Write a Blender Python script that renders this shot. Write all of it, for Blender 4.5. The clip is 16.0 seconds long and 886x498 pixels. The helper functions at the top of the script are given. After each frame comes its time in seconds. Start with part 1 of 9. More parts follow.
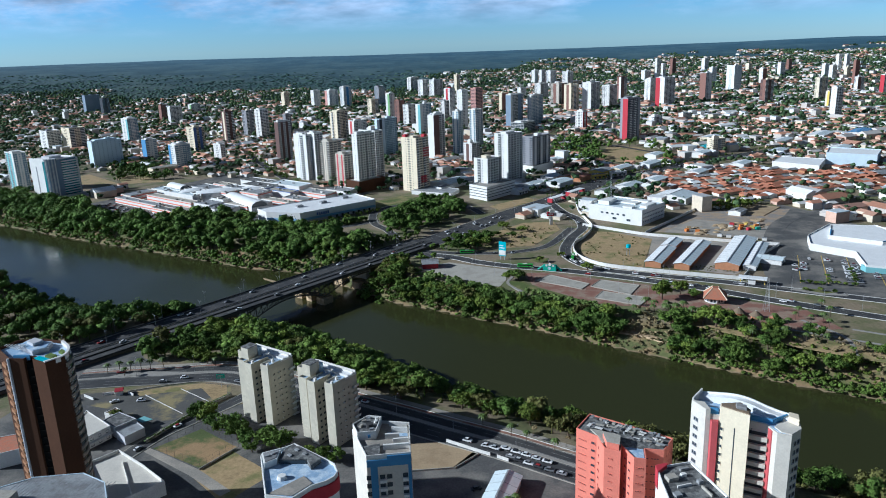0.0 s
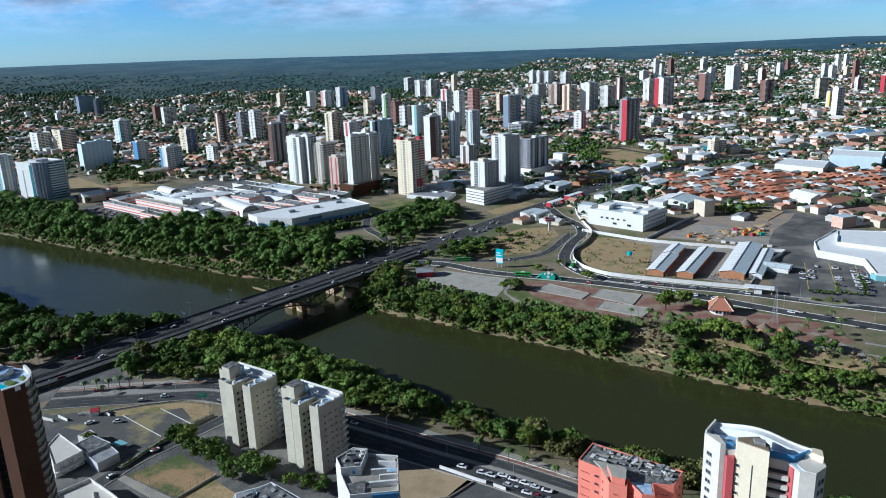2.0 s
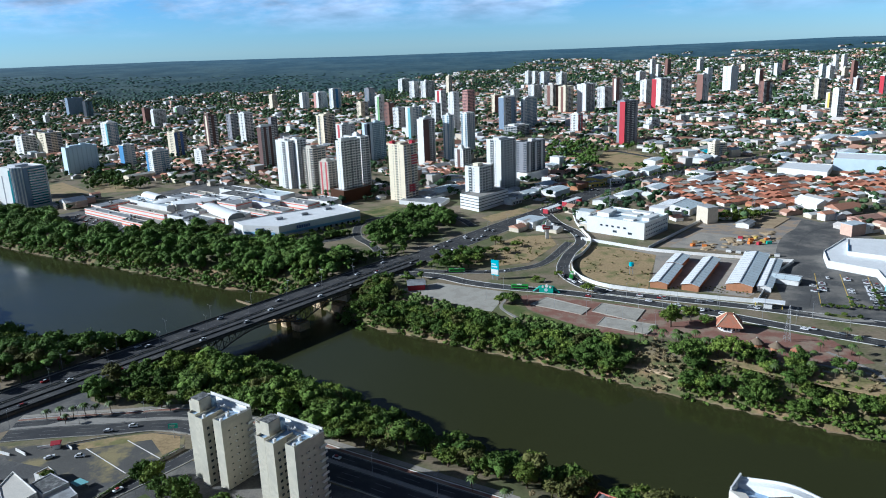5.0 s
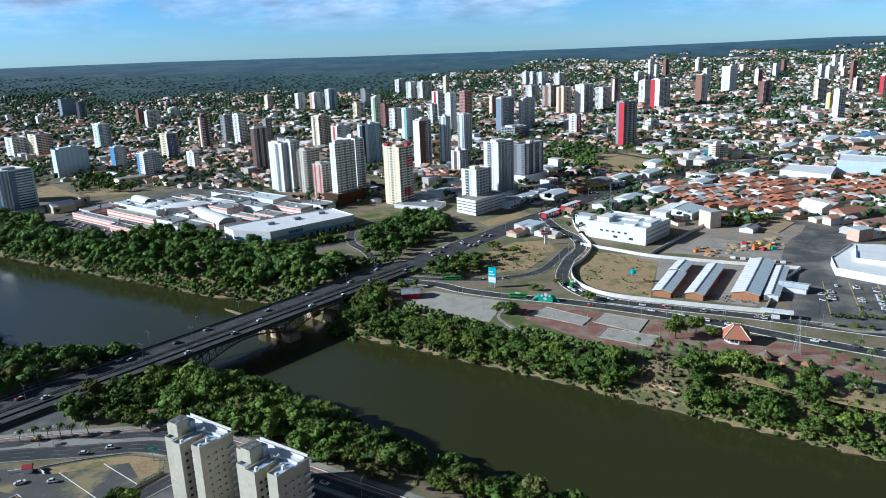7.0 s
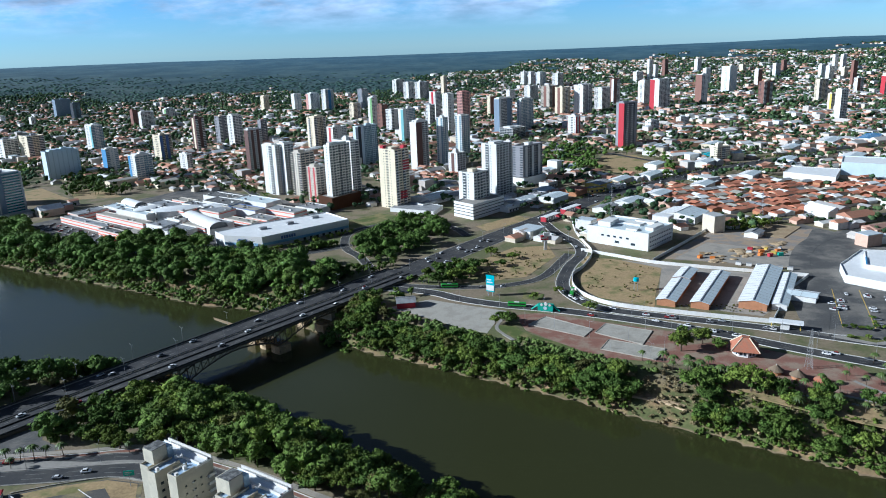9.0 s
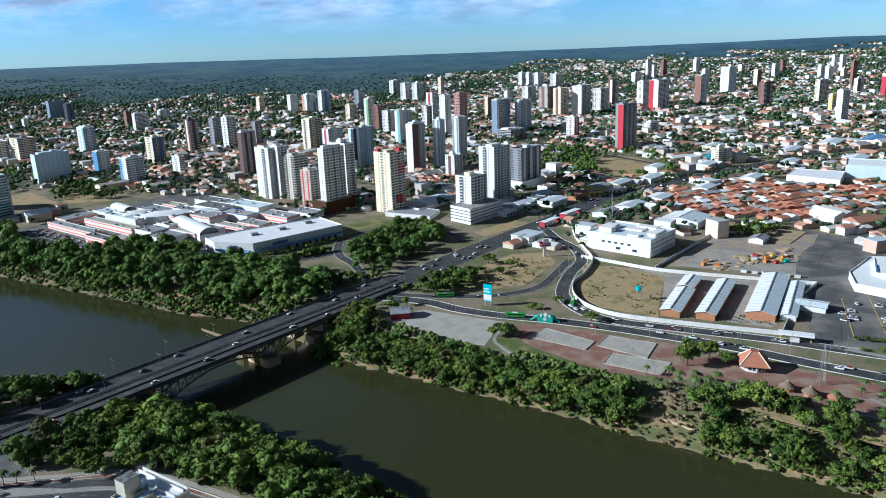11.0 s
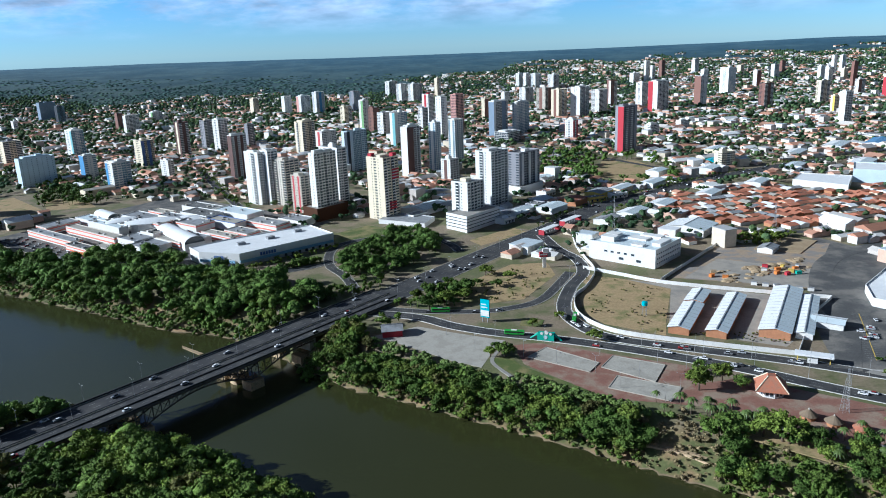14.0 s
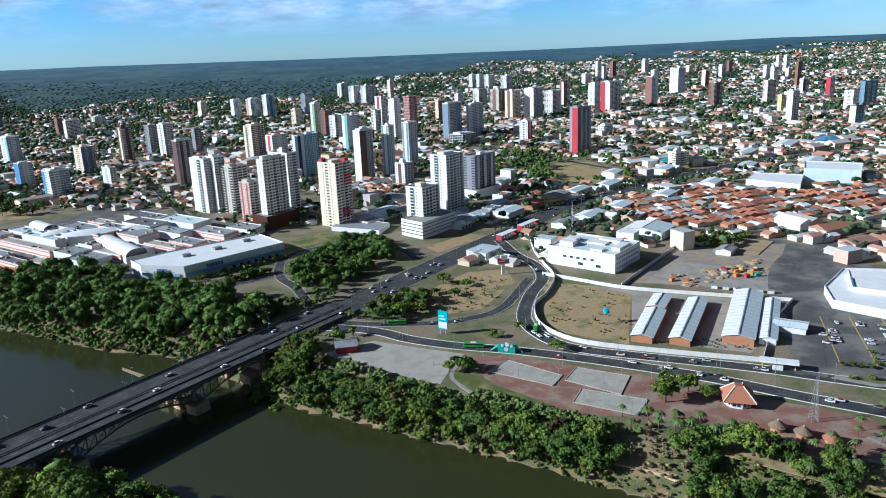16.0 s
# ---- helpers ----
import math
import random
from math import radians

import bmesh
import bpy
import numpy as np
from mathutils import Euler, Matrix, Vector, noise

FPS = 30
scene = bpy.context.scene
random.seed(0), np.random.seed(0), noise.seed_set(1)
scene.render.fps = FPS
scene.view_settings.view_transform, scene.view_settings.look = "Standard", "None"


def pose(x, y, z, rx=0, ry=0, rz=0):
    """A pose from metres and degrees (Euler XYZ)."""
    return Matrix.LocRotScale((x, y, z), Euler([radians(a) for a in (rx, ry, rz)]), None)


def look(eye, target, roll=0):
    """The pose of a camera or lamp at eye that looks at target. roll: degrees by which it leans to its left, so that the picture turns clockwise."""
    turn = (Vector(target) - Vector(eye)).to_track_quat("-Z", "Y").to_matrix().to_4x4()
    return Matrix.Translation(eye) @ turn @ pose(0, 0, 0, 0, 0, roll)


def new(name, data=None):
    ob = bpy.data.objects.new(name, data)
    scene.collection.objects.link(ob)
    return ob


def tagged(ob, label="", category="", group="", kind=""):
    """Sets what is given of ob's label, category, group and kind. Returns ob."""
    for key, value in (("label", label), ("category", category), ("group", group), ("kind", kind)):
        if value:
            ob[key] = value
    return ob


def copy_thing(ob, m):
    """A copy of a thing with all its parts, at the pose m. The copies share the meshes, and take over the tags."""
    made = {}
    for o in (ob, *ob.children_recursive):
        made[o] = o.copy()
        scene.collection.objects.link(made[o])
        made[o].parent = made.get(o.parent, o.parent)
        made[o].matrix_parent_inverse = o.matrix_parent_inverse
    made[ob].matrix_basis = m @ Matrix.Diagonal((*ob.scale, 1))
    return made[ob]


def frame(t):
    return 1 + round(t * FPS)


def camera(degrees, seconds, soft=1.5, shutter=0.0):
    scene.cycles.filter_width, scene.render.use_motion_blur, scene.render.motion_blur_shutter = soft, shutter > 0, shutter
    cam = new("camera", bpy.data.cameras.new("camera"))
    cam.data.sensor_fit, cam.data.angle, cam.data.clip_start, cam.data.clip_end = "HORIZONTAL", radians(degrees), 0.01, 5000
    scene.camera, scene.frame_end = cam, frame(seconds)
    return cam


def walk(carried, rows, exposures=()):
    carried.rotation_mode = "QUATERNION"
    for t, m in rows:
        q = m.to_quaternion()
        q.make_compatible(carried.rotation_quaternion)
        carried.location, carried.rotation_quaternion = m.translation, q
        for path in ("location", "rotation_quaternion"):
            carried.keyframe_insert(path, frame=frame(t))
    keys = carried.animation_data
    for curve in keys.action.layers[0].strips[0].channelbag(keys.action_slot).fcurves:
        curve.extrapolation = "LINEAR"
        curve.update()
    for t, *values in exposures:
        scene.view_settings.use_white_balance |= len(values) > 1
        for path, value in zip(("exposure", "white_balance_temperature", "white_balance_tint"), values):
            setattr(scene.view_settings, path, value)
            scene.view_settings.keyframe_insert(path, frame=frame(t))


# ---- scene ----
cam = camera(62.2, 16.0, soft=1.0)
PATH = [
    (0, (0.000, 7.372, 171.415), (-0.1714, 9.2920, 170.8802), -2.04),
    (0.5, (0.143, 12.514, 171.475), (-0.0269, 14.4333, 170.9398), -2.04),
    (1, (0.302, 17.666, 171.570), (0.1333, 19.5858, 171.0354), -2.05),
    (1.5, (0.457, 22.818, 171.616), (0.2907, 24.7380, 171.0822), -2.06),
    (2, (0.578, 27.957, 171.680), (0.4123, 29.8769, 171.1459), -2.08),
    (2.5, (0.664, 33.018, 171.754), (0.5008, 34.9390, 171.2205), -2.10),
    (3, (0.726, 37.972, 171.841), (0.5648, 39.8925, 171.3083), -2.10),
    (3.5, (0.768, 42.818, 171.903), (0.6079, 44.7391, 171.3707), -2.11),
    (4, (0.802, 47.580, 171.874), (0.6437, 49.5009, 171.3415), -2.12),
    (6.5, (1.066, 71.363, 171.868), (0.9165, 73.2845, 171.3343), -2.14),
    (7, (1.111, 76.122, 171.862), (0.9629, 78.0439, 171.3289), -2.15),
    (7.5, (1.178, 80.895, 171.869), (1.0313, 82.8170, 171.3355), -2.15),
    (8, (1.248, 85.651, 171.856), (1.1023, 87.5735, 171.3229), -2.16),
    (8.5, (1.316, 90.402, 171.847), (1.1710, 92.3243, 171.3136), -2.17),
    (9, (1.367, 95.140, 171.849), (1.2233, 97.0621, 171.3155), -2.18),
    (11.5, (1.692, 119.092, 172.113), (1.5555, 121.0146, 171.5806), -2.23),
    (12, (1.678, 123.966, 172.225), (1.5429, 125.8893, 171.6924), -2.24),
    (12.5, (1.602, 128.861, 172.340), (1.4677, 130.7840, 171.8073), -2.25),
    (13, (1.592, 133.686, 172.408), (1.4592, 135.6088, 171.8758), -2.26),
    (13.5, (1.660, 138.436, 172.430), (1.5285, 140.3589, 171.8980), -2.26),
    (14, (1.737, 143.166, 172.447), (1.6063, 145.0897, 171.9152), -2.27),
    (14.5, (1.788, 147.914, 172.414), (1.6654, 149.8384, 171.8821), -2.27),
    (15, (1.711, 152.762, 172.414), (1.6113, 154.6871, 171.8814), -2.31),
    (15.5, (1.557, 157.711, 172.446), (1.4956, 159.6381, 171.9131), -2.36),
    (16, (1.435, 162.721, 172.468), (1.4232, 164.6483, 171.9349), -2.41),
]
walk(cam, [(t, look(eye, target, roll)) for t, eye, target, roll in PATH], exposures=[(0.0, 0.28, 4880, 6), (6.0, 0.43, 4880, 6), (16.0, 0.5, 4880, 6)])

# world, sun, exposure
SUN_EL, SUN_AZ = 24.0, 187.0   # height of the sun, and the compass angle (from +x, anticlockwise) that it shines from
w = bpy.data.worlds.new("sky")
scene.world = w
w.use_nodes = True
nt = w.node_tree
nt.nodes.clear()


def node(tree, kind, **vals):
    n = tree.nodes.new(kind)
    for k, v in vals.items():
        if k in n.inputs:
            n.inputs[k].default_value = v
    return n


def lk(tree, a, b):
    tree.links.new(a, b)


sky = nt.nodes.new("ShaderNodeTexSky")
sky.sky_type, sky.sun_disc = "NISHITA", False
sky.sun_elevation, sky.sun_rotation = radians(SUN_EL), radians(90 - SUN_AZ)
sky.air_density, sky.dust_density, sky.ozone_density = 1.0, 0.0, 3.5
tc = nt.nodes.new("ShaderNodeTexCoord")
sep = nt.nodes.new("ShaderNodeSeparateXYZ")
lk(nt, tc.outputs["Generated"], sep.inputs[0])
dv = nt.nodes.new("ShaderNodeVectorMath")
dv.operation = "MULTIPLY"
dv.inputs[1].default_value = (6.5, 6.5, 25.0)
lk(nt, tc.outputs["Generated"], dv.inputs[0])
cl = node(nt, "ShaderNodeTexNoise", Scale=1.0, Detail=9.0, Roughness=0.62, Lacunarity=2.1)
lk(nt, dv.outputs[0], cl.inputs["Vector"])
ramp = nt.nodes.new("ShaderNodeMapRange")
ramp.inputs["From Min"].default_value, ramp.inputs["From Max"].default_value = 0.38, 0.57
lk(nt, cl.outputs["Fac"], ramp.inputs["Value"])
cl2 = node(nt, "ShaderNodeTexNoise", Scale=2.3, Detail=6.0, Roughness=0.55)
lk(nt, dv.outputs[0], cl2.inputs["Vector"])
shade = nt.nodes.new("ShaderNodeMapRange")
shade.inputs["From Min"].default_value, shade.inputs["From Max"].default_value = 0.3, 0.7
shade.inputs["To Min"].default_value, shade.inputs["To Max"].default_value = 3.6, 9.0
lk(nt, cl2.outputs["Fac"], shade.inputs["Value"])
cc = nt.nodes.new("ShaderNodeVectorMath")
cc.operation = "SCALE"
cc.inputs[0].default_value = (0.86, 0.95, 1.08)
lk(nt, shade.outputs[0], cc.inputs["Scale"])
low = nt.nodes.new("ShaderNodeMapRange")
low.inputs["From Min"].default_value, low.inputs["From Max"].default_value = 0.02, 0.055
lk(nt, sep.outputs["Z"], low.inputs["Value"])
am = nt.nodes.new("ShaderNodeMath")
am.operation = "MULTIPLY"
lk(nt, ramp.outputs[0], am.inputs[0])
lk(nt, low.outputs[0], am.inputs[1])
am2 = nt.nodes.new("ShaderNodeMath")
am2.operation = "MULTIPLY"
am2.inputs[1].default_value = 0.85
lk(nt, am.outputs[0], am2.inputs[0])
mixs = nt.nodes.new("ShaderNodeMixRGB")
lk(nt, am2.outputs[0], mixs.inputs[0])
tint = nt.nodes.new("ShaderNodeVectorMath")
tint.operation = "MULTIPLY"
tint.inputs[1].default_value = (0.6, 0.86, 1.2)
lk(nt, sky.outputs[0], tint.inputs[0])
lk(nt, tint.outputs[0], mixs.inputs[1])
lk(nt, cc.outputs[0], mixs.inputs[2])
bg = nt.nodes.new("ShaderNodeBackground")
bg.inputs["Strength"].default_value = 0.045
wo = nt.nodes.new("ShaderNodeOutputWorld")
glow = nt.nodes.new("ShaderNodeMapRange")     # a bright pale band above the horizon
glow.inputs["From Min"].default_value, glow.inputs["From Max"].default_value = 0.07, 0.16
glow.inputs["To Min"].default_value, glow.inputs["To Max"].default_value = 1.72, 0.2
lk(nt, sep.outputs["Z"], glow.inputs["Value"])
sunward = nt.nodes.new("ShaderNodeVectorMath")     # the sky brightens towards the sun's side
sunward.operation = "DOT_PRODUCT"
sunward.inputs[1].default_value = (math.cos(radians(SUN_AZ)), math.sin(radians(SUN_AZ)), 0)
lk(nt, tc.outputs["Generated"], sunward.inputs[0])
upper = nt.nodes.new("ShaderNodeMapRange")
upper.inputs["From Min"].default_value, upper.inputs["From Max"].default_value = -0.1, 0.5
upper.inputs["To Min"].default_value, upper.inputs["To Max"].default_value = 0.12, 0.75
lk(nt, sunward.outputs["Value"], upper.inputs["Value"])
lk(nt, upper.outputs[0], glow.inputs["To Max"])
gl2 = nt.nodes.new("ShaderNodeVectorMath")
gl2.operation = "SCALE"
lk(nt, mixs.outputs[0], gl2.inputs[0])
lk(nt, glow.outputs[0], gl2.inputs["Scale"])
lk(nt, gl2.outputs[0], bg.inputs["Color"])
lk(nt, bg.outputs[0], wo.inputs[0])

sun = new("sun", bpy.data.lights.new("sun", "SUN"))
sun.data.energy, sun.data.angle, sun.data.color = 5.0, radians(0.55), (1.0, 0.9, 0.75)
ce, ca, sa = math.cos(radians(SUN_EL)), math.cos(radians(SUN_AZ)), math.sin(radians(SUN_AZ))
sun.matrix_world = look((ce * ca * 900, ce * sa * 900, 900 * math.sin(radians(SUN_EL))), (0, 0, 0))



# materials
def mat(name, col, rough=0.8, var=0.22, scale=0.35, fine=3.0, bump=0.15, metal=0.0, rand=0.0, island=0.0, spec=0.35, second=None, cut=(0.45, 0.6), relief=0.3):
    """Surface with two scales of variation; second: another colour that shows in patches."""
    m = bpy.data.materials.new(name)
    m.use_nodes = True
    t = m.node_tree
    b = t.nodes["Principled BSDF"]
    b.inputs["Roughness"].default_value, b.inputs["Metallic"].default_value = rough, metal
    b.inputs["Specular IOR Level"].default_value = spec
    g = t.nodes.new("ShaderNodeNewGeometry")
    n1 = node(t, "ShaderNodeTexNoise", Scale=scale, Detail=5.0, Roughness=0.6)
    n2 = node(t, "ShaderNodeTexNoise", Scale=fine, Detail=4.0, Roughness=0.6)
    for n in (n1, n2):
        lk(t, g.outputs["Position"], n.inputs["Vector"])
    base = t.nodes.new("ShaderNodeMixRGB")
    base.inputs[1].default_value = (*col, 1)
    base.inputs[2].default_value = (*(second or col), 1)
    r = t.nodes.new("ShaderNodeMapRange")
    r.inputs["From Min"].default_value, r.inputs["From Max"].default_value = cut
    lk(t, n1.outputs["Fac"], r.inputs["Value"])
    lk(t, r.outputs[0], base.inputs[0])
    add = t.nodes.new("ShaderNodeMath")
    add.operation = "ADD"
    lk(t, n1.outputs["Fac"], add.inputs[0])
    lk(t, n2.outputs["Fac"], add.inputs[1])
    v = t.nodes.new("ShaderNodeMapRange")
    v.inputs["From Min"].default_value, v.inputs["From Max"].default_value = 0.6, 1.4
    v.inputs["To Min"].default_value, v.inputs["To Max"].default_value = 1 - var, 1 + var
    lk(t, add.outputs[0], v.inputs["Value"])
    val = v.outputs[0]
    for amount, src in ((rand, "obj"), (island, "isl")):
        if amount:
            rr = t.nodes.new("ShaderNodeMapRange")
            rr.inputs["To Min"].default_value, rr.inputs["To Max"].default_value = 1 - amount, 1 + amount
            o = t.nodes.new("ShaderNodeObjectInfo").outputs["Random"] if src == "obj" else g.outputs["Random Per Island"]
            lk(t, o, rr.inputs["Value"])
            mu = t.nodes.new("ShaderNodeMath")
            mu.operation = "MULTIPLY"
            lk(t, val, mu.inputs[0])
            lk(t, rr.outputs[0], mu.inputs[1])
            val = mu.outputs[0]
    sc = t.nodes.new("ShaderNodeVectorMath")
    sc.operation = "SCALE"
    lk(t, base.outputs[0], sc.inputs[0])
    lk(t, val, sc.inputs["Scale"])
    lk(t, sc.outputs[0], b.inputs["Base Color"])
    if bump:
        bu = node(t, "ShaderNodeBump", Strength=bump, Distance=relief)
        lk(t, n2.outputs["Fac"], bu.inputs["Height"])
        lk(t, bu.outputs[0], b.inputs["Normal"])
    return m


def island_colours(name, cols, rough=0.8, var=0.2, by="isl", bump=0.1):
    """Colour picked for each piece (by its island, or by its object) out of a few."""
    m = mat(name, cols[0], rough, var, bump=bump)
    t = m.node_tree
    base = [n for n in t.nodes if n.type == "MIX_RGB"][0]
    sc = [n for n in t.nodes if n.type == "VECT_MATH"][0]
    cr = t.nodes.new("ShaderNodeValToRGB")
    cr.color_ramp.interpolation = "CONSTANT"
    while len(cr.color_ramp.elements) < len(cols):
        cr.color_ramp.elements.new(0.5)
    for i, c in enumerate(cols):
        cr.color_ramp.elements[i].position = i / len(cols)
        cr.color_ramp.elements[i].color = (*c, 1)
    src = t.nodes.new("ShaderNodeNewGeometry").outputs["Random Per Island"] if by == "isl" else t.nodes.new("ShaderNodeObjectInfo").outputs["Random"]
    lk(t, src, cr.inputs[0])
    lk(t, cr.outputs[0], sc.inputs[0])
    t.nodes.remove(base)
    return m


WALL = {"white": (0.73, 0.72, 0.69), "umber": (0.13, 0.075, 0.065), "cream": (0.74, 0.65, 0.48), "grey": (0.27, 0.27, 0.29), "lightgrey": (0.5, 0.5, 0.52), "brown": (0.075, 0.038, 0.03), "slate": (0.22, 0.28, 0.36),
        "dark": (0.035, 0.045, 0.06), "blue": (0.09, 0.25, 0.47), "teal": (0.2, 0.42, 0.44), "indigo": (0.1, 0.16, 0.36), "red": (0.42, 0.035, 0.05), "rose": (0.46, 0.085, 0.09), "beige": (0.56, 0.51, 0.43),
        "pink": (0.55, 0.3, 0.26), "green": (0.2, 0.36, 0.16), "yellow": (0.65, 0.47, 0.1), "paleblue": (0.58, 0.68, 0.75), "skyblue": (0.28, 0.48, 0.68), "rust": (0.22, 0.115, 0.09)}
M = {k: mat("paint_" + k, c, 0.75, 0.12, 0.12, 1.5, 0.05) for k, c in WALL.items()}
M["blueglass"] = mat("blue_window_glass", (0.15, 0.25, 0.32), 0.15, 0.3, 0.2, 0.33, 0.0, spec=0.6)
# near-black colour that paints the shade inside the brown tower's recess
M["recess_shade"] = mat("shaded_recess", (0.012, 0.011, 0.01), 0.95, 0.3, 0.5, 2.0, 0.0, spec=0.0)
M["bone"] = mat("bone_white_render", (0.6, 0.56, 0.49), 0.85, 0.15, 0.2, 1.5, 0.05)
M["brown"] = mat("paint_brown", (0.07, 0.033, 0.018), 0.85, 0.2, 0.12, 1.5, 0.0, spec=0.12)
M["taupe"] = mat("taupe_cladding", (0.3, 0.25, 0.2), 0.85, 0.15, 0.2, 1.5, 0.0)
M["glass"] = mat("window_glass", (0.04, 0.055, 0.07), 0.12, 0.3, 0.2, 0.33, 0.0, spec=0.6)
M["roof_grey"] = mat("flat_roof", (0.3, 0.3, 0.3), 0.9, 0.35, 0.25, 2.0, 0.2, second=(0.16, 0.16, 0.16))
M["asphalt"] = mat("asphalt", (0.045, 0.045, 0.048), 0.85, 0.25, 0.08, 2.0, 0.1, second=(0.065, 0.063, 0.06))
M["lotasphalt"] = mat("worn_asphalt", (0.1, 0.098, 0.095), 0.9, 0.4, 0.05, 1.0, 0.1, second=(0.17, 0.157, 0.138))
M["concrete"] = mat("concrete", (0.43, 0.4, 0.34), 0.85, 0.28, 0.12, 1.2, 0.15, second=(0.32, 0.295, 0.25))
M["pavement"] = mat("paving", (0.3, 0.28, 0.25), 0.9, 0.2, 0.2, 2.0, 0.1)
M["redpave"] = mat("red_paving", (0.25, 0.125, 0.09), 0.9, 0.3, 0.09, 1.2, 0.15, second=(0.27, 0.2, 0.145), cut=(0.46, 0.6))
M["dust"] = mat("dusty_yard", (0.38, 0.34, 0.285), 0.95, 0.3, 0.06, 1.2, 0.15, second=(0.25, 0.23, 0.2))
M["siteearth"] = mat("churned_site_earth", (0.38, 0.29, 0.2), 0.95, 0.35, 0.09, 1.2, 0.25, second=(0.24, 0.215, 0.19), cut=(0.44, 0.56))
M["sand"] = mat("sandy_earth", (0.4, 0.3, 0.18), 0.95, 0.25, 0.08, 1.0, 0.2, second=(0.3, 0.22, 0.13))
M["drygrass"] = mat("dry_grass", (0.38, 0.275, 0.14), 0.95, 0.4, 0.05, 0.6, 0.3, second=(0.17, 0.16, 0.06), cut=(0.5, 0.63))
M["grass"] = mat("grass", (0.1, 0.13, 0.032), 0.95, 0.35, 0.07, 1.5, 0.3, second=(0.21, 0.18, 0.075))
M["lawn"] = mat("sports_lawn", (0.1, 0.125, 0.04), 0.95, 0.3, 0.05, 1.5, 0.2, second=(0.3, 0.2, 0.1), cut=(0.48, 0.6))
M["line"] = mat("road_paint", (0.25, 0.25, 0.235), 0.8, 0.25, 0.6, 4.0, 0.0)
M["yellowline"] = mat("yellow_road_paint", (0.6, 0.42, 0.08), 0.8, 0.25, 0.6, 4.0, 0.0)
M["whitewash"] = mat("whitewashed_wall", (0.72, 0.7, 0.66), 0.85, 0.2, 0.2, 1.5, 0.1)
M["whitemetal"] = mat("white_roof_sheet", (0.8, 0.8, 0.79), 0.6, 0.12, 0.15, 1.2, 0.05)
M["bluemetal"] = mat("blue_roof_sheet", (0.62, 0.69, 0.71), 0.45, 0.12, 0.15, 1.2, 0.05)
M["greymetal"] = mat("grey_roof_sheet", (0.34, 0.35, 0.36), 0.55, 0.25, 0.2, 1.2, 0.1, second=(0.22, 0.22, 0.22))
M["steel"] = mat("galvanised_steel", (0.4, 0.4, 0.4), 0.5, 0.15, 0.5, 3.0, 0.0, metal=0.5)
M["parapetdark"] = mat("dark_concrete", (0.05, 0.05, 0.052), 0.85, 0.3, 0.4, 3.0, 0.1)
M["darksteel"] = mat("weathered_girders", (0.12, 0.1, 0.085), 0.8, 0.3, 0.4, 3.0, 0.1)
M["brick"] = mat("orange_brick", (0.42, 0.2, 0.1), 0.85, 0.25, 0.3, 3.0, 0.1)
M["tile"] = mat("clay_tile", (0.46, 0.17, 0.095), 0.85, 0.3, 0.4, 3.0, 0.2, second=(0.33, 0.16, 0.1), rand=0.3)
M["thatch"] = mat("straw_thatch", (0.2, 0.15, 0.1), 0.95, 0.35, 0.6, 5.0, 0.4)
M["flatroof"] = island_colours("flat_roofs", [(0.6, 0.6, 0.58), (0.3, 0.3, 0.3), (0.7, 0.7, 0.7), (0.42, 0.42, 0.42), (0.5, 0.55, 0.58)])
M["pierstone"] = mat("tan_pier_concrete", (0.62, 0.46, 0.28), 0.9, 0.3, 0.4, 2.0, 0.2, second=(0.4, 0.3, 0.19))
M["bark"] = mat("bark", (0.11, 0.08, 0.055), 0.95, 0.3, 1.0, 6.0, 0.3)
M["rubber"] = mat("tyre_rubber", (0.02, 0.02, 0.02), 0.85, 0.1, 1.0, 5.0, 0.0)
M["cargl"] = mat("car_glass", (0.015, 0.018, 0.022), 0.1, 0.1, 1.0, 5.0, 0.0, spec=0.6)
M["orange"] = mat("orange_paint", (0.6, 0.2, 0.04), 0.7, 0.15, 0.3, 3.0, 0.0)
M["aqua"] = mat("aqua_sign", (0.04, 0.42, 0.5), 0.5, 0.15, 0.3, 3.0, 0.0)
M["mint"] = mat("mint_green_paint", (0.05, 0.38, 0.28), 0.5, 0.15, 0.3, 3.0, 0.0)
M["busgreen"] = mat("bus_green", (0.06, 0.33, 0.045), 0.4, 0.1, 0.3, 3.0, 0.0)
M["salmon"] = mat("salmon_render", (0.7, 0.22, 0.155), 0.8, 0.14, 0.15, 1.5, 0.05)
M["tealglass"] = mat("teal_facade_glass", (0.02, 0.17, 0.19), 0.15, 0.3, 0.2, 0.33, 0.0, spec=0.6)
M["olivewall"] = mat("pale_stone_render", (0.55, 0.51, 0.405), 0.85, 0.2, 0.15, 0.6, 0.05, second=(0.44, 0.41, 0.33))
# lighter ochre version of the brown, painted on the side facing the sun
M["ochre"] = mat("sunlit_brown_panels", (0.3, 0.15, 0.07), 0.8, 0.2, 0.3, 2.0, 0.05)
M["drylot"] = mat("lot_with_dry_grass", (0.1, 0.096, 0.088), 0.95, 0.3, 0.06, 1.5, 0.2, second=(0.24, 0.2, 0.1), cut=(0.5, 0.62))
M["darkroof"] = mat("stained_roof_felt", (0.1, 0.1, 0.1), 0.9, 0.4, 0.5, 2.5, 0.2, second=(0.2, 0.2, 0.19))
M["bluefloor"] = mat("blue_waterproofing", (0.3, 0.42, 0.58), 0.7, 0.25, 0.3, 2.0, 0.05, second=(0.5, 0.58, 0.66))
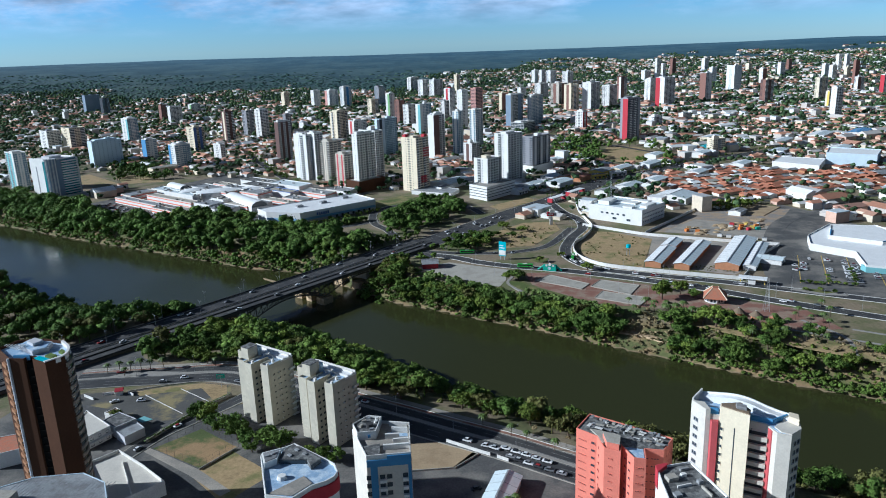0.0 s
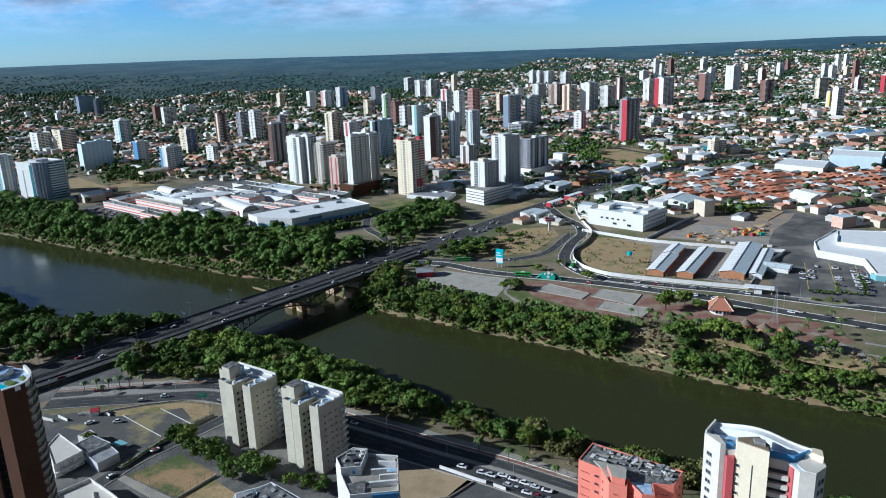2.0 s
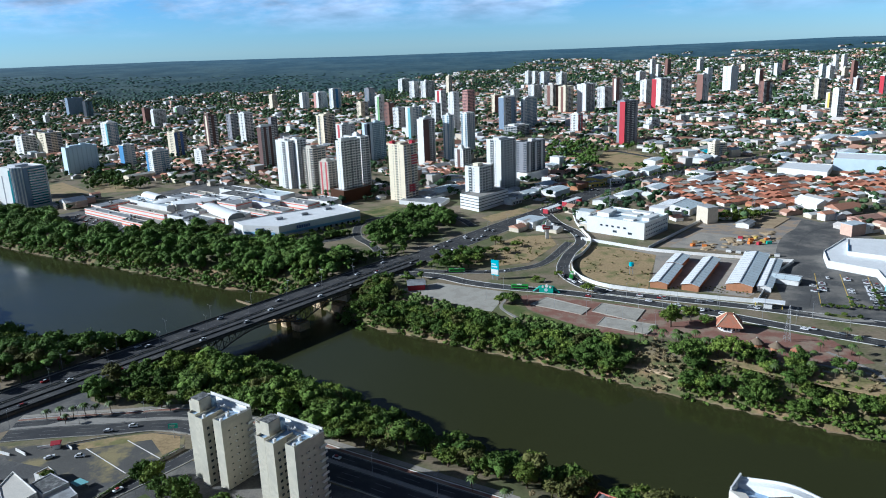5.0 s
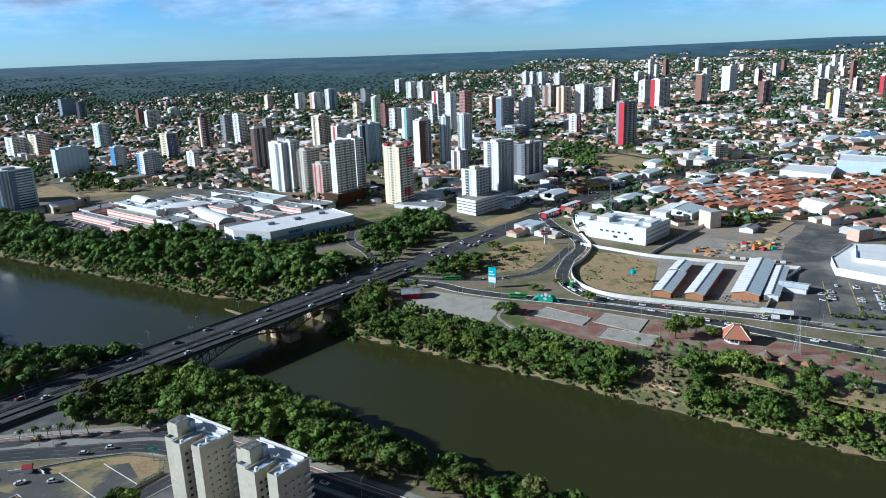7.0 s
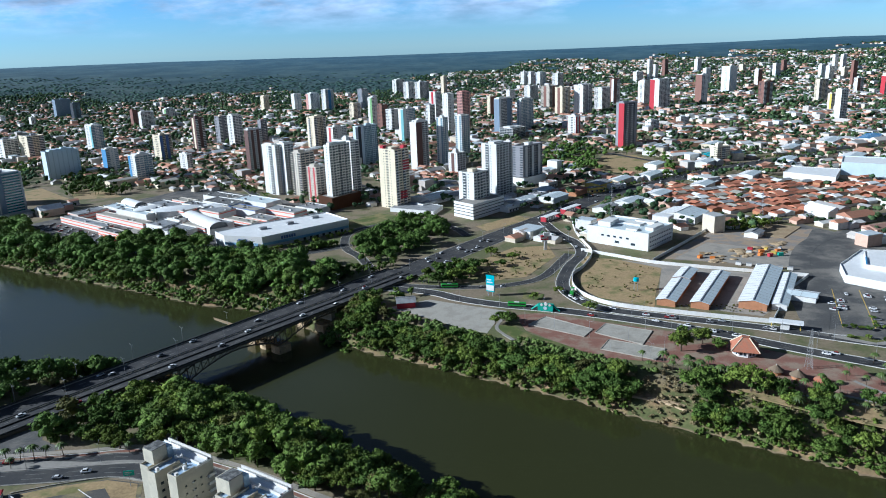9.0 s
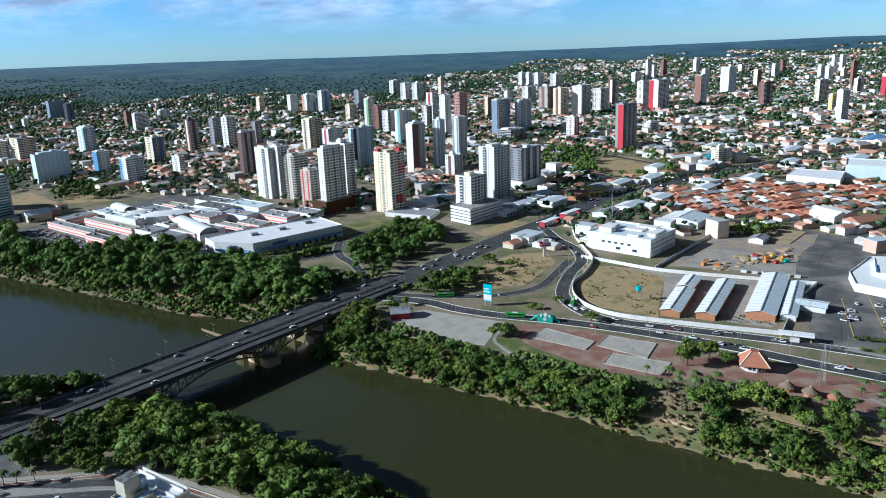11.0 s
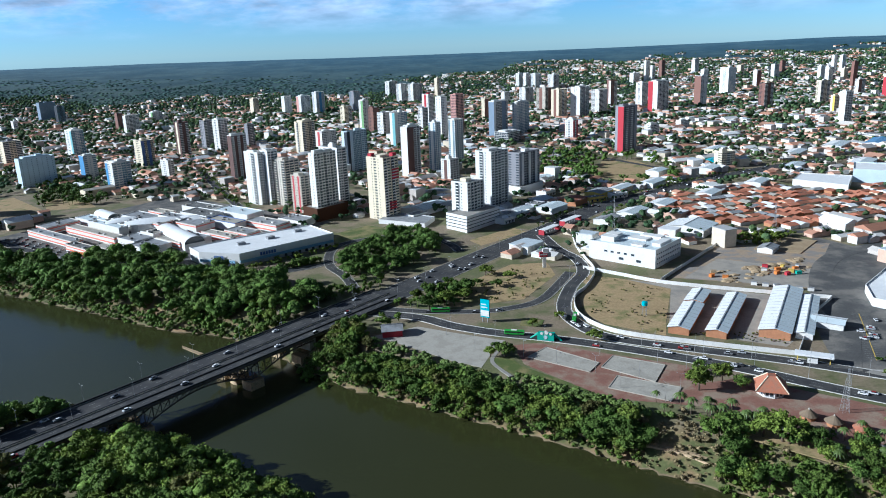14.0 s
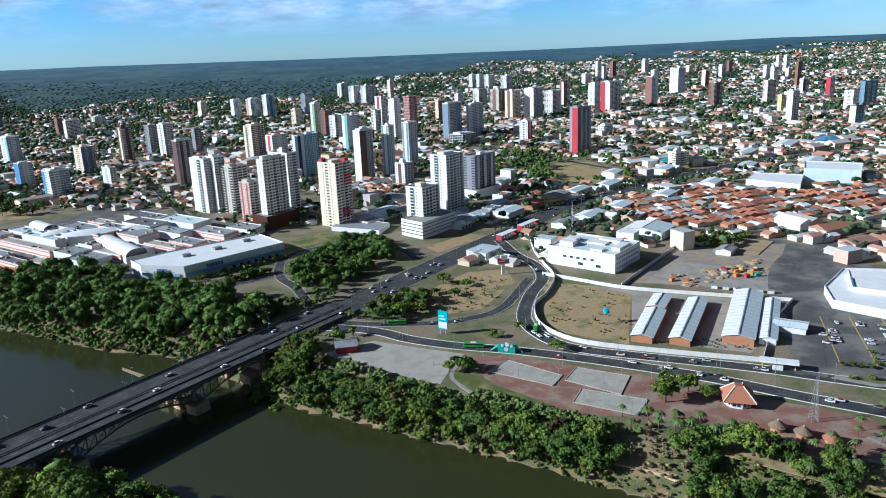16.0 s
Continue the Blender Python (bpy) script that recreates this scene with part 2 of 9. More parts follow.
for k, c in {"a": (0.115, 0.172, 0.033), "b": (0.092, 0.148, 0.03), "c": (0.165, 0.218, 0.038), "d": (0.145, 0.145, 0.045)}.items():
    M["leaf_" + k] = mat("foliage_" + k, c, 0.65, 0.6, 0.08, 1.3, 1.0, rand=0.25, island=0.3, spec=0.08, relief=1.2)
M["leaf_far"] = mat("distant_foliage", (0.055, 0.095, 0.045), 0.7, 0.5, 0.012, 0.5, 1.0, island=0.45, spec=0.05, relief=2.0, second=(0.085, 0.125, 0.05))
M["scrub_dry"] = mat("dry_scrub", (0.25, 0.2, 0.105), 0.9, 0.5, 0.3, 1.5, 1.0, island=0.45, spec=0.05, relief=0.8)
# distant foliage with the bluish cast of haze mixed into its colour
M["leaf_haze"] = mat("hazy_woods", (0.06, 0.105, 0.095), 0.9, 0.3, 0.003, 0.1, 0.0, island=0.3, spec=0.03, second=(0.075, 0.12, 0.09))
M["palm"] = mat("palm_fronds", (0.09, 0.13, 0.03), 0.5, 0.3, 0.5, 2.0, 0.0, rand=0.2)
M["shrub"] = mat("shrubs", (0.11, 0.16, 0.03), 0.7, 0.3, 0.3, 1.5, 0.0, island=0.35)
M["houseroof"] = island_colours("roof_sheets", [(0.46, 0.25, 0.17), (0.66, 0.64, 0.6), (0.4, 0.23, 0.16), (0.4, 0.38, 0.36), (0.52, 0.3, 0.21), (0.74, 0.74, 0.72), (0.5, 0.48, 0.46), (0.78, 0.79, 0.79)])
M["tileroof"] = island_colours("tile_roofs", [(0.48, 0.24, 0.15), (0.38, 0.19, 0.12), (0.55, 0.29, 0.19), (0.34, 0.2, 0.15), (0.6, 0.55, 0.5), (0.44, 0.23, 0.15)])
M["housewall"] = island_colours("house_walls", [(0.7, 0.68, 0.64), (0.6, 0.52, 0.4), (0.74, 0.73, 0.7), (0.5, 0.45, 0.4), (0.6, 0.4, 0.3)])
M["carpaint"] = island_colours("car_paint", [(0.75, 0.75, 0.75), (0.04, 0.04, 0.045), (0.4, 0.42, 0.44), (0.7, 0.7, 0.7), (0.14, 0.15, 0.16), (0.3, 0.03, 0.03), (0.75, 0.75, 0.74), (0.05, 0.05, 0.055), (0.55, 0.56, 0.57), (0.72, 0.72, 0.73), (0.22, 0.22, 0.23), (0.7, 0.7, 0.7)], 0.3, 0.05, by="obj", bump=0)

# river water
wm = bpy.data.materials.new("river_water")
wm.use_nodes = True
t_ = wm.node_tree
b_ = t_.nodes["Principled BSDF"]
b_.inputs["Base Color"].default_value = (0.036, 0.039, 0.013, 1)
b_.inputs["Roughness"].default_value = 0.14
b_.inputs["Specular IOR Level"].default_value = 0.5
g_ = t_.nodes.new("ShaderNodeNewGeometry")
n_ = node(t_, "ShaderNodeTexNoise", Scale=0.5, Detail=6.0, Roughness=0.65)
n2_ = node(t_, "ShaderNodeTexNoise", Scale=0.015, Detail=4.0, Roughness=0.6)
lk(t_, g_.outputs["Position"], n_.inputs["Vector"])
lk(t_, g_.outputs["Position"], n2_.inputs["Vector"])
r_ = t_.nodes.new("ShaderNodeMapRange")
r_.inputs["From Min"].default_value, r_.inputs["From Max"].default_value = 0.35, 0.65
r_.inputs["To Min"].default_value, r_.inputs["To Max"].default_value = 0.1, 0.22
lk(t_, n2_.outputs["Fac"], r_.inputs["Value"])
lk(t_, r_.outputs[0], b_.inputs["Roughness"])
bu_ = node(t_, "ShaderNodeBump", Strength=0.2, Distance=0.12)
lk(t_, n_.outputs["Fac"], bu_.inputs["Height"])
lk(t_, bu_.outputs[0], b_.inputs["Normal"])
M["water"] = wm

# open ground: city soil near, forest floor with painted haze far off, sand along the water line
gm = mat("open_ground", (0.26, 0.205, 0.135), 0.95, 0.4, 0.03, 0.6, 0.2, second=(0.115, 0.12, 0.05), cut=(0.42, 0.58))
t_ = gm.node_tree
base_ = [n for n in t_.nodes if n.type == "MIX_RGB"][0]
sc_ = [n for n in t_.nodes if n.type == "VECT_MATH"][0]
g_ = t_.nodes.new("ShaderNodeNewGeometry")
sp_ = t_.nodes.new("ShaderNodeSeparateXYZ")
lk(t_, g_.outputs["Position"], sp_.inputs[0])
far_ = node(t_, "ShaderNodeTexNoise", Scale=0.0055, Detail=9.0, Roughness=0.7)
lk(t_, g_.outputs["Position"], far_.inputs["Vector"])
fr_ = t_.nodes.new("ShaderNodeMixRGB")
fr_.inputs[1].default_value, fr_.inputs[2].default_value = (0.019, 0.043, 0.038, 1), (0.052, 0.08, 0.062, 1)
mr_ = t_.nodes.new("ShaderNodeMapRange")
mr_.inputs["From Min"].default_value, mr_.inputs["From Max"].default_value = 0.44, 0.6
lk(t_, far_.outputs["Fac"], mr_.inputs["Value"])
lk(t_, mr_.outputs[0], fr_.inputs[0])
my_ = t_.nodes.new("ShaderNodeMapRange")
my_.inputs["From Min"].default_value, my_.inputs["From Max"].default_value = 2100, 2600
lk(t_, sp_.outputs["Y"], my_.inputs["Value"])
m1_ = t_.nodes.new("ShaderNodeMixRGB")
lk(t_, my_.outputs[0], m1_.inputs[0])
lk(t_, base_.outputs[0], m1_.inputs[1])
hz_ = t_.nodes.new("ShaderNodeMapRange")     # haze put into the colour: the farthest woods turn bluer
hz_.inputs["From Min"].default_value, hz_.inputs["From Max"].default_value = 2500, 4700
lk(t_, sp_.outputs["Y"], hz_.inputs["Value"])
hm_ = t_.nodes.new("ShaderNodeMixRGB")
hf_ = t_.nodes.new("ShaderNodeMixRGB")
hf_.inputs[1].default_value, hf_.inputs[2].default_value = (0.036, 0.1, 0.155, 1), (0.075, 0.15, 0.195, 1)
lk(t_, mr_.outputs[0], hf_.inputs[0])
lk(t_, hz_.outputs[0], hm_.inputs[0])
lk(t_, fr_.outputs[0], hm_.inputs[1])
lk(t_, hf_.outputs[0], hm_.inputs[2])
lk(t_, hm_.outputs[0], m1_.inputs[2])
mz_ = t_.nodes.new("ShaderNodeMapRange")
mz_.inputs["From Min"].default_value, mz_.inputs["From Max"].default_value = -14.3, -14.8
lk(t_, sp_.outputs["Z"], mz_.inputs["Value"])
m2_ = t_.nodes.new("ShaderNodeMixRGB")
m2_.inputs[2].default_value = (0.22, 0.165, 0.1, 1)
lk(t_, mz_.outputs[0], m2_.inputs[0])
lk(t_, m1_.outputs[0], m2_.inputs[1])
lk(t_, m2_.outputs[0], sc_.inputs[0])
mb_ = t_.nodes.new("ShaderNodeMapRange")     # earth and weeds on the slopes of the banks
mb_.inputs["From Min"].default_value, mb_.inputs["From Max"].default_value = -1.2, -4.0
lk(t_, sp_.outputs["Z"], mb_.inputs["Value"])
bank_ = t_.nodes.new("ShaderNodeMixRGB")
bank_.inputs[1].default_value, bank_.inputs[2].default_value = (0.115, 0.125, 0.045, 1), (0.31, 0.205, 0.11, 1)
weed_ = node(t_, "ShaderNodeTexNoise", Scale=0.09, Detail=6.0, Roughness=0.6)
lk(t_, g_.outputs["Position"], weed_.inputs["Vector"])
wr_ = t_.nodes.new("ShaderNodeMapRange")
wr_.inputs["From Min"].default_value, wr_.inputs["From Max"].default_value = 0.45, 0.66
lk(t_, weed_.outputs["Fac"], wr_.inputs["Value"])
lk(t_, wr_.outputs[0], bank_.inputs[0])
m3_ = t_.nodes.new("ShaderNodeMixRGB")
lk(t_, mb_.outputs[0], m3_.inputs[0])
lk(t_, m1_.outputs[0], m3_.inputs[1])
lk(t_, bank_.outputs[0], m3_.inputs[2])
lk(t_, m3_.outputs[0], m2_.inputs[1])
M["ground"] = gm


# mesh helpers
class Soup:
    """Collects many small solids for one mesh."""

    def __init__(self):
        self.v, self.f = [], []

    def box(self, x0, x1, y0, y1, z0, z1):
        n = len(self.v)
        self.v += [(x0, y0, z0), (x1, y0, z0), (x1, y1, z0), (x0, y1, z0), (x0, y0, z1), (x1, y0, z1), (x1, y1, z1), (x0, y1, z1)]
        self.f += [(n, n + 3, n + 2, n + 1), (n + 4, n + 5, n + 6, n + 7), (n, n + 1, n + 5, n + 4), (n + 1, n + 2, n + 6, n + 5), (n + 2, n + 3, n + 7, n + 6), (n + 3, n, n + 4, n + 7)]
        return self

    def slab(self, pts, z0, z1):
        """An upright prism on a polygon, anticlockwise."""
        n, k = len(self.v), len(pts)
        self.v += [(p[0], p[1], z0) for p in pts] + [(p[0], p[1], z1) for p in pts]
        self.f += [tuple(n + k - 1 - i for i in range(k)), tuple(n + k + i for i in range(k))]
        self.f += [(n + i, n + (i + 1) % k, n + k + (i + 1) % k, n + k + i) for i in range(k)]
        return self

    def rbox(self, cx, cy, z0, sx, sy, sz, ang):
        """A box turned by ang degrees about its middle."""
        c, s = math.cos(radians(ang)), math.sin(radians(ang))
        return self.slab([(cx + c * a - s * b, cy + s * a + c * b) for a, b in ((-sx / 2, -sy / 2), (sx / 2, -sy / 2), (sx / 2, sy / 2), (-sx / 2, sy / 2))], z0, z0 + sz)

    def gable(self, cx, cy, z0, sx, sy, rise, ang, over=0.5):
        """A pitched roof, ridge along its own x."""
        c, s = math.cos(radians(ang)), math.sin(radians(ang))
        hx, hy = sx / 2 + over, sy / 2 + over
        n = len(self.v)
        for a, b, z in ((-hx, -hy, 0), (hx, -hy, 0), (hx, hy, 0), (-hx, hy, 0), (-hx, 0, rise), (hx, 0, rise), (-hx, -hy, -0.2), (hx, -hy, -0.2), (hx, hy, -0.2), (-hx, hy, -0.2)):
            self.v.append((cx + c * a - s * b, cy + s * a + c * b, z0 + z))
        self.f += [(n, n + 1, n + 5, n + 4), (n + 2, n + 3, n + 4, n + 5), (n + 6, n + 9, n + 8, n + 7), (n + 6, n + 7, n + 1, n), (n + 8, n + 9, n + 3, n + 2), (n + 7, n + 8, n + 2, n + 5, n + 1), (n + 9, n + 6, n, n + 4, n + 3)]
        return self

    def tube(self, a, b, r0, r1=None, k=6):
        """A tapered bar from a to b."""
        a, b = Vector(a), Vector(b)
        d = (b - a).normalized()
        s = d.cross(Vector((0, 0, 1)) if abs(d.z) < 0.9 else Vector((1, 0, 0))).normalized()
        q = d.cross(s)
        n = len(self.v)
        for p, r in ((a, r0), (b, r0 if r1 is None else r1)):
            for i in range(k):
                w_ = 2 * math.pi * i / k
                self.v.append(tuple(p + s * (r * math.cos(w_)) + q * (r * math.sin(w_))))
        self.f += [(n + i, n + (i + 1) % k, n + k + (i + 1) % k, n + k + i) for i in range(k)]
        self.f += [tuple(n + k - 1 - i for i in range(k)), tuple(n + k + i for i in range(k))]
        return self

    def ribbon(self, left, right, z0, z1):
        """A strip of road between two rows of points, with thickness; z0 and z1 as numbers or rows."""
        k, n = len(left), len(self.v)
        zz0 = z0 if hasattr(z0, "__len__") else [z0] * k
        zz1 = z1 if hasattr(z1, "__len__") else [z1] * k
        for (l, r, a, b) in zip(left, right, zz0, zz1):
            self.v += [(l[0], l[1], b), (r[0], r[1], b), (r[0], r[1], a), (l[0], l[1], a)]
        for i in range(k - 1):
            a, b = n + 4 * i, n + 4 * (i + 1)
            self.f += [(a, a + 1, b + 1, b), (a + 1, a + 2, b + 2, b + 1), (a + 2, a + 3, b + 3, b + 2), (a + 3, a, b, b + 3)]
        self.f += [(n, n + 3, n + 2, n + 1), (n + 4 * k - 4, n + 4 * k - 3, n + 4 * k - 2, n + 4 * k - 1)]
        return self

    def blob(self, x, y, z, rx, ry, rz, dirs, wob):
        """A lumpy clump."""
        n = len(self.v)
        self.v += [(x + rx * d[0] * q, y + ry * d[1] * q, z + rz * d[2] * q) for d, q in zip(dirs[0], wob)]
        self.f += [tuple(n + i for i in f) for f in dirs[1]]

    def mesh(self, name, material, smooth=False):
        me = bpy.data.meshes.new(name)
        me.from_pydata(self.v, [], self.f)
        me.materials.append(material)
        if smooth:
            me.polygons.foreach_set("use_smooth", [True] * len(me.polygons))
        me.update()
        return me


def put(name, me, parent=None, m=None, label="", category="", group="", kind=""):
    ob = new(name, me)
    ob.parent = parent
    if m is not None:
        ob.matrix_basis = m
    return tagged(ob, label, category, group, kind)


def part(name, soup, material, parent, label="", kind=""):
    return put(name, soup.mesh(name, material), parent, None, label, "", "", kind)


def thing(name, m, label, category, group="", kind=""):
    return put(name, None, None, m, label, category, group, kind)


def ico(sub=1):
    bm = bmesh.new()
    bmesh.ops.create_icosphere(bm, subdivisions=sub, radius=1)
    out = ([tuple(v.co) for v in bm.verts], [tuple(v.index for v in f.verts) for f in bm.faces])
    bm.free()
    return out


ICO1, ICO2 = ico(1), ico(2)


def curve(pts, step=4.0):
    """A smooth run of points through a few given ones."""
    pts = [Vector((p[0], p[1])) for p in pts]
    q = [2 * pts[0] - pts[1]] + pts + [2 * pts[-1] - pts[-2]]
    out = []
    for i in range(1, len(q) - 2):
        k = max(2, int((q[i + 1] - q[i]).length / step))
        for j in range(k):
            t = j / k
            out.append(0.5 * (2 * q[i] + (q[i + 1] - q[i - 1]) * t + (2 * q[i - 1] - 5 * q[i] + 4 * q[i + 1] - q[i + 2]) * t * t + (3 * q[i] - q[i - 1] - 3 * q[i + 1] + q[i + 2]) * t ** 3))
    return out + [pts[-1]]


def sides(run, off):
    """The run of points shifted off metres to its left."""
    out = []
    for i, p in enumerate(run):
        d = (run[min(i + 1, len(run) - 1)] - run[max(i - 1, 0)]).normalized()
        out.append(p + Vector((-d.y, d.x)) * off)
    return out


# ground and river
FAR_BANK = curve([(-1039.8, 1034.8), (-787.9, 903.6), (-596.3, 807.6), (-447.8, 728.4), (-306.2, 660.0), (-230.6, 621.1), (-173.2, 600.9), (-87.3, 531.2), (-66.7, 520.2), (-28.4, 497.9), (6.4, 478.6), (38.1, 461.6), (66.7, 443.5), (93.1, 428.1), (117.5, 414.6), (139.8, 401.0), (160.7, 389.4), (196.5, 370.5), (250, 346.5), (320.6, 316), (430, 274), (569.5, 222)], 8)
NEAR_BANK = curve([(-1037.8, 895.7), (-786.4, 764.5), (-618.4, 678.9), (-441.8, 579.2), (-346.7, 510.3), (-282.6, 482), (-240.8, 485.5), (-176, 462.1), (-137.2, 440.7), (-75, 403.1), (-48.4, 378.7), (1.2, 351.8), (29.2, 336.6), (79.8, 313.3), (129.8, 289.9), (195.6, 255.5), (320, 197.6), (569.1, 101.8)], 8)
FX, FY = [p.x for p in FAR_BANK], [p.y for p in FAR_BANK]
NX, NY = [p.x for p in NEAR_BANK], [p.y for p in NEAR_BANK]
WATER = -15.0


def fbm(x, y, s):
    return noise.fractal(Vector((x / s, y / s, 3.1)), 0.9, 2.0, 4)


def bank_gap(x, y):
    """How far a place lies from the water's edge, on land; minus: in the river."""
    f, n = np.interp(x, FX, FY), np.interp(x, NX, NY)
    return ((y - f) if y > (f + n) / 2 else (n - y)) * 0.9


PLAIN = 2600.0     # beyond this distance the land climbs slowly to a far, level skyline


def height(x, y):
    z = 0.0
    if y < 1100 and -1050 < x < 600:
        g = bank_gap(x, y) + 2.0 * fbm(x, y, 14)
        if g < 30:
            t = min(max((g + 2.5) / 31, 0), 1)
            z = -18 + 18 * (t ** 0.55)
    d = math.hypot(x, y - 85)
    if d > PLAIN:
        k = min((d - PLAIN) / (4900 - PLAIN), 1.2)
        z += 172 * (1 - d / (PLAIN * (17000 / PLAIN) ** k)) + 5 * min(k, 1) * (1 - 0.6 * min(k, 1)) * fbm(x, y, 600)
    return z


def axis(lo, a, b, hi, fine, grow):
    out = list(np.arange(a, b, fine))
    s, p = fine, b
    while p < hi:
        out.append(p)
        s *= grow
        p += s
    out.append(hi)
    s, p, back = fine, a, []
    while p > lo:
        s *= grow
        p -= s
        back.append(max(p, lo))
    return back[::-1] + out


gx, gy = axis(-4700, -500, 330, 4400, 6, 1.09), axis(-400, 210, 760, 5000, 6, 1.045)
gv = [(x, y, height(x, y)) for y in gy for x in gx]
nx = len(gx)
gf = [(j * nx + i, j * nx + i + 1, (j + 1) * nx + i + 1, (j + 1) * nx + i) for j in range(len(gy) - 1) for i in range(nx - 1)]
me = bpy.data.meshes.new("ground")
me.from_pydata(gv, [], gf)
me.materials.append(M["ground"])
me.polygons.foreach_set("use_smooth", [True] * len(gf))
put("ground", me, kind="structure", label="dry earth, grass and haze-tinted forest floor with sandy river banks", category="ground")
s = Soup()
s.ribbon([(p[0], p[1] + 14) for p in FAR_BANK], [(x, np.interp(x, NX, NY) - 14) for x in FX], WATER - 0.4, WATER)
put("water", s.mesh("water", M["water"]), kind="structure", label="wide dark olive river with faint ripples", category="river")

# masks that keep houses and trees off roads and yards
KEEP_OUT = []     # (x, y, radius) discs


def keep(x, y, r):
    KEEP_OUT.append((x, y, r))


HASH = {}


def index_places():
    HASH.clear()
    for a, b, r in KEEP_OUT:
        for i in range(int((a - r) // 40) - 1, int((a + r) // 40) + 2):
            for j in range(int((b - r) // 40) - 1, int((b + r) // 40) + 2):
                HASH.setdefault((i, j), []).append((a, b, r))


def blocked(x, y, pad=0.0):
    return any((x - a) ** 2 + (y - b) ** 2 < (r + pad) ** 2 for a, b, r in HASH.get((x // 40, y // 40), ()))


# roads
def road(name, pts, width, z=0.06, material="asphalt", label="grey asphalt road with worn lane lines", lanes=0, kerb=True, edge="line", kerbmat="concrete"):
    z += 0.009 * len([o for o in bpy.data.objects if o.get("category") == "road"])
    run = curve(pts, 6)
    ob = put(name, Soup().ribbon(sides(run, width / 2), sides(run, -width / 2), z - 0.3, z).mesh(name, M[material]), kind="structure", label=label, category="road")
    if kerb:
        for sgn in (1, -1):
            part("kerb", Soup().ribbon(sides(run, sgn * (width / 2 + 0.2) + 0.2), sides(run, sgn * (width / 2 + 0.2) - 0.2), z - 0.3, z + 0.14), M[kerbmat], ob)
    lines = Soup()
    for i in range(1, lanes):
        off = -width / 2 + width * i / lanes
        l, r = sides(run, off + 0.08), sides(run, off - 0.08)
        for j in range(0, len(run) - 1, 2):
            lines.ribbon(l[j:j + 2], r[j:j + 2], z, z + 0.012)
    for off in (width / 2 - 0.5, -width / 2 + 0.5):
        lines.ribbon(sides(run, off + 0.1), sides(run, off - 0.1), z, z + 0.012)
    if lanes:
        part("lane_marking", lines, M[edge], ob, kind="stuff")
    for p in run[::2]:
        keep(p.x, p.y, width / 2 + 2)
    return ob


def patch(name, pts, material, label, z=0.03, category="ground"):
    """A yard, lawn or pavement on the ground."""
    a = sum(pts[i][0] * pts[(i + 1) % len(pts)][1] - pts[(i + 1) % len(pts)][0] * pts[i][1] for i in range(len(pts)))
    return put(name, Soup().slab(pts if a > 0 else pts[::-1], z - 0.4, z).mesh(name, M[material]), kind="structure", label=label, category=category)


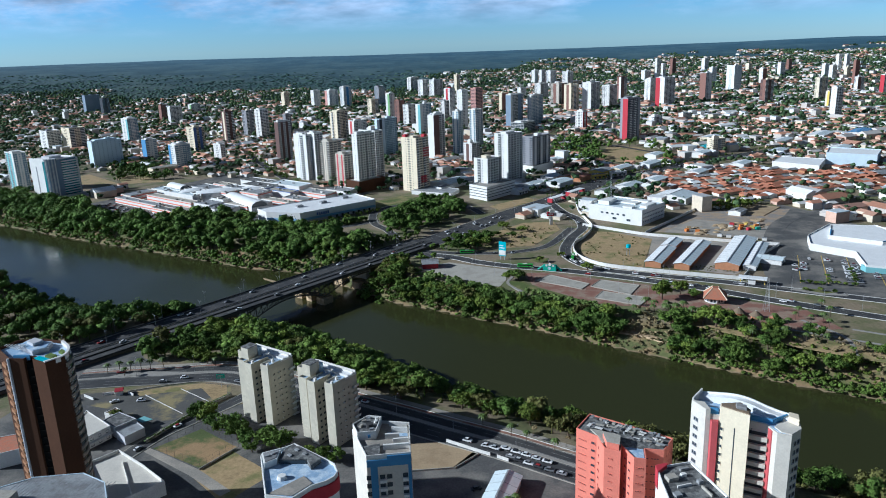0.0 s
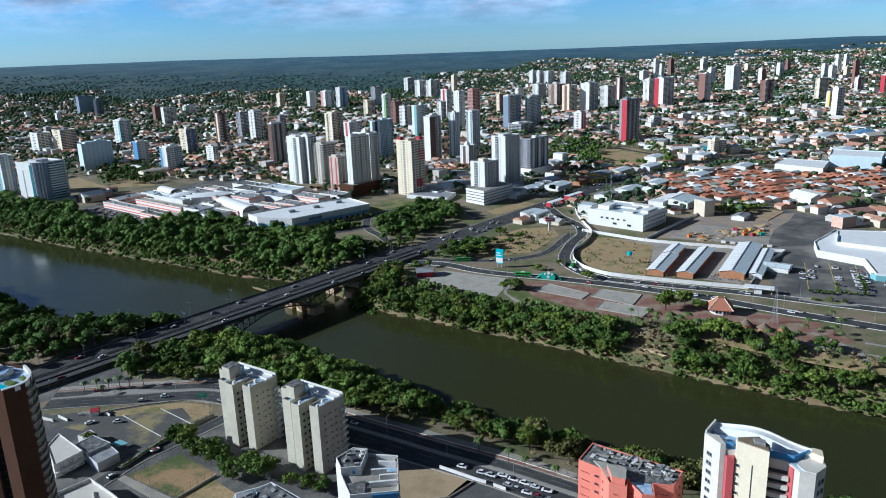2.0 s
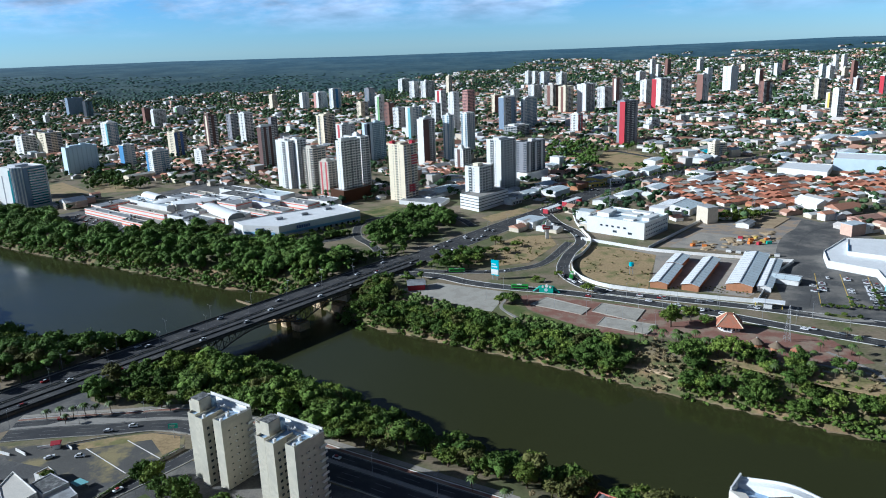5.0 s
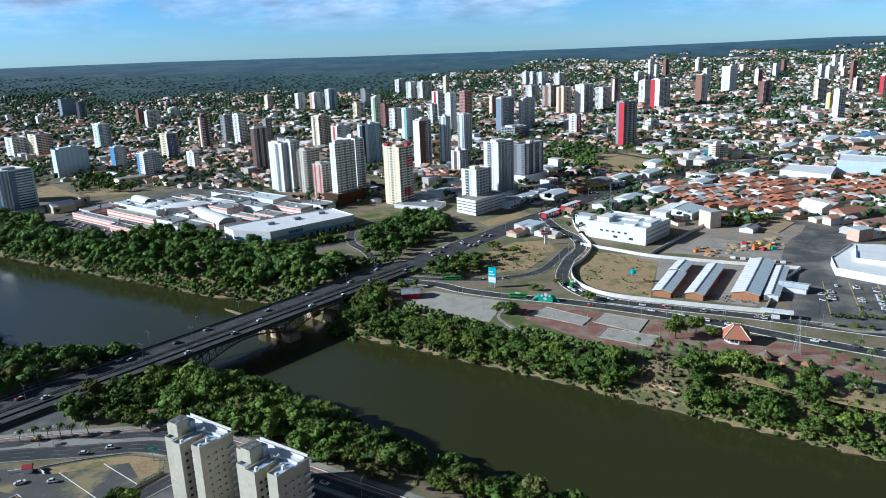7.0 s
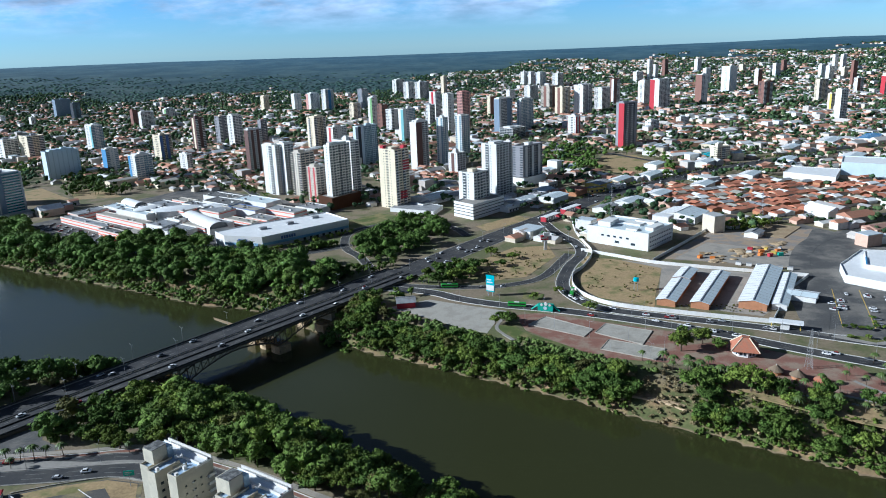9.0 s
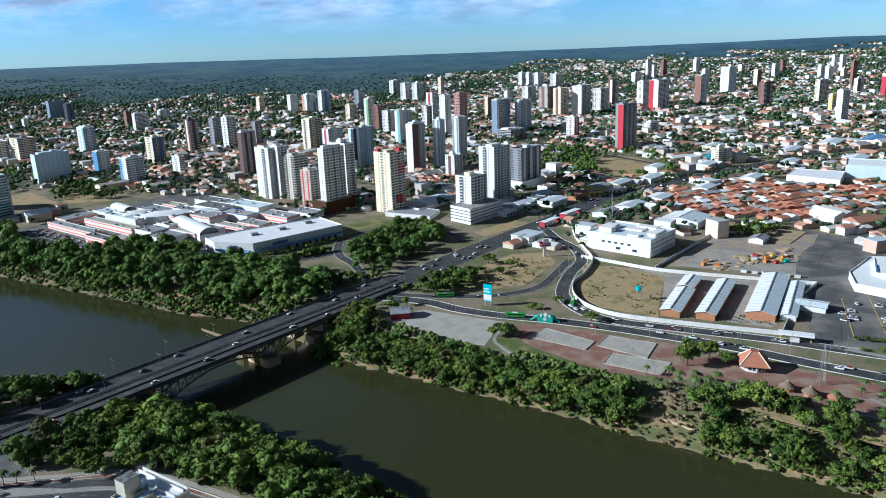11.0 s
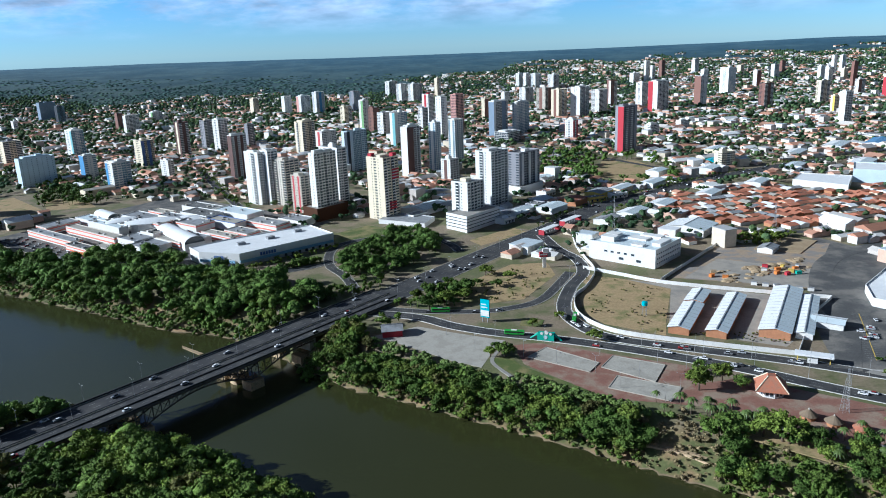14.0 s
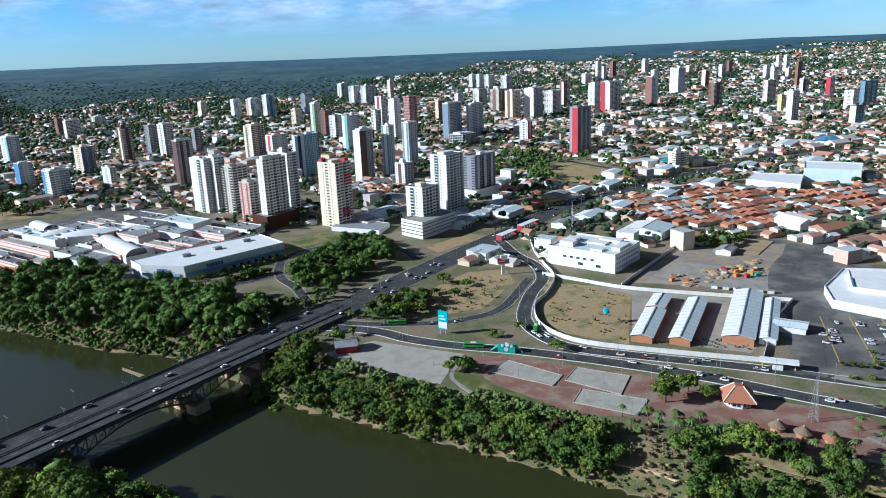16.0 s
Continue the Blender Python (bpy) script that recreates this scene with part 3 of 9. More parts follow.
# towers
def tower(x, y, rot, wl, wr, h, wall, accent, left, right, near=False, label="", roof="roof_grey", crown=None):
    """An apartment tower. Its front corner stands at x, y; the left face is wl wide, the right one wr. The patterns name the bays of each
    face: s wall with a few small windows, p blank wall, a accent strip, w window bay, b balcony bay, g glass."""
    n = max(2, round(h / 3.0))
    fl = h / n
    base = height(x, y)
    rr = random.Random(int(abs(x) * 7 + y * 13))
    text = label or "%s %d-storey apartment tower with %s" % (wall, n, "%s accent strips and rows of windows" % accent if "a" in left + right else "balconies and rows of windows")
    th = thing("apartment_tower", pose(x, y, base - 0.3, 0, 0, rot), text, "tower")
    keep(x + 0.5 * (wr * math.cos(radians(rot)) - wl * math.sin(radians(rot))), y + 0.5 * (wr * math.sin(radians(rot)) + wl * math.cos(radians(rot))), 0.55 * max(wl, wr) + 3)
    pane = "blueglass" if "blue" in wall + accent or "teal" in wall + accent or wall in ("slate", "dark") else "glass"
    part("glazing", Soup().box(0.5, wr - 0.5, 0.5, wl - 0.5, 0, h - 0.3), M[pane], th, "dark window glass")
    part("roof", Soup().box(0.4, wr - 0.4, 0.4, wl - 0.4, h - 0.3, h), M[roof], th, "flat concrete roof")
    rim = Soup()
    rh = rr.choice((0.9, 1.1, 1.6))
    rim.box(0, wr, 0, 0.3, h, h + rh).box(0, wr, wl - 0.3, wl, h, h + rh).box(0, 0.3, 0.3, wl - 0.3, h, h + rh).box(wr - 0.3, wr, 0.3, wl - 0.3, h, h + rh)
    part("parapet", rim, M[wall], th)
    cm = M["grey" if wall == "dark" else wall]
    kind = crown if crown is not None else rr.randrange(5)
    fa, fb = rr.uniform(0.25, 0.7), rr.uniform(0.25, 0.7)
    a, b = min(wr * 0.36, 8), min(wl * 0.36, 8)
    hx, hy = (wr - a - 2) * fa + 1, (wl - b - 2) * fb + 1
    if kind == 0:
        lift = part("penthouse", Soup().box(wr * 0.14, wr * 0.86, wl * 0.14, wl * 0.86, h, h + 2.9), cm, th)
        part("lift_house", Soup().box(hx, hx + a, hy, hy + b, h + 2.9, h + 4.8), cm, lift)
    elif kind == 1:
        lift = part("lift_house", Soup().box(hx, hx + a, hy, hy + b, h, h + 4.2), cm, th)
        part("water_tank", Soup().box(hx + a * 0.2, hx + a * 0.75, hy + b * 0.15, hy + b * 0.8, h + 4.2, h + 5.8), M["whitewash"], lift)
    elif kind == 2:
        part("lift_house", Soup().box(wr * 0.1, wr * 0.5, wl * 0.3, wl * 0.8, h, h + 3.2), cm, th)
        part("roof_room", Soup().box(wr * 0.55, wr * 0.9, wl * 0.2, wl * 0.6, h, h + 2.6), M["whitewash"], th)
    elif kind == 3:
        lift = part("lift_house", Soup().box(hx, hx + a, hy, hy + b, h, h + 3.4), M[accent] if accent in ("brown", "cream", "red", "pink", "grey", "white") else cm, th)
        part("antenna", Soup().tube((hx + a / 2, hy + b / 2, h + 3.4), (hx + a / 2, hy + b / 2, h + 10), 0.12, 0.06, 5), M["steel"], lift)
    else:
        part("roof_room", Soup().box(wr * 0.2, wr * 0.8, wl * 0.35, wl * 0.75, h, h + 2.4), cm, th)
    bx = Soup()
    for i in range(4):
        u, v, q = rr.uniform(1, wr - 3), rr.uniform(1, wl - 3), rr.uniform(0.7, 1.6)
        bx.box(u, u + q, v, v + q, h, h + rr.uniform(0.5, 1.3))
    part("roof_units", bx, M["greymetal"], th, kind="stuff")
    solo, balmat, close = y < 1000, "white" if wall in ("brown", "slate", "dark", "grey", "cream", "umber", "rust") else wall, y < 1800
    for face, (pat, width) in enumerate(((right, wr), (left, wl), (right, wr), (left, wl))):
        wallsoup, accsoup, bal = Soup(), Soup(), Soup()
        bw = width / len(pat)

        def bar(sp, u0, u1, z0, z1, out=0.0, deep=0.5):
            if face == 0:
                sp.box(u0, u1, -out, deep, z0, z1)
            elif face == 1:
                sp.box(-out, deep, u0, u1, z0, z1)
            elif face == 2:
                sp.box(u0, u1, wl - deep, wl + out, z0, z1)
            else:
                sp.box(wr - deep, wr + out, u0, u1, z0, z1)

        def columns(u0, u1, k, share, sill, head):
            """k columns of windows between u0 and u1; the piers take the rest of the width."""
            cw = (u1 - u0) / k
            pw = cw * (1 - share)
            bar(wallsoup, u0, u0 + pw / 2, 0, h)
            for i in range(k):
                q0, q1 = u0 + i * cw + pw / 2, u0 + (i + 1) * cw - pw / 2
                bar(wallsoup, q1, q1 + (pw if i < k - 1 else pw / 2), 0, h)
                for f_ in range(n):
                    bar(wallsoup, q0, q1, f_ * fl - (0 if f_ == 0 else fl - head), f_ * fl + sill, 0, 0.47)
                bar(wallsoup, q0, q1, (n - 1) * fl + head, h, 0, 0.47)

        for i, c in enumerate(pat):
            u0, u1 = i * bw, (i + 1) * bw
            if c in "ap":
                bar(accsoup if c == "a" else wallsoup, u0, u1, 0, h, 0.12 if c == "a" else 0.0)
            elif face > 1:
                bar(wallsoup, u0, u0 + bw * 0.3, 0, h)
                bar(wallsoup, u1 - bw * 0.3, u1, 0, h)
                for f_ in range(n):
                    bar(wallsoup, u0 + bw * 0.3, u1 - bw * 0.3, f_ * fl, f_ * fl + 1.4, 0, 0.47)
            elif c == "s":
                k = max(1, round(bw / 5.5))
                columns(u0, u1, k, min(0.5, 1.25 * k / bw), 1.05, 2.2)
            elif c == "w":
                columns(u0, u1, max(1, round(bw / 4.4)), 0.82, 1.15, 2.55)
            else:
                pier = 0.3 if c == "b" else 0.15
                bar(wallsoup, u0, u0 + pier, 0, h, 0.3 if c == "b" else 0)
                bar(wallsoup, u1 - pier, u1, 0, h, 0.3 if c == "b" else 0)
                if c == "g" and bw > 5:
                    bar(wallsoup, (u0 + u1) / 2 - 0.1, (u0 + u1) / 2 + 0.1, 0, h)
                for f_ in range(n):
                    z = f_ * fl
                    if c == "g":
                        bar(wallsoup, u0 + pier, u1 - pier, z, z + 0.6, 0, 0.45)
                        continue
                    if solo:
                        if f_ == 0:
                            one = Soup()
                            bar(one, u0 + 0.3, u1 - 0.3, -0.15, 0.05, 1.2, 0.2)
                            bar(one, u0 + 0.3, u1 - 0.3, 0.05, 1.0, 1.2, -1.08)
                            one = one.mesh("balcony", M[balmat])
                        put("balcony", one, th, pose(0, 0, z))
                    elif close:
                        bar(bal, u0 + 0.3, u1 - 0.3, z - 0.15, z + 0.05, 1.2, 0.2)
                        bar(bal, u0 + 0.3, u1 - 0.3, z + 0.05, z + 1.0, 1.2, -1.08)
                    else:
                        bar(bal, u0 + 0.3, u1 - 0.3, z - 0.15, z + 1.0, 1.0, 0.2)
                    bar(wallsoup, u0 + pier, u1 - pier, z + 2.65, z + fl, 0, 0.4)
        for nm, sp, mt in (("facade", wallsoup, wall), ("accent_panel", accsoup, accent), ("balcony_tier", bal, balmat)):
            if sp.v:
                part(nm, sp, M[mt], th, kind="stuff" if nm == "balcony_tier" else "")
    return th

# avenue and bridge axis
U, V = Vector((0.584, 0.812)), Vector((0.812, -0.584))      # along the bridge, and to its right
STATION, LANE = 1.076, 1.12                                     # metres to a station along the axis, and to a step across it
AX = Vector((-180.2, 492.5))                                   # middle of the deck over the river
BRIDGE_ANGLE = math.degrees(math.atan2(U.y, U.x))
DECK, HALF = 1.6, 14.0


def on_axis(s, off=0.0):
    p = AX + U * (s * STATION) + V * (off * LANE)
    return (p.x, p.y)


def on_deck(s, off, z):
    p = AX + U * (s * STATION) + V * (off * LANE)
    return Vector((p.x, p.y, z))


PIERS = (-15.0, 49.5)
ABUT = (-62.0, 92.0)


def build_bridge():
    th = thing("road_bridge", pose(0, 0, 0), "long dark asphalt road bridge on steel truss arches and concrete piers", "bridge")
    s0, s1 = -260, 172
    part("deck", Soup().ribbon([on_axis(s0, -HALF), on_axis(s1, -HALF)], [on_axis(s0, HALF), on_axis(s1, HALF)], DECK - 1.3, DECK), M["darksteel"], th)
    # two carriageways of two strips each, with raised dividers between them
    for a, b in ((-12.6, -1.0), (0.6, 5.6), (6.6, 12.6)):
        part("carriageway", Soup().ribbon([on_axis(s0, a), on_axis(s1, a)], [on_axis(s0, b), on_axis(s1, b)], DECK, DECK + 0.06), M["asphalt"], th, "dark worn asphalt")
    for c, w_, hgt, mt in ((-13.5, 0.35, 1.2, "parapetdark"), (13.6, 0.3, 0.9, "parapetdark"), (-0.5, 0.7, 0.9, "parapetdark"), (0.25, 0.5, 0.55, "concrete"), (6.1, 0.8, 0.7, "parapetdark"), (-12.8, 0.25, 0.5, "concrete")):
        part("divider" if abs(c) < 10 else "parapet", Soup().ribbon([on_axis(s0, c - w_ / 2), on_axis(s1, c - w_ / 2)], [on_axis(s0, c + w_ / 2), on_axis(s1, c + w_ / 2)], DECK, DECK + hgt), M[mt], th)
    ln = Soup()
    for off in (-8.9, -5.0, 3.1, 9.6):
        for k in range(s0, s1, 8):
            ln.ribbon([on_axis(k, off - 0.1), on_axis(k + 3.5, off - 0.1)], [on_axis(k, off + 0.1), on_axis(k + 3.5, off + 0.1)], DECK + 0.06, DECK + 0.075)
    part("lane_marking", ln, M["line"], th, kind="stuff")
    # truss arches: deep over the piers, shallow at mid span
    def depth(s):
        d = min(abs(s - p) for p in PIERS)
        return 1.6 + 8.2 * max(0, 1 - d / 31.0) ** 1.7
    for off in (-12.0, -4.0, 4.0, 13.7):
        tr = Soup()
        step = 4.4
        s = ABUT[0]
        while s < ABUT[1] - 0.1:
            e = s + step
            za, zb, top = DECK - 1.3 - depth(s), DECK - 1.3 - depth(e), DECK - 1.4
            tr.tube(on_deck(s, off, za), on_deck(e, off, zb), 0.5, k=4)
            tr.tube(on_deck(s, off, za), on_deck(s, off, top), 0.34, k=4)
            tr.tube(on_deck(s, off, za), on_deck(e, off, top), 0.24, k=4)
            tr.tube(on_deck(s, off, top), on_deck(e, off, top), 0.3, k=4)
            s = e
        part("truss", tr, M["darksteel"], th, "dark weathered steel truss arch")
    cross = Soup()
    for s in np.arange(ABUT[0], ABUT[1], 4.4):
        cross.tube(on_deck(s, -12, DECK - 1.5), on_deck(s, 12.4, DECK - 1.5), 0.3, k=4)
        cross.tube(on_deck(s, -12, DECK - 1.3 - depth(s)), on_deck(s, 12.4, DECK - 1.3 - depth(s)), 0.2, k=4)
    part("cross_bracing", cross, M["darksteel"], th)
    for p in PIERS:
        for off, wd in ((-11.5, 7.5), (0, 5.0), (11.8, 7.5)):
            c = on_axis(p, off)
            pr = Soup()
            pr.rbox(c[0], c[1], -20, 4.2, wd, 8.6, BRIDGE_ANGLE)
            cap = [(-4.6, -wd / 2 - 0.6), (4.6, -wd / 2 - 0.6), (5.2, 0), (4.6, wd / 2 + 0.6), (-4.6, wd / 2 + 0.6), (-5.2, 0)]
            ca_, sa_ = U.x, U.y
            pr.slab([(c[0] + ca_ * a - sa_ * b, c[1] + sa_ * a + ca_ * b) for a, b in cap], -15.6, -9.8)
            part("pier", pr, M["pierstone"], th, "weathered tan concrete pier")
    for off in (-9, 9.5):
        c = on_axis(84, off)
        part("pier", Soup().rbox(c[0], c[1], -18, 5, 9, 9.5, BRIDGE_ANGLE), M["pierstone"], th, "tan stone footing on the bank")
    for s in ABUT:
        c = on_axis(s, 0)
        part("abutment", Soup().rbox(c[0], c[1], -18, 5, 29, DECK + 16.5, BRIDGE_ANGLE), M["concrete"], th)
    for s in list(range(-250, -70, 22)) + [108, 124, 150]:
        for off in (-9, 0, 9):
            c = on_axis(s, off)
            part("column", Soup().rbox(c[0], c[1], -9, 1.4, 1.4, 9.2, BRIDGE_ANGLE), M["concrete"], th)
    for s in range(-260, 172, 8):
        p = on_axis(s)
        keep(p[0], p[1], 17)


build_bridge()

# roads and yards
road("avenue", [on_axis(170), on_axis(274, -3), (60.8, 834.6), (114, 915.3), (193.5, 991.5), (283, 1069.2), (431.3, 1170.2), (587, 1223), (817, 1271), (1280, 1337)], 27, label="wide dual carriageway avenue of worn grey asphalt", lanes=6)
WALL_RUN = curve([(76.5, 805.2), (75.4, 765.2), (78.3, 727.2), (81.2, 690.4), (70.3, 653.8), (59.5, 632), (57.5, 600.2), (67.2, 576.6), (84.8, 561.5), (123.6, 545.8), (170.6, 529.6)], 3)
road("loop_road", [(48.9, 808.3), (58.7, 761.3), (71.4, 727.9), (72.4, 691.2), (58.5, 653.7), (49.6, 607.7), (59.4, 573.8), (77, 556.4), (108.1, 543.7), (163.9, 522.3), (205.7, 502.2), (311.8, 453.2), (481.6, 375.9)], 9.5, label="curving asphalt slip road with worn lane lines", lanes=2, kerbmat="whitewash")
road("riverside_road", [(-122.4, 605.5), (-83.6, 608), (-47.1, 597.9), (-24, 582), (3, 569.4), (33.7, 560), (60.3, 549.9), (91.6, 536), (133.2, 514.6), (167.6, 491.7), (196, 473.9), (311.4, 405.9), (481.4, 312.9)], 10, label="asphalt riverside road with light traffic", lanes=3, kerbmat="whitewash")
road("link_road", [(62.5, 692.2), (36.8, 630.6), (12, 612.2), (-10, 607.3), (-44.1, 609.1), (-83.6, 618.4)], 7.5, label="narrow asphalt link road round a grass island", lanes=2)
road("ramp", [(-25, 758.8), (-41.1, 793), (-73.6, 822.3), (-124.8, 802.3), (-140.3, 771.1), (-132.9, 723.4), (-114.4, 692.3), (-98.9, 655.8)], 8, label="asphalt loop ramp beside the wood", lanes=2)
road("store_road", [(-650.1, 922.1), (-502.2, 834.4), (-335.9, 729.4), (-254.3, 711.8), (-192.1, 702.2), (-155.7, 713.9), (-129.9, 734.8)], 9, label="asphalt road past the shopping centre", lanes=2)
road("yard_road", [(187.7, 511.5), (215.5, 576.2), (228, 636.6), (260.3, 703.8), (303.4, 740.4), (396.8, 777.9)], 15, material="lotasphalt", label="worn asphalt access road beside the car park", kerb=False)
NEAR_MEDIAN = [(-237.3, 361), (-212, 365.4), (-186, 368.6), (-156, 372.4), (-116, 357.6), (-77.5, 337), (-52.8, 324.6), (-27.9, 311.7), (-1.6, 298.8), (25.8, 283.1), (74.3, 255.4), (141.5, 214.8), (330, 90)]
run_ = curve(NEAR_MEDIAN, 4)
NEAR_SOUTH, NEAR_NORTH, NEAR_CYCLE = [p[::] for p in sides(run_, -6.6)], sides(run_, 4.2), sides(run_, 8.6)
road("near_avenue", NEAR_SOUTH[::4] + [NEAR_SOUTH[-1]], 11, z=0.08, label="riverside avenue with traffic queueing at a junction", lanes=3)
road("near_avenue", NEAR_NORTH[::4] + [NEAR_NORTH[-1]], 6.4, z=0.08, label="narrow carriageway beside the river trees", lanes=2)
put("median", Soup().ribbon(sides(run_, 0.9), sides(run_, -1.0), -0.2, 0.3).mesh("median", M["pavement"]), kind="structure", label="paved median strip with young palms", category="median")
put("cycle_path", Soup().ribbon(sides(run_, 9.8), sides(run_, 7.5), -0.25, 0.2).mesh("cycle_path", M["redpave"]), kind="structure", label="faded red cycle path beside the avenue", category="path")
put("cycle_kerb", Soup().ribbon(sides(run_, 10.2), sides(run_, 9.8), -0.25, 0.36).mesh("cycle_kerb", M["whitewash"]), kind="structure", label="white kerb of the cycle path", category="kerb")
put("dirt_path", Soup().ribbon(sides(run_, 14.2), sides(run_, 11.2), -0.3, 0.1).mesh("dirt_path", M["dust"]), kind="structure", label="bare earth path below the river trees", category="path")
for p in run_[::2]:
    keep(p.x, p.y, 11)
patch("median_apron", [(-225.7, 362.6), (-213.1, 370.6), (-202.6, 372.7), (-177.7, 372), (-156, 373.1), (-157, 371.4), (-188, 367.6), (-212, 364.2)], "pavement", "wide paved median with palms", 0.26)
road("cross_street", [(-212.4, 241.1), (-188.4, 262.3), (-172.8, 279.5), (-162.4, 303.8), (-151, 320.1), (-139.6, 336.3), (-129.3, 352.7)], 7.5, z=0.05, label="narrow city street between yards", lanes=2)
road("left_street", [(-449.6, 1258.6), (-348.8, 1071.7), (-274.5, 941), (-235.9, 871.7), (-166.2, 750.3)], 10, label="tree-lined street beside the towers", lanes=2)
for k, (pts, wd) in enumerate((([(183.3, 844), (277.7, 799.1), (397.2, 816.9), (522.4, 860.3), (810.7, 915.4)], 9), ([(-63.4, 902.9), (-198.5, 1062.7), (-349.8, 1242.7), (-660, 1586)], 8), ([(114, 926.8), (17.4, 1061.4), (-125.6, 1266.5), (-352, 1600)], 8), ([(283.1, 1073.7), (213.6, 1198.4), (88, 1418), (-64, 1686)], 9), ([(490.9, 1196.8), (447, 1349), (404, 1674), (371, 2144)], 9))):
    road("city_street", pts, wd, label="city street between low houses", kerb=False)
patch("city_block", [(-270.1, 165.1), (86, 128), (54.9, 256.5), (-43.6, 306.1), (-110, 336.9), (-155.1, 332.7), (-248.9, 339.7)], "lotasphalt", "worn asphalt and dusty yards between buildings", 0.02)
patch("store_yard", [(183.9, 512.9), (228.8, 485.2), (326, 498.3), (331.7, 630.4), (314.4, 722.6), (283.2, 781.7), (251.1, 724.9), (226.1, 637.9), (199.4, 584.4)], "lotasphalt", "worn asphalt yards round the store", 0.03)
patch("car_park", [(187.7, 515.9), (275, 458.6), (326.3, 531.4), (243.8, 591.6), (227.9, 608.7)], "lotasphalt", "worn grey asphalt car park with yellow bay lines", 0.04)
# asphalt yard; its far end covers the verge to darken it like shade
patch("viaduct_yard", [(-312.6, 344.7), (-272.2, 359.1), (-221.5, 404.3), (-213.1, 391), (-198.5, 383.6), (-209.9, 376), (-236.3, 361.4), (-254.2, 347.1)], "lotasphalt", "shaded asphalt yard under the viaduct, widened to paint shade on the verge", 0.04)
patch("yard", [(-220.6, 333.9), (-232.1, 345.7), (-200.5, 347.4), (-183.9, 354), (-164.2, 358.8), (-147.7, 356), (-143.5, 344.7), (-157.8, 321.1), (-170.6, 314), (-201.7, 328.8)], "drylot", "empty grey lot with patches of dry grass", 0.06)
patch("dry_verge", [(-196.4, 347.8), (-183.9, 353.3), (-164.2, 358.2), (-149.8, 355.7), (-145.7, 345.1), (-150.9, 339.2), (-162.2, 352.3), (-177.7, 347.5), (-192.2, 342.9)], "drygrass", "dry yellow grass on an empty lot", 0.08)
patch("lawn", [(-160.4, 291.8), (-144.9, 309.6), (-121.5, 293.5), (-131.3, 276)], "lawn", "worn football lawn with bare earth", 0.06)
patch("verge", [(-165.6, 290.4), (-161.7, 292), (-132.2, 275.4), (-112.5, 260.3), (-115.6, 256.5), (-134.9, 271.1)], "dust", "bare earth strip beside the lawn fence", 0.07)
patch("dry_lot", [(-49.7, 297.4), (-27.7, 300.6), (-12.7, 290.8), (-22.4, 278.9), (-42.8, 275.6)], "sand", "bare sandy building lot behind walls", 0.05)
patch("yard", [(-23.9, 279), (-14.8, 293.1), (4, 283), (7.7, 259.2), (-10.1, 243.3), (-34, 256)], "lotasphalt", "grey asphalt yard beside a shed", 0.05)
patch("lower_lawn", [(-134.9, 271.7), (-122.5, 290.2), (-99.2, 273.1), (-112.5, 251.3)], "drygrass", "dry grass strip beside a wall", 0.05)
patch("grass_island", [(-28, 615.8), (-9.9, 619.9), (23.9, 630.6), (50.7, 685.4), (46.8, 719), (17.1, 715.1), (-14.9, 672.2), (-30, 634.4)], "drygrass", "dry brown grass island inside the road loop", 0.08)
patch("grass_island", [(18.9, 580.7), (31.8, 577.3), (34.8, 589.6), (20.9, 594.3)], "grass", "small green traffic island", 0.2)
patch("field", [(62.5, 689.9), (72.3, 657), (62.4, 632.8), (62.4, 600.9), (72.1, 581.8), (105.3, 560.9), (111.1, 585.3), (128.7, 647.1), (100.7, 671.4)], "drygrass", "dry grass field behind a white wall", 0.06)
patch("earth_yard", [(99.7, 671.4), (128.8, 648.2), (109.2, 569.6), (168.8, 542.1), (229.8, 614.1), (182.5, 635.3), (144.2, 650.2)], "dust", "dusty grey yard round the sheds", 0.05)
patch("building_site", [(134.6, 673.7), (226.2, 642.4), (256.6, 704.2), (286.8, 759), (197.3, 759.9)], "siteearth", "dusty building site with heaps and machines", 0.05)
patch("site_apron", [(144.3, 672.8), (222.4, 644.9), (244.3, 685.3), (182.8, 719.7)], "dust", "grey gravel apron on the building site", 0.08)
patch("plaza", [(-74.4, 565.5), (-46.1, 581.6), (-23, 570.5), (9, 556.3), (3, 545.4), (-5, 518.5), (-22, 527.9), (-61.2, 558.6)], "concrete", "pale concrete plaza beside the red kiosk", 0.08, "plaza")
patch("red_plaza", [(12.9, 549.2), (28.8, 552.4), (62.3, 537.2), (107.1, 517.8), (107, 470.4), (58.2, 480.7), (18.9, 522.4)], "redpave", "red paved sports plaza", 0.06, "plaza")
patch("red_promenade", [(105.1, 495.3), (130.2, 502.4), (191.3, 466.4), (200.3, 434.1), (162.6, 430.5), (122.4, 454.6), (105, 470.5)], "redpave", "red paved riverside promenade", 0.05, "plaza")
patch("park_grass", [(107, 468.1), (122.4, 453.5), (164.5, 428.2), (237.2, 384.1), (227.7, 371.5), (153, 413.3), (100.1, 450.6)], "drygrass", "dry park grass with footpaths", 0.04)
MEADOW = [(167.5, 1234.9), (215.6, 1234.7), (240, 1137.1), (220.5, 1054.7), (181.3, 1060.5), (155.4, 1093), (135.9, 1091.4), (147.8, 1163.2)]
patch("meadow", MEADOW, "drygrass", "dry meadow among trees", 0.06)
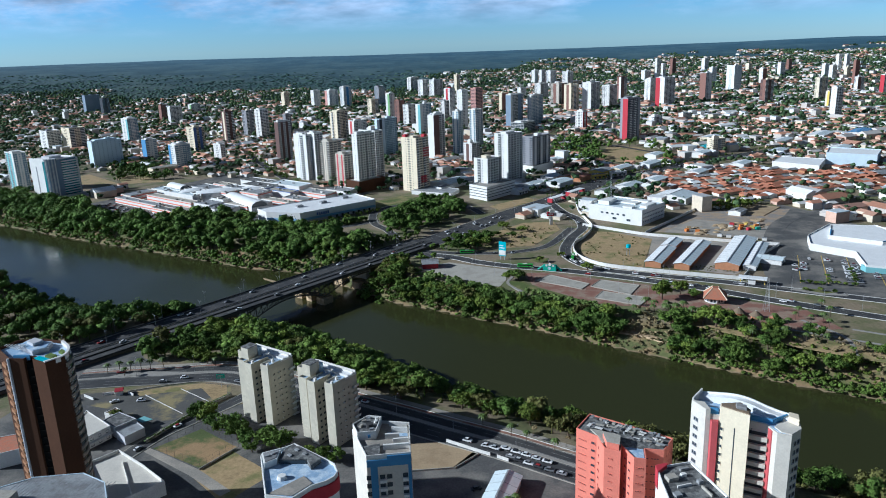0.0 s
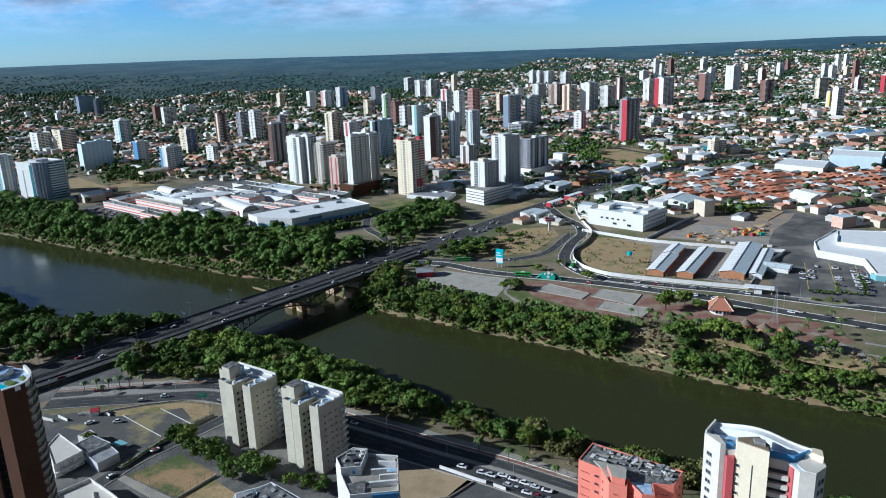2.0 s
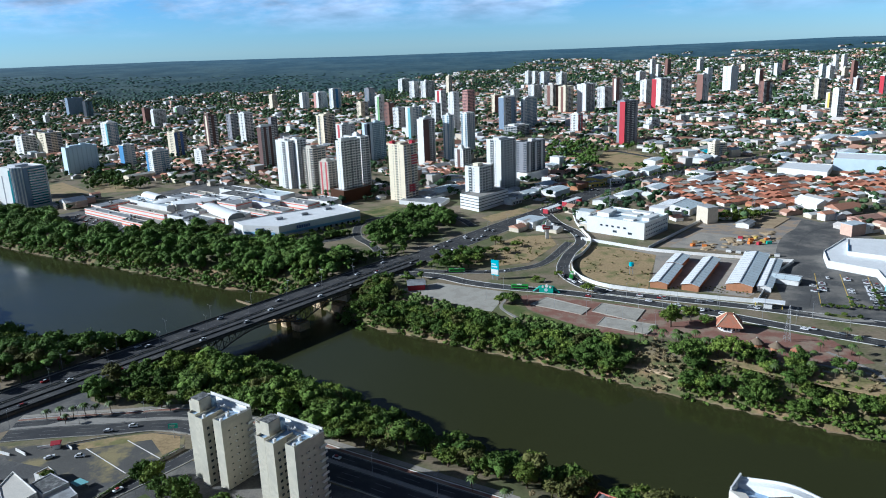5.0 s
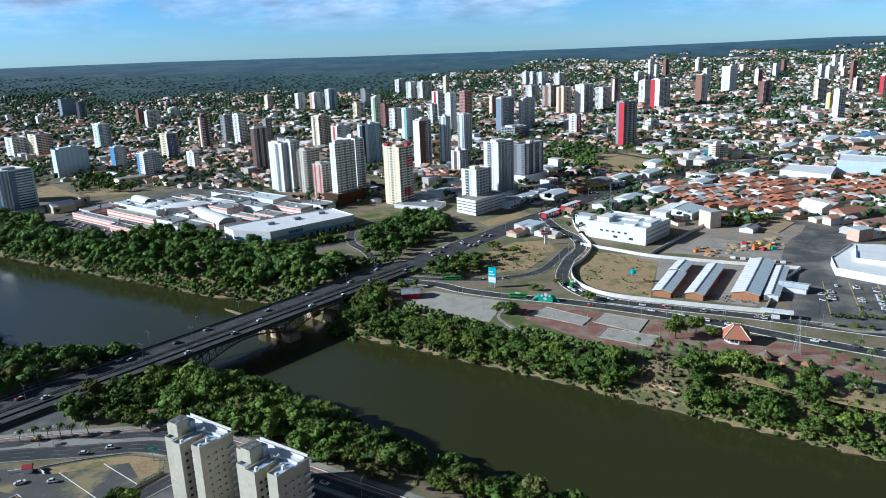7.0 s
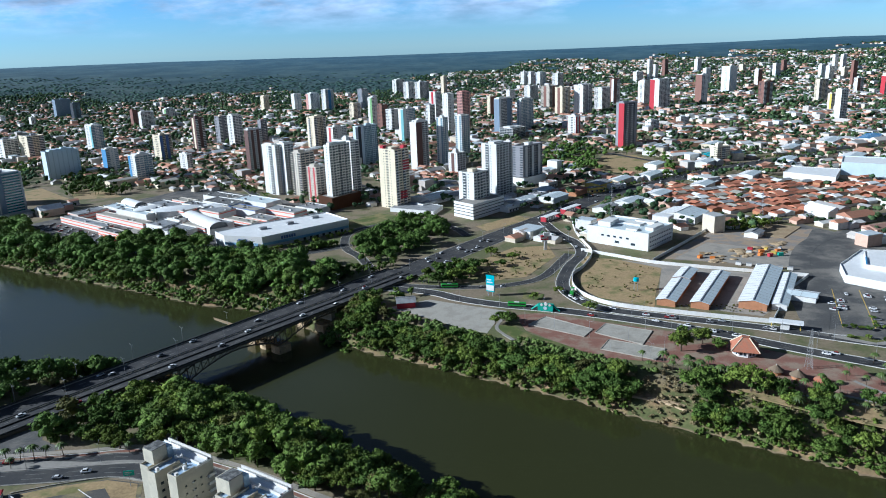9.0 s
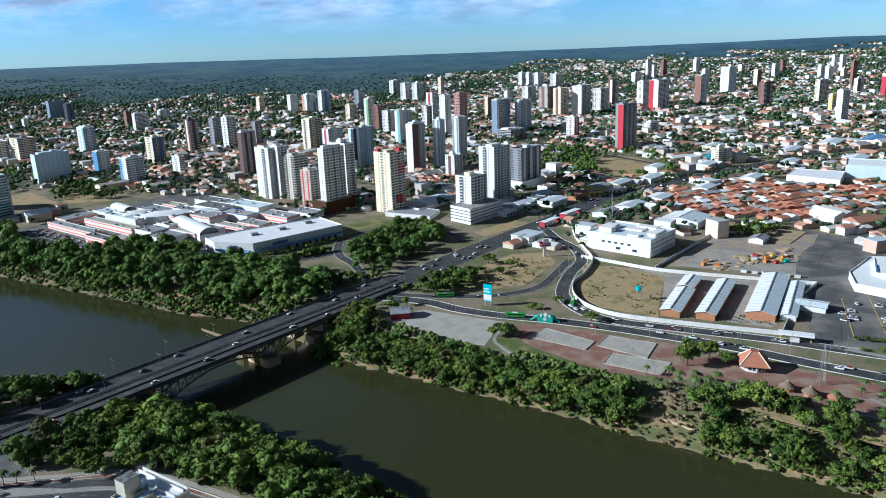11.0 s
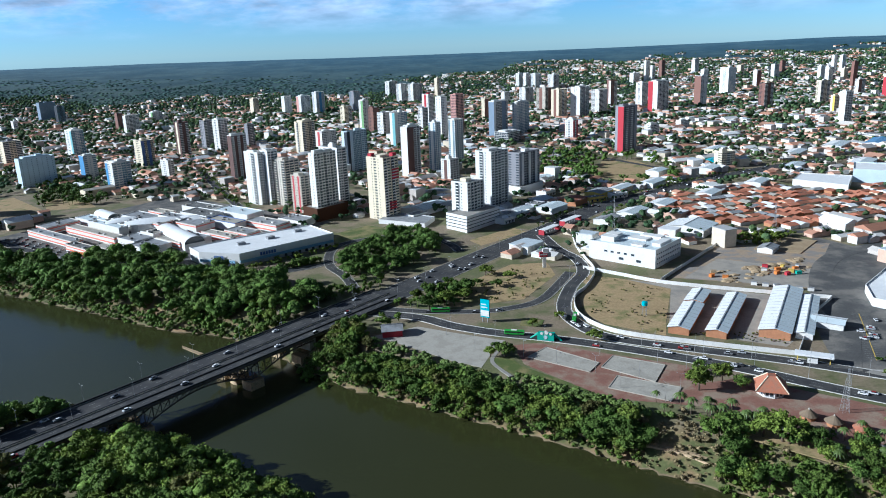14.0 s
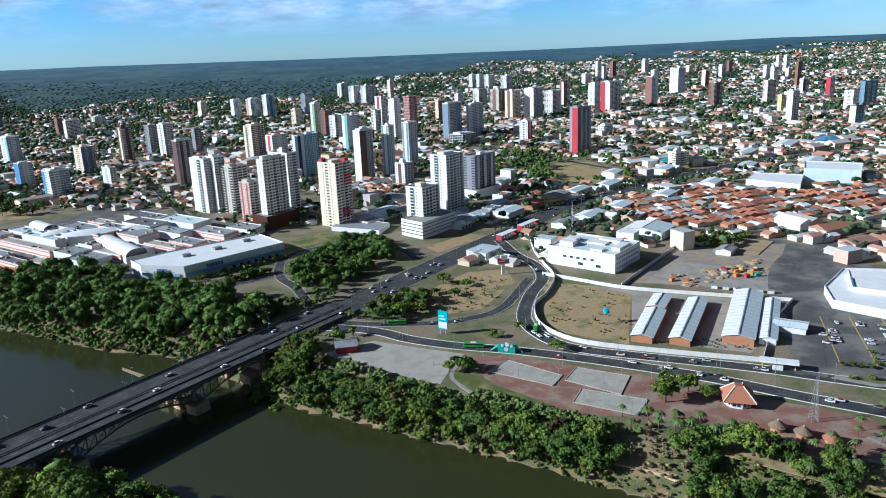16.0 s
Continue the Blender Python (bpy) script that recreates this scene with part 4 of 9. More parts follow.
patch("meadow", [(-652.7, 1014.4), (-633.1, 1071.1), (-540, 984.1), (-616.5, 980.7)], "drygrass", "dry meadow beside the hotel", 0.06)
patch("meadow", [(-574.9, 1042.1), (-539.7, 1068.5), (-476.7, 992.1), (-530.8, 979.3)], "drygrass", "dry meadow beside a wood", 0.06)
patch("green_lot", [(-171.5, 807.4), (-122.9, 863.1), (-73.6, 834), (-104.2, 778.9)], "grass", "green vacant lot", 0.06)
patch("dry_lot", [(-17.9, 795.1), (23.1, 839), (37, 821.2), (-6.9, 775.3)], "drygrass", "dry vacant lot beside the avenue", 0.06)
lines = Soup()
for a, b in (((232.5, 592.6), (208.6, 522.1)), ((249.4, 590), (226.4, 519.3)), ((207.9, 566.8), (191.6, 523.5)), ((266, 583.5), (243, 514.1)), ((282.5, 575.8), (259.5, 504.3))):
    a, b = Vector(a), Vector(b)
    o = Vector((b.y - a.y, a.x - b.x)).normalized()
    lines.ribbon([a, b], [a + o * 0.45, b + o * 0.45], 0.04, 0.055)
part("bay_line", lines, M["yellowline"], bpy.data.objects["car_park"], "yellow car park line", "stuff")
ticks = Soup()
for a, b in (((232.5, 592.6), (208.6, 522.1)), ((249.4, 590), (226.4, 519.3)), ((266, 583.5), (243, 514.1))):
    a, b = Vector(a), Vector(b)
    o = Vector((b.y - a.y, a.x - b.x)).normalized()
    for i in range(26):
        p = a.lerp(b, i / 26)
        ticks.ribbon([p - o * 4.5, p + o * 5], [p - o * 4.5 + (b - a).normalized() * 0.14, p + o * 5 + (b - a).normalized() * 0.14], 0.04, 0.05)
part("bay_tick", ticks, M["line"], bpy.data.objects["car_park"], "white bay marks", "stuff")
patch("traffic_island", [(195.3, 507.5), (202.9, 511.4), (225.3, 501.4), (228.9, 493.1), (212.2, 495.9)], "pavement", "paved traffic island with small trees", 0.2)
patch("green_island", [(202.9, 506.9), (210.4, 508.5), (223.4, 500.4), (215.9, 497.8)], "grass", "green planted island", 0.24)
for a, b in (((-189.5, 343.9), (-160.7, 324.1)), ((-173.2, 351.1), (-150.8, 335.9))):
    a, b = Vector(a), Vector(b)
    put("lot_line", Soup().ribbon([a, b], [a + Vector((0.2, 0.32)), b + Vector((0.2, 0.32))], 0.05, 0.2).mesh("lot_line", M["whitewash"]), kind="structure", label="low white kerb across the lot", category="kerb")
run_ = curve([(-74.4, 542.4), (-54.1, 531.5), (-11, 505.2), (12.9, 484), (37.6, 468.6), (83.6, 444.9), (95.2, 437.4)], 4)
low_ = Soup()
for a, b in zip(run_, run_[1:]):
    low_.ribbon(sides([a, b], 1.2), sides([a, b], -1.2), min(height(a.x, a.y), height(b.x, b.y)) - 0.5, max(height(a.x, a.y), height(b.x, b.y)) + 0.12)
put("footpath", low_.mesh("footpath", M["sand"]), kind="structure", label="sandy riverside footpath", category="path")
run_ = curve([(-103.9, 569.1), (-74.4, 540.1), (-54.1, 529.2), (-11, 502.9), (12.9, 481.7), (37.6, 466.3), (83.6, 442.7), (95.2, 434)], 4)
low_ = Soup()
for a, b in zip(run_, run_[1:]):
    zs_ = sorted((height(a.x, a.y), height(b.x, b.y)))
    low_.ribbon(sides([a, b], 0.3), sides([a, b], -0.3), zs_[0] - 1, zs_[1] + 0.5)
put("path_wall", low_.mesh("path_wall", M["pierstone"]), kind="structure", label="low pale wall along the riverside path", category="wall")
for k_, pts_ in enumerate(([(162.6, 437.2), (190.8, 421.5), (227.9, 401.4)], [(181.7, 449.3), (195.5, 421), (190.4, 393.4)], [(124.3, 457.9), (143.5, 438.6), (172, 423.1)], [(204.9, 433.6), (237.4, 415.1)], [(5, 542.9), (1, 526.1), (10.9, 507)])):
    run_ = curve(pts_, 4)
    put("footpath", Soup().ribbon(sides(run_, 1.1), sides(run_, -1.1), -0.3, 0.1 + 0.01 * k_).mesh("footpath", M["pavement"]), kind="structure", label="paved park footpath", category="path")
patch("park_lawn", [(5, 516.6), (1, 530.7), (10.9, 534.4), (16.9, 520.3), (56.3, 485.4), (48.4, 479.2)], "grass", "green lawn beside the courts", 0.05)
for q in ((56.6, 658.5, 32), (85.9, 610.2, 30), (124.8, 606.7, 32), (163.3, 603.3, 34), (201.3, 577.5, 30), (238.7, 540.5, 45), (284.9, 535.3, 50), (144.4, 706.7, 50), (192.3, 701.8, 45), (230.2, 697.9, 45), (268, 738.7, 30), (-43.1, 558.3, 26), (-13, 544.4, 22), (36.7, 523.3, 28), (75.9, 503.2, 30), (105.1, 495.3, 22), (143.6, 470, 30), (177, 456.4, 26), (7, 663.2, 32), (27, 695.7, 28), (184.6, 1168.8, 62), (189.2, 1099.4, 45), (194.5, 1230.3, 40), (-607, 1020.1, 45), (-526.6, 1015.9, 40), (-391.2, 858.4, 90), (-336.9, 912.5, 80), (-425, 947.6, 60), (-208, 766.4, 50), (-166.2, 785.6, 45), (276.3, 592.4, 40), (322.3, 609.2, 50), (-124.9, 828.1, 45), (2.2, 813.7, 28), (-186, 334.6, 26), (-145, 293.7, 20), (-33.8, 284.1, 18), (-4.1, 267.8, 18), (-119.5, 277.6, 14)):
    keep(q[0], q[1], q[2] * 1.18)

# apartment towers of the far bank, and those of the near one
tower(-885, 1373, 52, 38.6, 25, 36, "white", "grey", "sws", "wbwb")
tower(-833, 1364, 52, 39.5, 29.5, 42, "cream", "grey", "sws", "bwb")
tower(-661, 1139, 52, 16.7, 48.3, 41, "paleblue", "white", "pp", "sssssss")
tower(-771, 1471, 52, 28.4, 22.2, 47, "white", "teal", "asws", "gwg")
tower(-603, 1203, 52, 15.4, 19.4, 35, "white", "blue", "aa", "wsw")
tower(-505, 1098, 52, 20.4, 25.8, 37, "white", "blue", "swa", "bwgb")
tower(-567, 1318, 52, 25.7, 21.5, 42, "cream", "indigo", "sws", "agag")
tower(-473, 1200, 52, 22.8, 8.9, 24, "white", "dark", "sws", "ww")
tower(-543, 1419, 52, 16, 18.1, 61, "umber", "cream", "sas", "bsb")
tower(-915, 1934, 52, 15.3, 14.3, 42, "rust", "white", "sp", "wsw")
tower(-847, 1838, 52, 14.3, 33, 43, "white", "dark", "s", "wbbw")
tower(-924, 2148, 52, 18.7, 29.8, 27, "white", "green", "as", "wsw")
tower(-1332, 2292, 52, 21.6, 46.6, 55, "slate", "slate", "s", "wwww")
tower(-1216, 2186, 52, 19.6, 21.1, 50, "dark", "blue", "s", "gwg")
tower(-1233, 2006, 52, 15.8, 11.2, 26, "white", "grey", "s", "w")
tower(-656, 938, 52, 31.9, 16.2, 51, "white", "teal", "sagag", "gsg")
tower(-539, 1526, 52, 16.2, 17.9, 53, "grey", "cream", "sw", "bsb")
tower(-489, 1465, 52, 19.2, 19, 59, "white", "grey", "sws", "bwb")
tower(-358, 1156, 52, 10, 24, 63, "white", "umber", "aa", "wawaw")
tower(-455, 1525, 52, 11.2, 14.4, 43, "grey", "pink", "s", "wbw")
tower(-266, 978, 52, 27.7, 8.6, 61, "white", "cream", "pbsp", "w")
tower(-254, 977, 52, 14.9, 13.9, 63, "white", "cream", "pbs", "wbw")
tower(-232, 967, 52, 21.8, 20.1, 53, "beige", "white", "bsb", "bbb")
tower(-205, 929, 52, 17.8, 15.9, 41, "beige", "rose", "sassas", "wbw")
tower(-180, 895, 52, 9.9, 29.4, 70, "white", "cream", "psp", "wbwgwbw")
tower(-169, 960, 52, 32, 13.7, 66, "white", "cream", "pbws", "wb")
tower(-202, 1196, 52, 12.1, 38.9, 59, "paleblue", "dark", "ap", "apgggwg")
th = tower(-106, 881, 52, 25, 21.6, 65, "cream", "umber", "pswsp", "bwbw", crown=4)
for x0, x1, z0, z1 in ((10.5, 20.5, 43, 53), (5.5, 15.5, 12, 20)):
    for k in range(int((z1 - z0) / 3) + 1):
        part("red_balcony", Soup().box(x0, x1, -1.6, -1.22, z0 + 3 * k - 0.3, z0 + 3 * k + 1.5), M["red"], th, "red balcony front")
for x0, y0 in ((0.4, 18.0), (15.0, 1.0)):
    part("red_roof_block", Soup().box(x0, x0 + 5, y0, y0 + 5, 64, 69), M["red"], th, "red roof block")
tower(-109, 1144, 52, 13.1, 24.7, 68, "white", "umber", "pp", "aabb")
tower(-318, 1399, 52, 21.2, 27, 56, "cream", "grey", "psbp", "bwgb")
tower(-296, 1449, 52, 18.4, 33.5, 33, "white", "rose", "sap", "wsw")
tower(-681, 2284, 52, 17, 18.4, 45, "cream", "pink", "s", "ww")
tower(-578, 2248, 52, 15.8, 24.9, 51, "white", "teal", "s", "wbw")
tower(-526, 2230, 52, 21, 33.6, 51, "white", "pink", "sa", "bwb")
tower(-478, 2213, 52, 17.9, 30.2, 62, "white", "blue", "sw", "bab")
tower(-379, 2255, 52, 20, 25.3, 57, "grey", "blue", "sw", "bb")
tower(-336, 1881, 52, 16.5, 22.9, 44, "cream", "grey", "sw", "wb")
tower(-267, 1735, 52, 13.4, 17.1, 66, "white", "green", "as", "ws")
tower(-239, 1694, 52, 16.5, 16.1, 53, "rust", "grey", "sw", "ws")
tower(-212, 1643, 52, 17.3, 25.4, 46, "white", "grey", "sw", "bsb")
tower(-165, 1462, 52, 13.3, 31.5, 61, "white", "teal", "ap", "pwbg")
tower(-346, 2783, 52, 20.0, 43.5, 50, "white", "grey", "sws", "bwb")
tower(-279, 2575, 52, 24.2, 24.8, 59, "white", "grey", "sw", "bwb")
tower(-239, 2557, 52, 23.1, 44.3, 59, "white", "grey", "sw", "bwb")
tower(-130, 1796, 52, 19.4, 17.9, 71, "white", "red", "sap", "ww")
tower(-169, 2695, 52, 13.6, 18.0, 67, "cream", "white", "s", "wb")
tower(-88, 1572, 52, 15.3, 17.5, 79, "white", "cream", "ss", "ws")
tower(-139, 1736, 52, 12.2, 16.8, 46, "white", "grey", "sw", "wb")
tower(-72, 1164, 52, 13.1, 11.3, 71, "white", "teal", "gpg", "bgw")
tower(-49, 1253, 52, 13.1, 19.4, 65, "white", "teal", "gpg", "bgwb")
tower(-49, 1091, 52, 16.2, 17.3, 30, "white", "umber", "sas", "bbb")
tower(-62, 1626, 52, 14.3, 23.7, 79, "pink", "white", "ww", "bwb")
tower(4, 926, 52, 22, 29, 62, "white", "cream", "psbp", "wbbwb")
tower(37, 1002, 52, 17, 41.6, 48, "grey", "white", "wpw", "pawgawgaw")
tower(13, 1547, 52, 13.1, 42.4, 68, "white", "slate", "aa", "pgggaag")
tower(56, 1576, 52, 10.1, 42, 63, "white", "teal", "sg", "wgbwgb")
tower(37, 1478, 52, 31.3, 40, 18, "white", "grey", "gggg", "ggggg")
tower(149, 2082, 52, 27.3, 40.6, 59, "beige", "rust", "saw", "bab")
tower(164, 1869, 52, 21.2, 34.3, 67, "cream", "rust", "pap", "wbw")
tower(212, 1868, 52, 25.3, 40.7, 71, "white", "grey", "psp", "wgawgb")
tower(270, 1970, 52, 22, 40.3, 56, "white", "cream", "sw", "bw")
tower(323, 2128, 38, 14.1, 24.3, 69, "rust", "white", "as", "wb")
tower(211, 1308, 38, 17.2, 30.7, 72, "grey", "red", "aap", "gbgbgp")
tower(150, 1452, 52, 17.2, 15.5, 39, "white", "rose", "sws", "awa")
tower(-6, 1908, 52, 10.2, 18.4, 49, "cream", "rust", "s", "a")
tower(52, 2408, 52, 13.4, 29.6, 31, "white", "grey", "s", "w")
tower(111, 2337, 52, 22.4, 41.4, 46, "white", "grey", "sw", "bw")
tower(117, 2900, 52, 15.6, 21.6, 51, "white", "blue", "s", "w")
tower(142, 2894, 52, 12.7, 21.7, 51, "white", "grey", "s", "w")
tower(175, 2885, 52, 22.9, 37.7, 49, "white", "blue", "sw", "wb")
tower(232, 2800, 52, 23.7, 37.2, 53, "white", "cream", "sw", "bw")
tower(398, 2098, 38, 21, 22.1, 62, "white", "grey", "sws", "ww")
tower(409, 1970, 38, 29, 39.9, 72, "white", "red", "psaa", "wbwgwb")
tower(524, 2878, 38, 18.3, 33.0, 36, "white", "grey", "s", "ww")
tower(573, 2905, 38, 10.2, 18.6, 75, "white", "grey", "s", "w")
tower(594, 2897, 38, 10.1, 15.3, 56, "white", "grey", "s", "w")
tower(648, 2989, 38, 13.5, 19.4, 62, "rust", "cream", "s", "w")
tower(536, 2063, 18, 28.6, 18.1, 76, "white", "rust", "aaa", "ws")
tower(717, 2428, 18, 42.4, 25.1, 79, "white", "blue", "sws", "ww")
tower(729, 2727, 18, 20.5, 17.3, 53, "white", "blue", "s", "w")
tower(794, 3087, 18, 22.7, 17.0, 49, "white", "grey", "s", "w")
tower(941, 3009, 18, 20.6, 14.3, 29, "cream", "grey", "s", "w")
tower(865, 2616, 18, 19.9, 14.9, 54, "white", "rust", "s", "a")
tower(657, 1962, 18, 21.2, 24.2, 59, "rust", "cream", "sw", "bwb")
tower(986, 2799, 18, 18.0, 18.1, 48, "white", "grey", "s", "w")
tower(1063, 2937, 18, 14.6, 14.2, 43, "rust", "cream", "s", "w")
tower(813, 2025, 18, 16, 26.4, 57, "cream", "white", "sw", "bwb")
tower(738, 1778, 18, 12, 10, 40, "cream", "yellow", "ap", "w")
tower(677, 1597, 18, 16.2, 15.6, 61, "white", "pink", "psp", "wbw")
tower(1097, 2695, 18, 15.9, 17.7, 46, "white", "blue", "s", "w")
tower(1108, 2660, 18, 18.0, 18.0, 44, "white", "dark", "s", "w")
tower(1203, 2845, 18, 13.3, 14.0, 60, "white", "grey", "s", "w")
tower(1224, 2830, 18, 13.1, 14.1, 61, "white", "blue", "s", "w")
tower(1146, 2639, 18, 14.5, 15.5, 40, "cream", "white", "s", "w")
tower(1110, 2499, 18, 11.2, 14.5, 76, "rust", "rust", "aa", "s")
tower(1012, 2255, 18, 14.7, 20.5, 43, "white", "rust", "sw", "ab")
tower(1035, 2152, 18, 14.7, 14.1, 52, "white", "red", "aa", "w")
tower(958, 1852, 18, 13.7, 37, 57, "slate", "blue", "wg", "gbgbg")
tower(886, 1765, 18, 24.8, 14.2, 44, "white", "grey", "sws", "w")
tower(753, 1511, 18, 14, 19.8, 37, "dark", "cream", "aa", "g")
tower(1144, 2072, 18, 11.5, 36.5, 69, "white", "grey", "sw", "bwb")
tower(313, 1144, 18, 17.5, 20.2, 21, "cream", "white", "ws", "wbw")
tower(295, 1506, 38, 14.1, 23.8, 20, "white", "grey", "ws", "wbw")
tower(372, 1596, 38, 12, 24.4, 17, "white", "grey", "s", "ww")
tower(-20, 849, 52, 21, 25, 43, "white", "cream", "psbp", "wbbwb")


# single buildings of the near bank
def poly_soup(pts, z0, z1):
    a = sum(pts[i][0] * pts[(i + 1) % len(pts)][1] - pts[(i + 1) % len(pts)][0] * pts[i][1] for i in range(len(pts)))
    return Soup().slab(list(pts) if a > 0 else list(pts)[::-1], z0, z1)


def shrink(pts, d):
    """The polygon drawn in by d metres (out, where d is minus)."""
    a = sum(pts[i][0] * pts[(i + 1) % len(pts)][1] - pts[(i + 1) % len(pts)][0] * pts[i][1] for i in range(len(pts)))
    q = [Vector(p) for p in (pts if a > 0 else pts[::-1])]
    out = []
    for i, p in enumerate(q):
        e0, e1 = (p - q[i - 1]).normalized(), (q[(i + 1) % len(q)] - p).normalized()
        n0, n1 = Vector((-e0.y, e0.x)), Vector((-e1.y, e1.x))
        b = (n0 + n1)
        b = b / max(b.length_squared, 0.4) * 2
        out.append(tuple(p + b * d))
    return out


def parapet(sp, pts, z0, z1, t=0.3):
    a, b = shrink(pts, 0), shrink(pts, t)
    run_a = [Vector(p) for p in a] + [Vector(a[0])]
    run_b = [Vector(p) for p in b] + [Vector(b[0])]
    return sp.ribbon(run_b, run_a, z0, z1)


def window_mesh(w_, h_, name="window", frame="lightgrey"):
    """A framed pane set back in its frame, with a sill that juts out."""
    me = bpy.data.meshes.new(name)
    fr = 0.1
    o = [(-w_ / 2 - fr, -0.14 - fr), (w_ / 2 + fr, -0.14 - fr), (w_ / 2 + fr, h_ + fr), (-w_ / 2 - fr, h_ + fr)]
    i = [(-w_ / 2, 0), (w_ / 2, 0), (w_ / 2, h_), (-w_ / 2, h_)]
    v = [(x, 0.06, z) for x, z in o] + [(x, -0.18 if k < 2 else -0.12, z) for k, (x, z) in enumerate(o)] + [(x, -0.12, z) for x, z in i] + [(x, -0.03, z) for x, z in i]
    f = [(12, 13, 14, 15)]
    for k in range(4):
        j = (k + 1) % 4
        f += [(k, j, 4 + j, 4 + k), (4 + k, 4 + j, 8 + j, 8 + k), (8 + k, 8 + j, 12 + j, 12 + k)]
    me.from_pydata(v, [], f)
    me.materials.append(M["glass"])
    me.materials.append(M[frame])
    me.polygons.foreach_set("material_index", [0] + [1] * 12)
    return me


WIN = {}


def windows(th, a, b, us, zs, w_=1.3, h_=1.2, frame="lightgrey"):
    """Windows on the wall that runs from a to b (outside on its right hand), at shares us of its length and heights zs."""
    key = (w_, h_, frame)
    if key not in WIN:
        WIN[key] = window_mesh(w_, h_, "window", frame)
    a, b = Vector(a), Vector(b)
    ang = math.degrees(math.atan2(b.y - a.y, b.x - a.x))
    for u in us:
        p = a.lerp(b, u)
        for z in zs:
            put("window", WIN[key], th, pose(p.x, p.y, z, 0, 0, ang))


def storeys(h, step=3.0, first=1.0):
    return [first + step * i for i in range(int((h - first) / step))]


def twin_tower(cx, cy, rot):
    """Slim pale tower with four stepped fins on its lit side, deep recesses between them and a roof of white beams over a blue terrace."""
    th = thing("apartment_tower", pose(cx, cy, -0.3, 0, 0, rot), "pale stone-coloured ten-storey tower with tall fins and blue roof terrace", "tower", "pair of pale towers")
    keep(cx - 8, cy + 14, 19)
    H = 31.3
    back = 16.5
    part("core", Soup().box(9.0, back, 0, 25, 0, H - 1.2), M["olivewall"], th)
    FINS = ((0, 4.9, 0.8, H), (8.8, 13.4, -1.4, H - 0.2), (15.9, 20.6, 0.6, H - 1.0), (22.6, 27.4, 6.6, H))
    for y0, y1, x0, top in FINS:
        deep = back - 3 if y1 > 25 else 9.0
        fin = part("fin", Soup().box(x0, deep, y0, y1, 0, top - 0.9), M["olivewall"], th)
        part("fin_rim", Soup().box(x0, x0 + 0.3, y0, y1, top - 0.9, top).box(x0 + 0.3, deep, y0, y0 + 0.3, top - 0.9, top).box(x0 + 0.3, deep, y1 - 0.3, y1, top - 0.9, top), M["olivewall"], fin)
        part("fin_roof", Soup().box(x0 + 0.3, deep, y0 + 0.3, y1 - 0.3, top - 0.9, top - 0.82), M["bluefloor"], fin, "pale blue waterproofed roof")
    for y0, y1, x0 in ((4.9, 8.8, 5.5), (13.4, 15.9, 6.5), (20.6, 22.6, 8.4)):
        part("recess_wall", Soup().box(x0, 9.0, y0, y1, 0, H - 1.4), M["olivewall"], th)
    part("roof_terrace", Soup().box(9.0, 11.0, 0.4, 14.8, H - 1.2, H - 0.95), M["bluefloor"], th, "blue painted roof terrace")
    part("parapet", Soup().box(9.0, back, 0, 0.35, H - 1.2, H - 0.4).box(11.0, 11.4, 0.35, 25, H - 1.2, H + 0.1).box(14.4, 14.8, 0.35, 25, H - 1.2, H + 0.5).box(back - 0.4, back, 0.35, 25, H - 1.2, H + 0.5), M["whitewash"], th, "white roof beams and parapet")
    part("roof_sheet", Soup().box(11.4, 14.4, 0.5, 24.6, H - 1.2, H - 0.3), M["whitemetal"], th, "pale roof sheet between white beams")
    part("roof_gutter", Soup().box(14.8, back - 0.4, 0.5, 24.6, H - 1.2, H - 0.9), M["darkroof"], th, "dark roof gutter")
    part("lift_house", Soup().box(2.8, 8.6, 15.2, 20.0, H - 1.0, H + 4.6), M["olivewall"], th)
    part("lift_roof", Soup().box(2.6, 8.8, 15.0, 20.2, H + 4.6, H + 4.85), M["darkroof"], th, "stained lift house roof")
    part("water_tank", Soup().box(8.8, 10.9, 14.8, 20.0, H - 1.0, H + 3.2), M["paleblue"], th, "pale blue water tank housing")
    for x0, y0 in ((1.6, 1.0), (6.0, 2.4), (0.2, 9.8), (9.4, 11.5)):
        part("roof_box", Soup().box(x0, x0 + 1.1, y0, y0 + 0.9, H - 0.9, H + 0.6), M["whitewash"], th)
    dish = Soup()
    for k in range(8):
        dish.tube((9.4, 9.0, H + 0.9), (9.4 + 1.1 * math.cos(k * 0.785), 9.0 + 1.1 * math.sin(k * 0.785), H + 1.3), 0.3, 0.42, 5)
    part("dish", dish, M["whitewash"], th, "white satellite dish")
    zs = storeys(H - 1, 3.0, 1.6)
    windows(th, (0.8, 0), (back, 0), (0.22, 0.45, 0.63), zs, 0.75, 0.65, "olivewall")
    windows(th, (-1.4, 8.8), (5.5, 8.8), (0.35, 0.72), zs, 1.3, 1.1, "olivewall")
    windows(th, (5.5, 8.8), (5.5, 4.9), (0.5,), zs, 2.0, 1.5)
    windows(th, (0.6, 15.9), (6.5, 15.9), (0.5,), zs, 1.2, 1.0, "olivewall")
    for z in zs:
        part("balcony", Soup().box(back - 3.4, back, -1.3, 0, z - 0.9, z - 0.7).box(back - 3.4, back, -1.3, -1.2, z - 0.7, z + 0.2), M["whitewash"], th, "white balcony")
        part("vent_tray", Soup().box(6.6, 7.4, -0.5, 0, z + 0.1, z + 0.5), M["whitewash"], th)


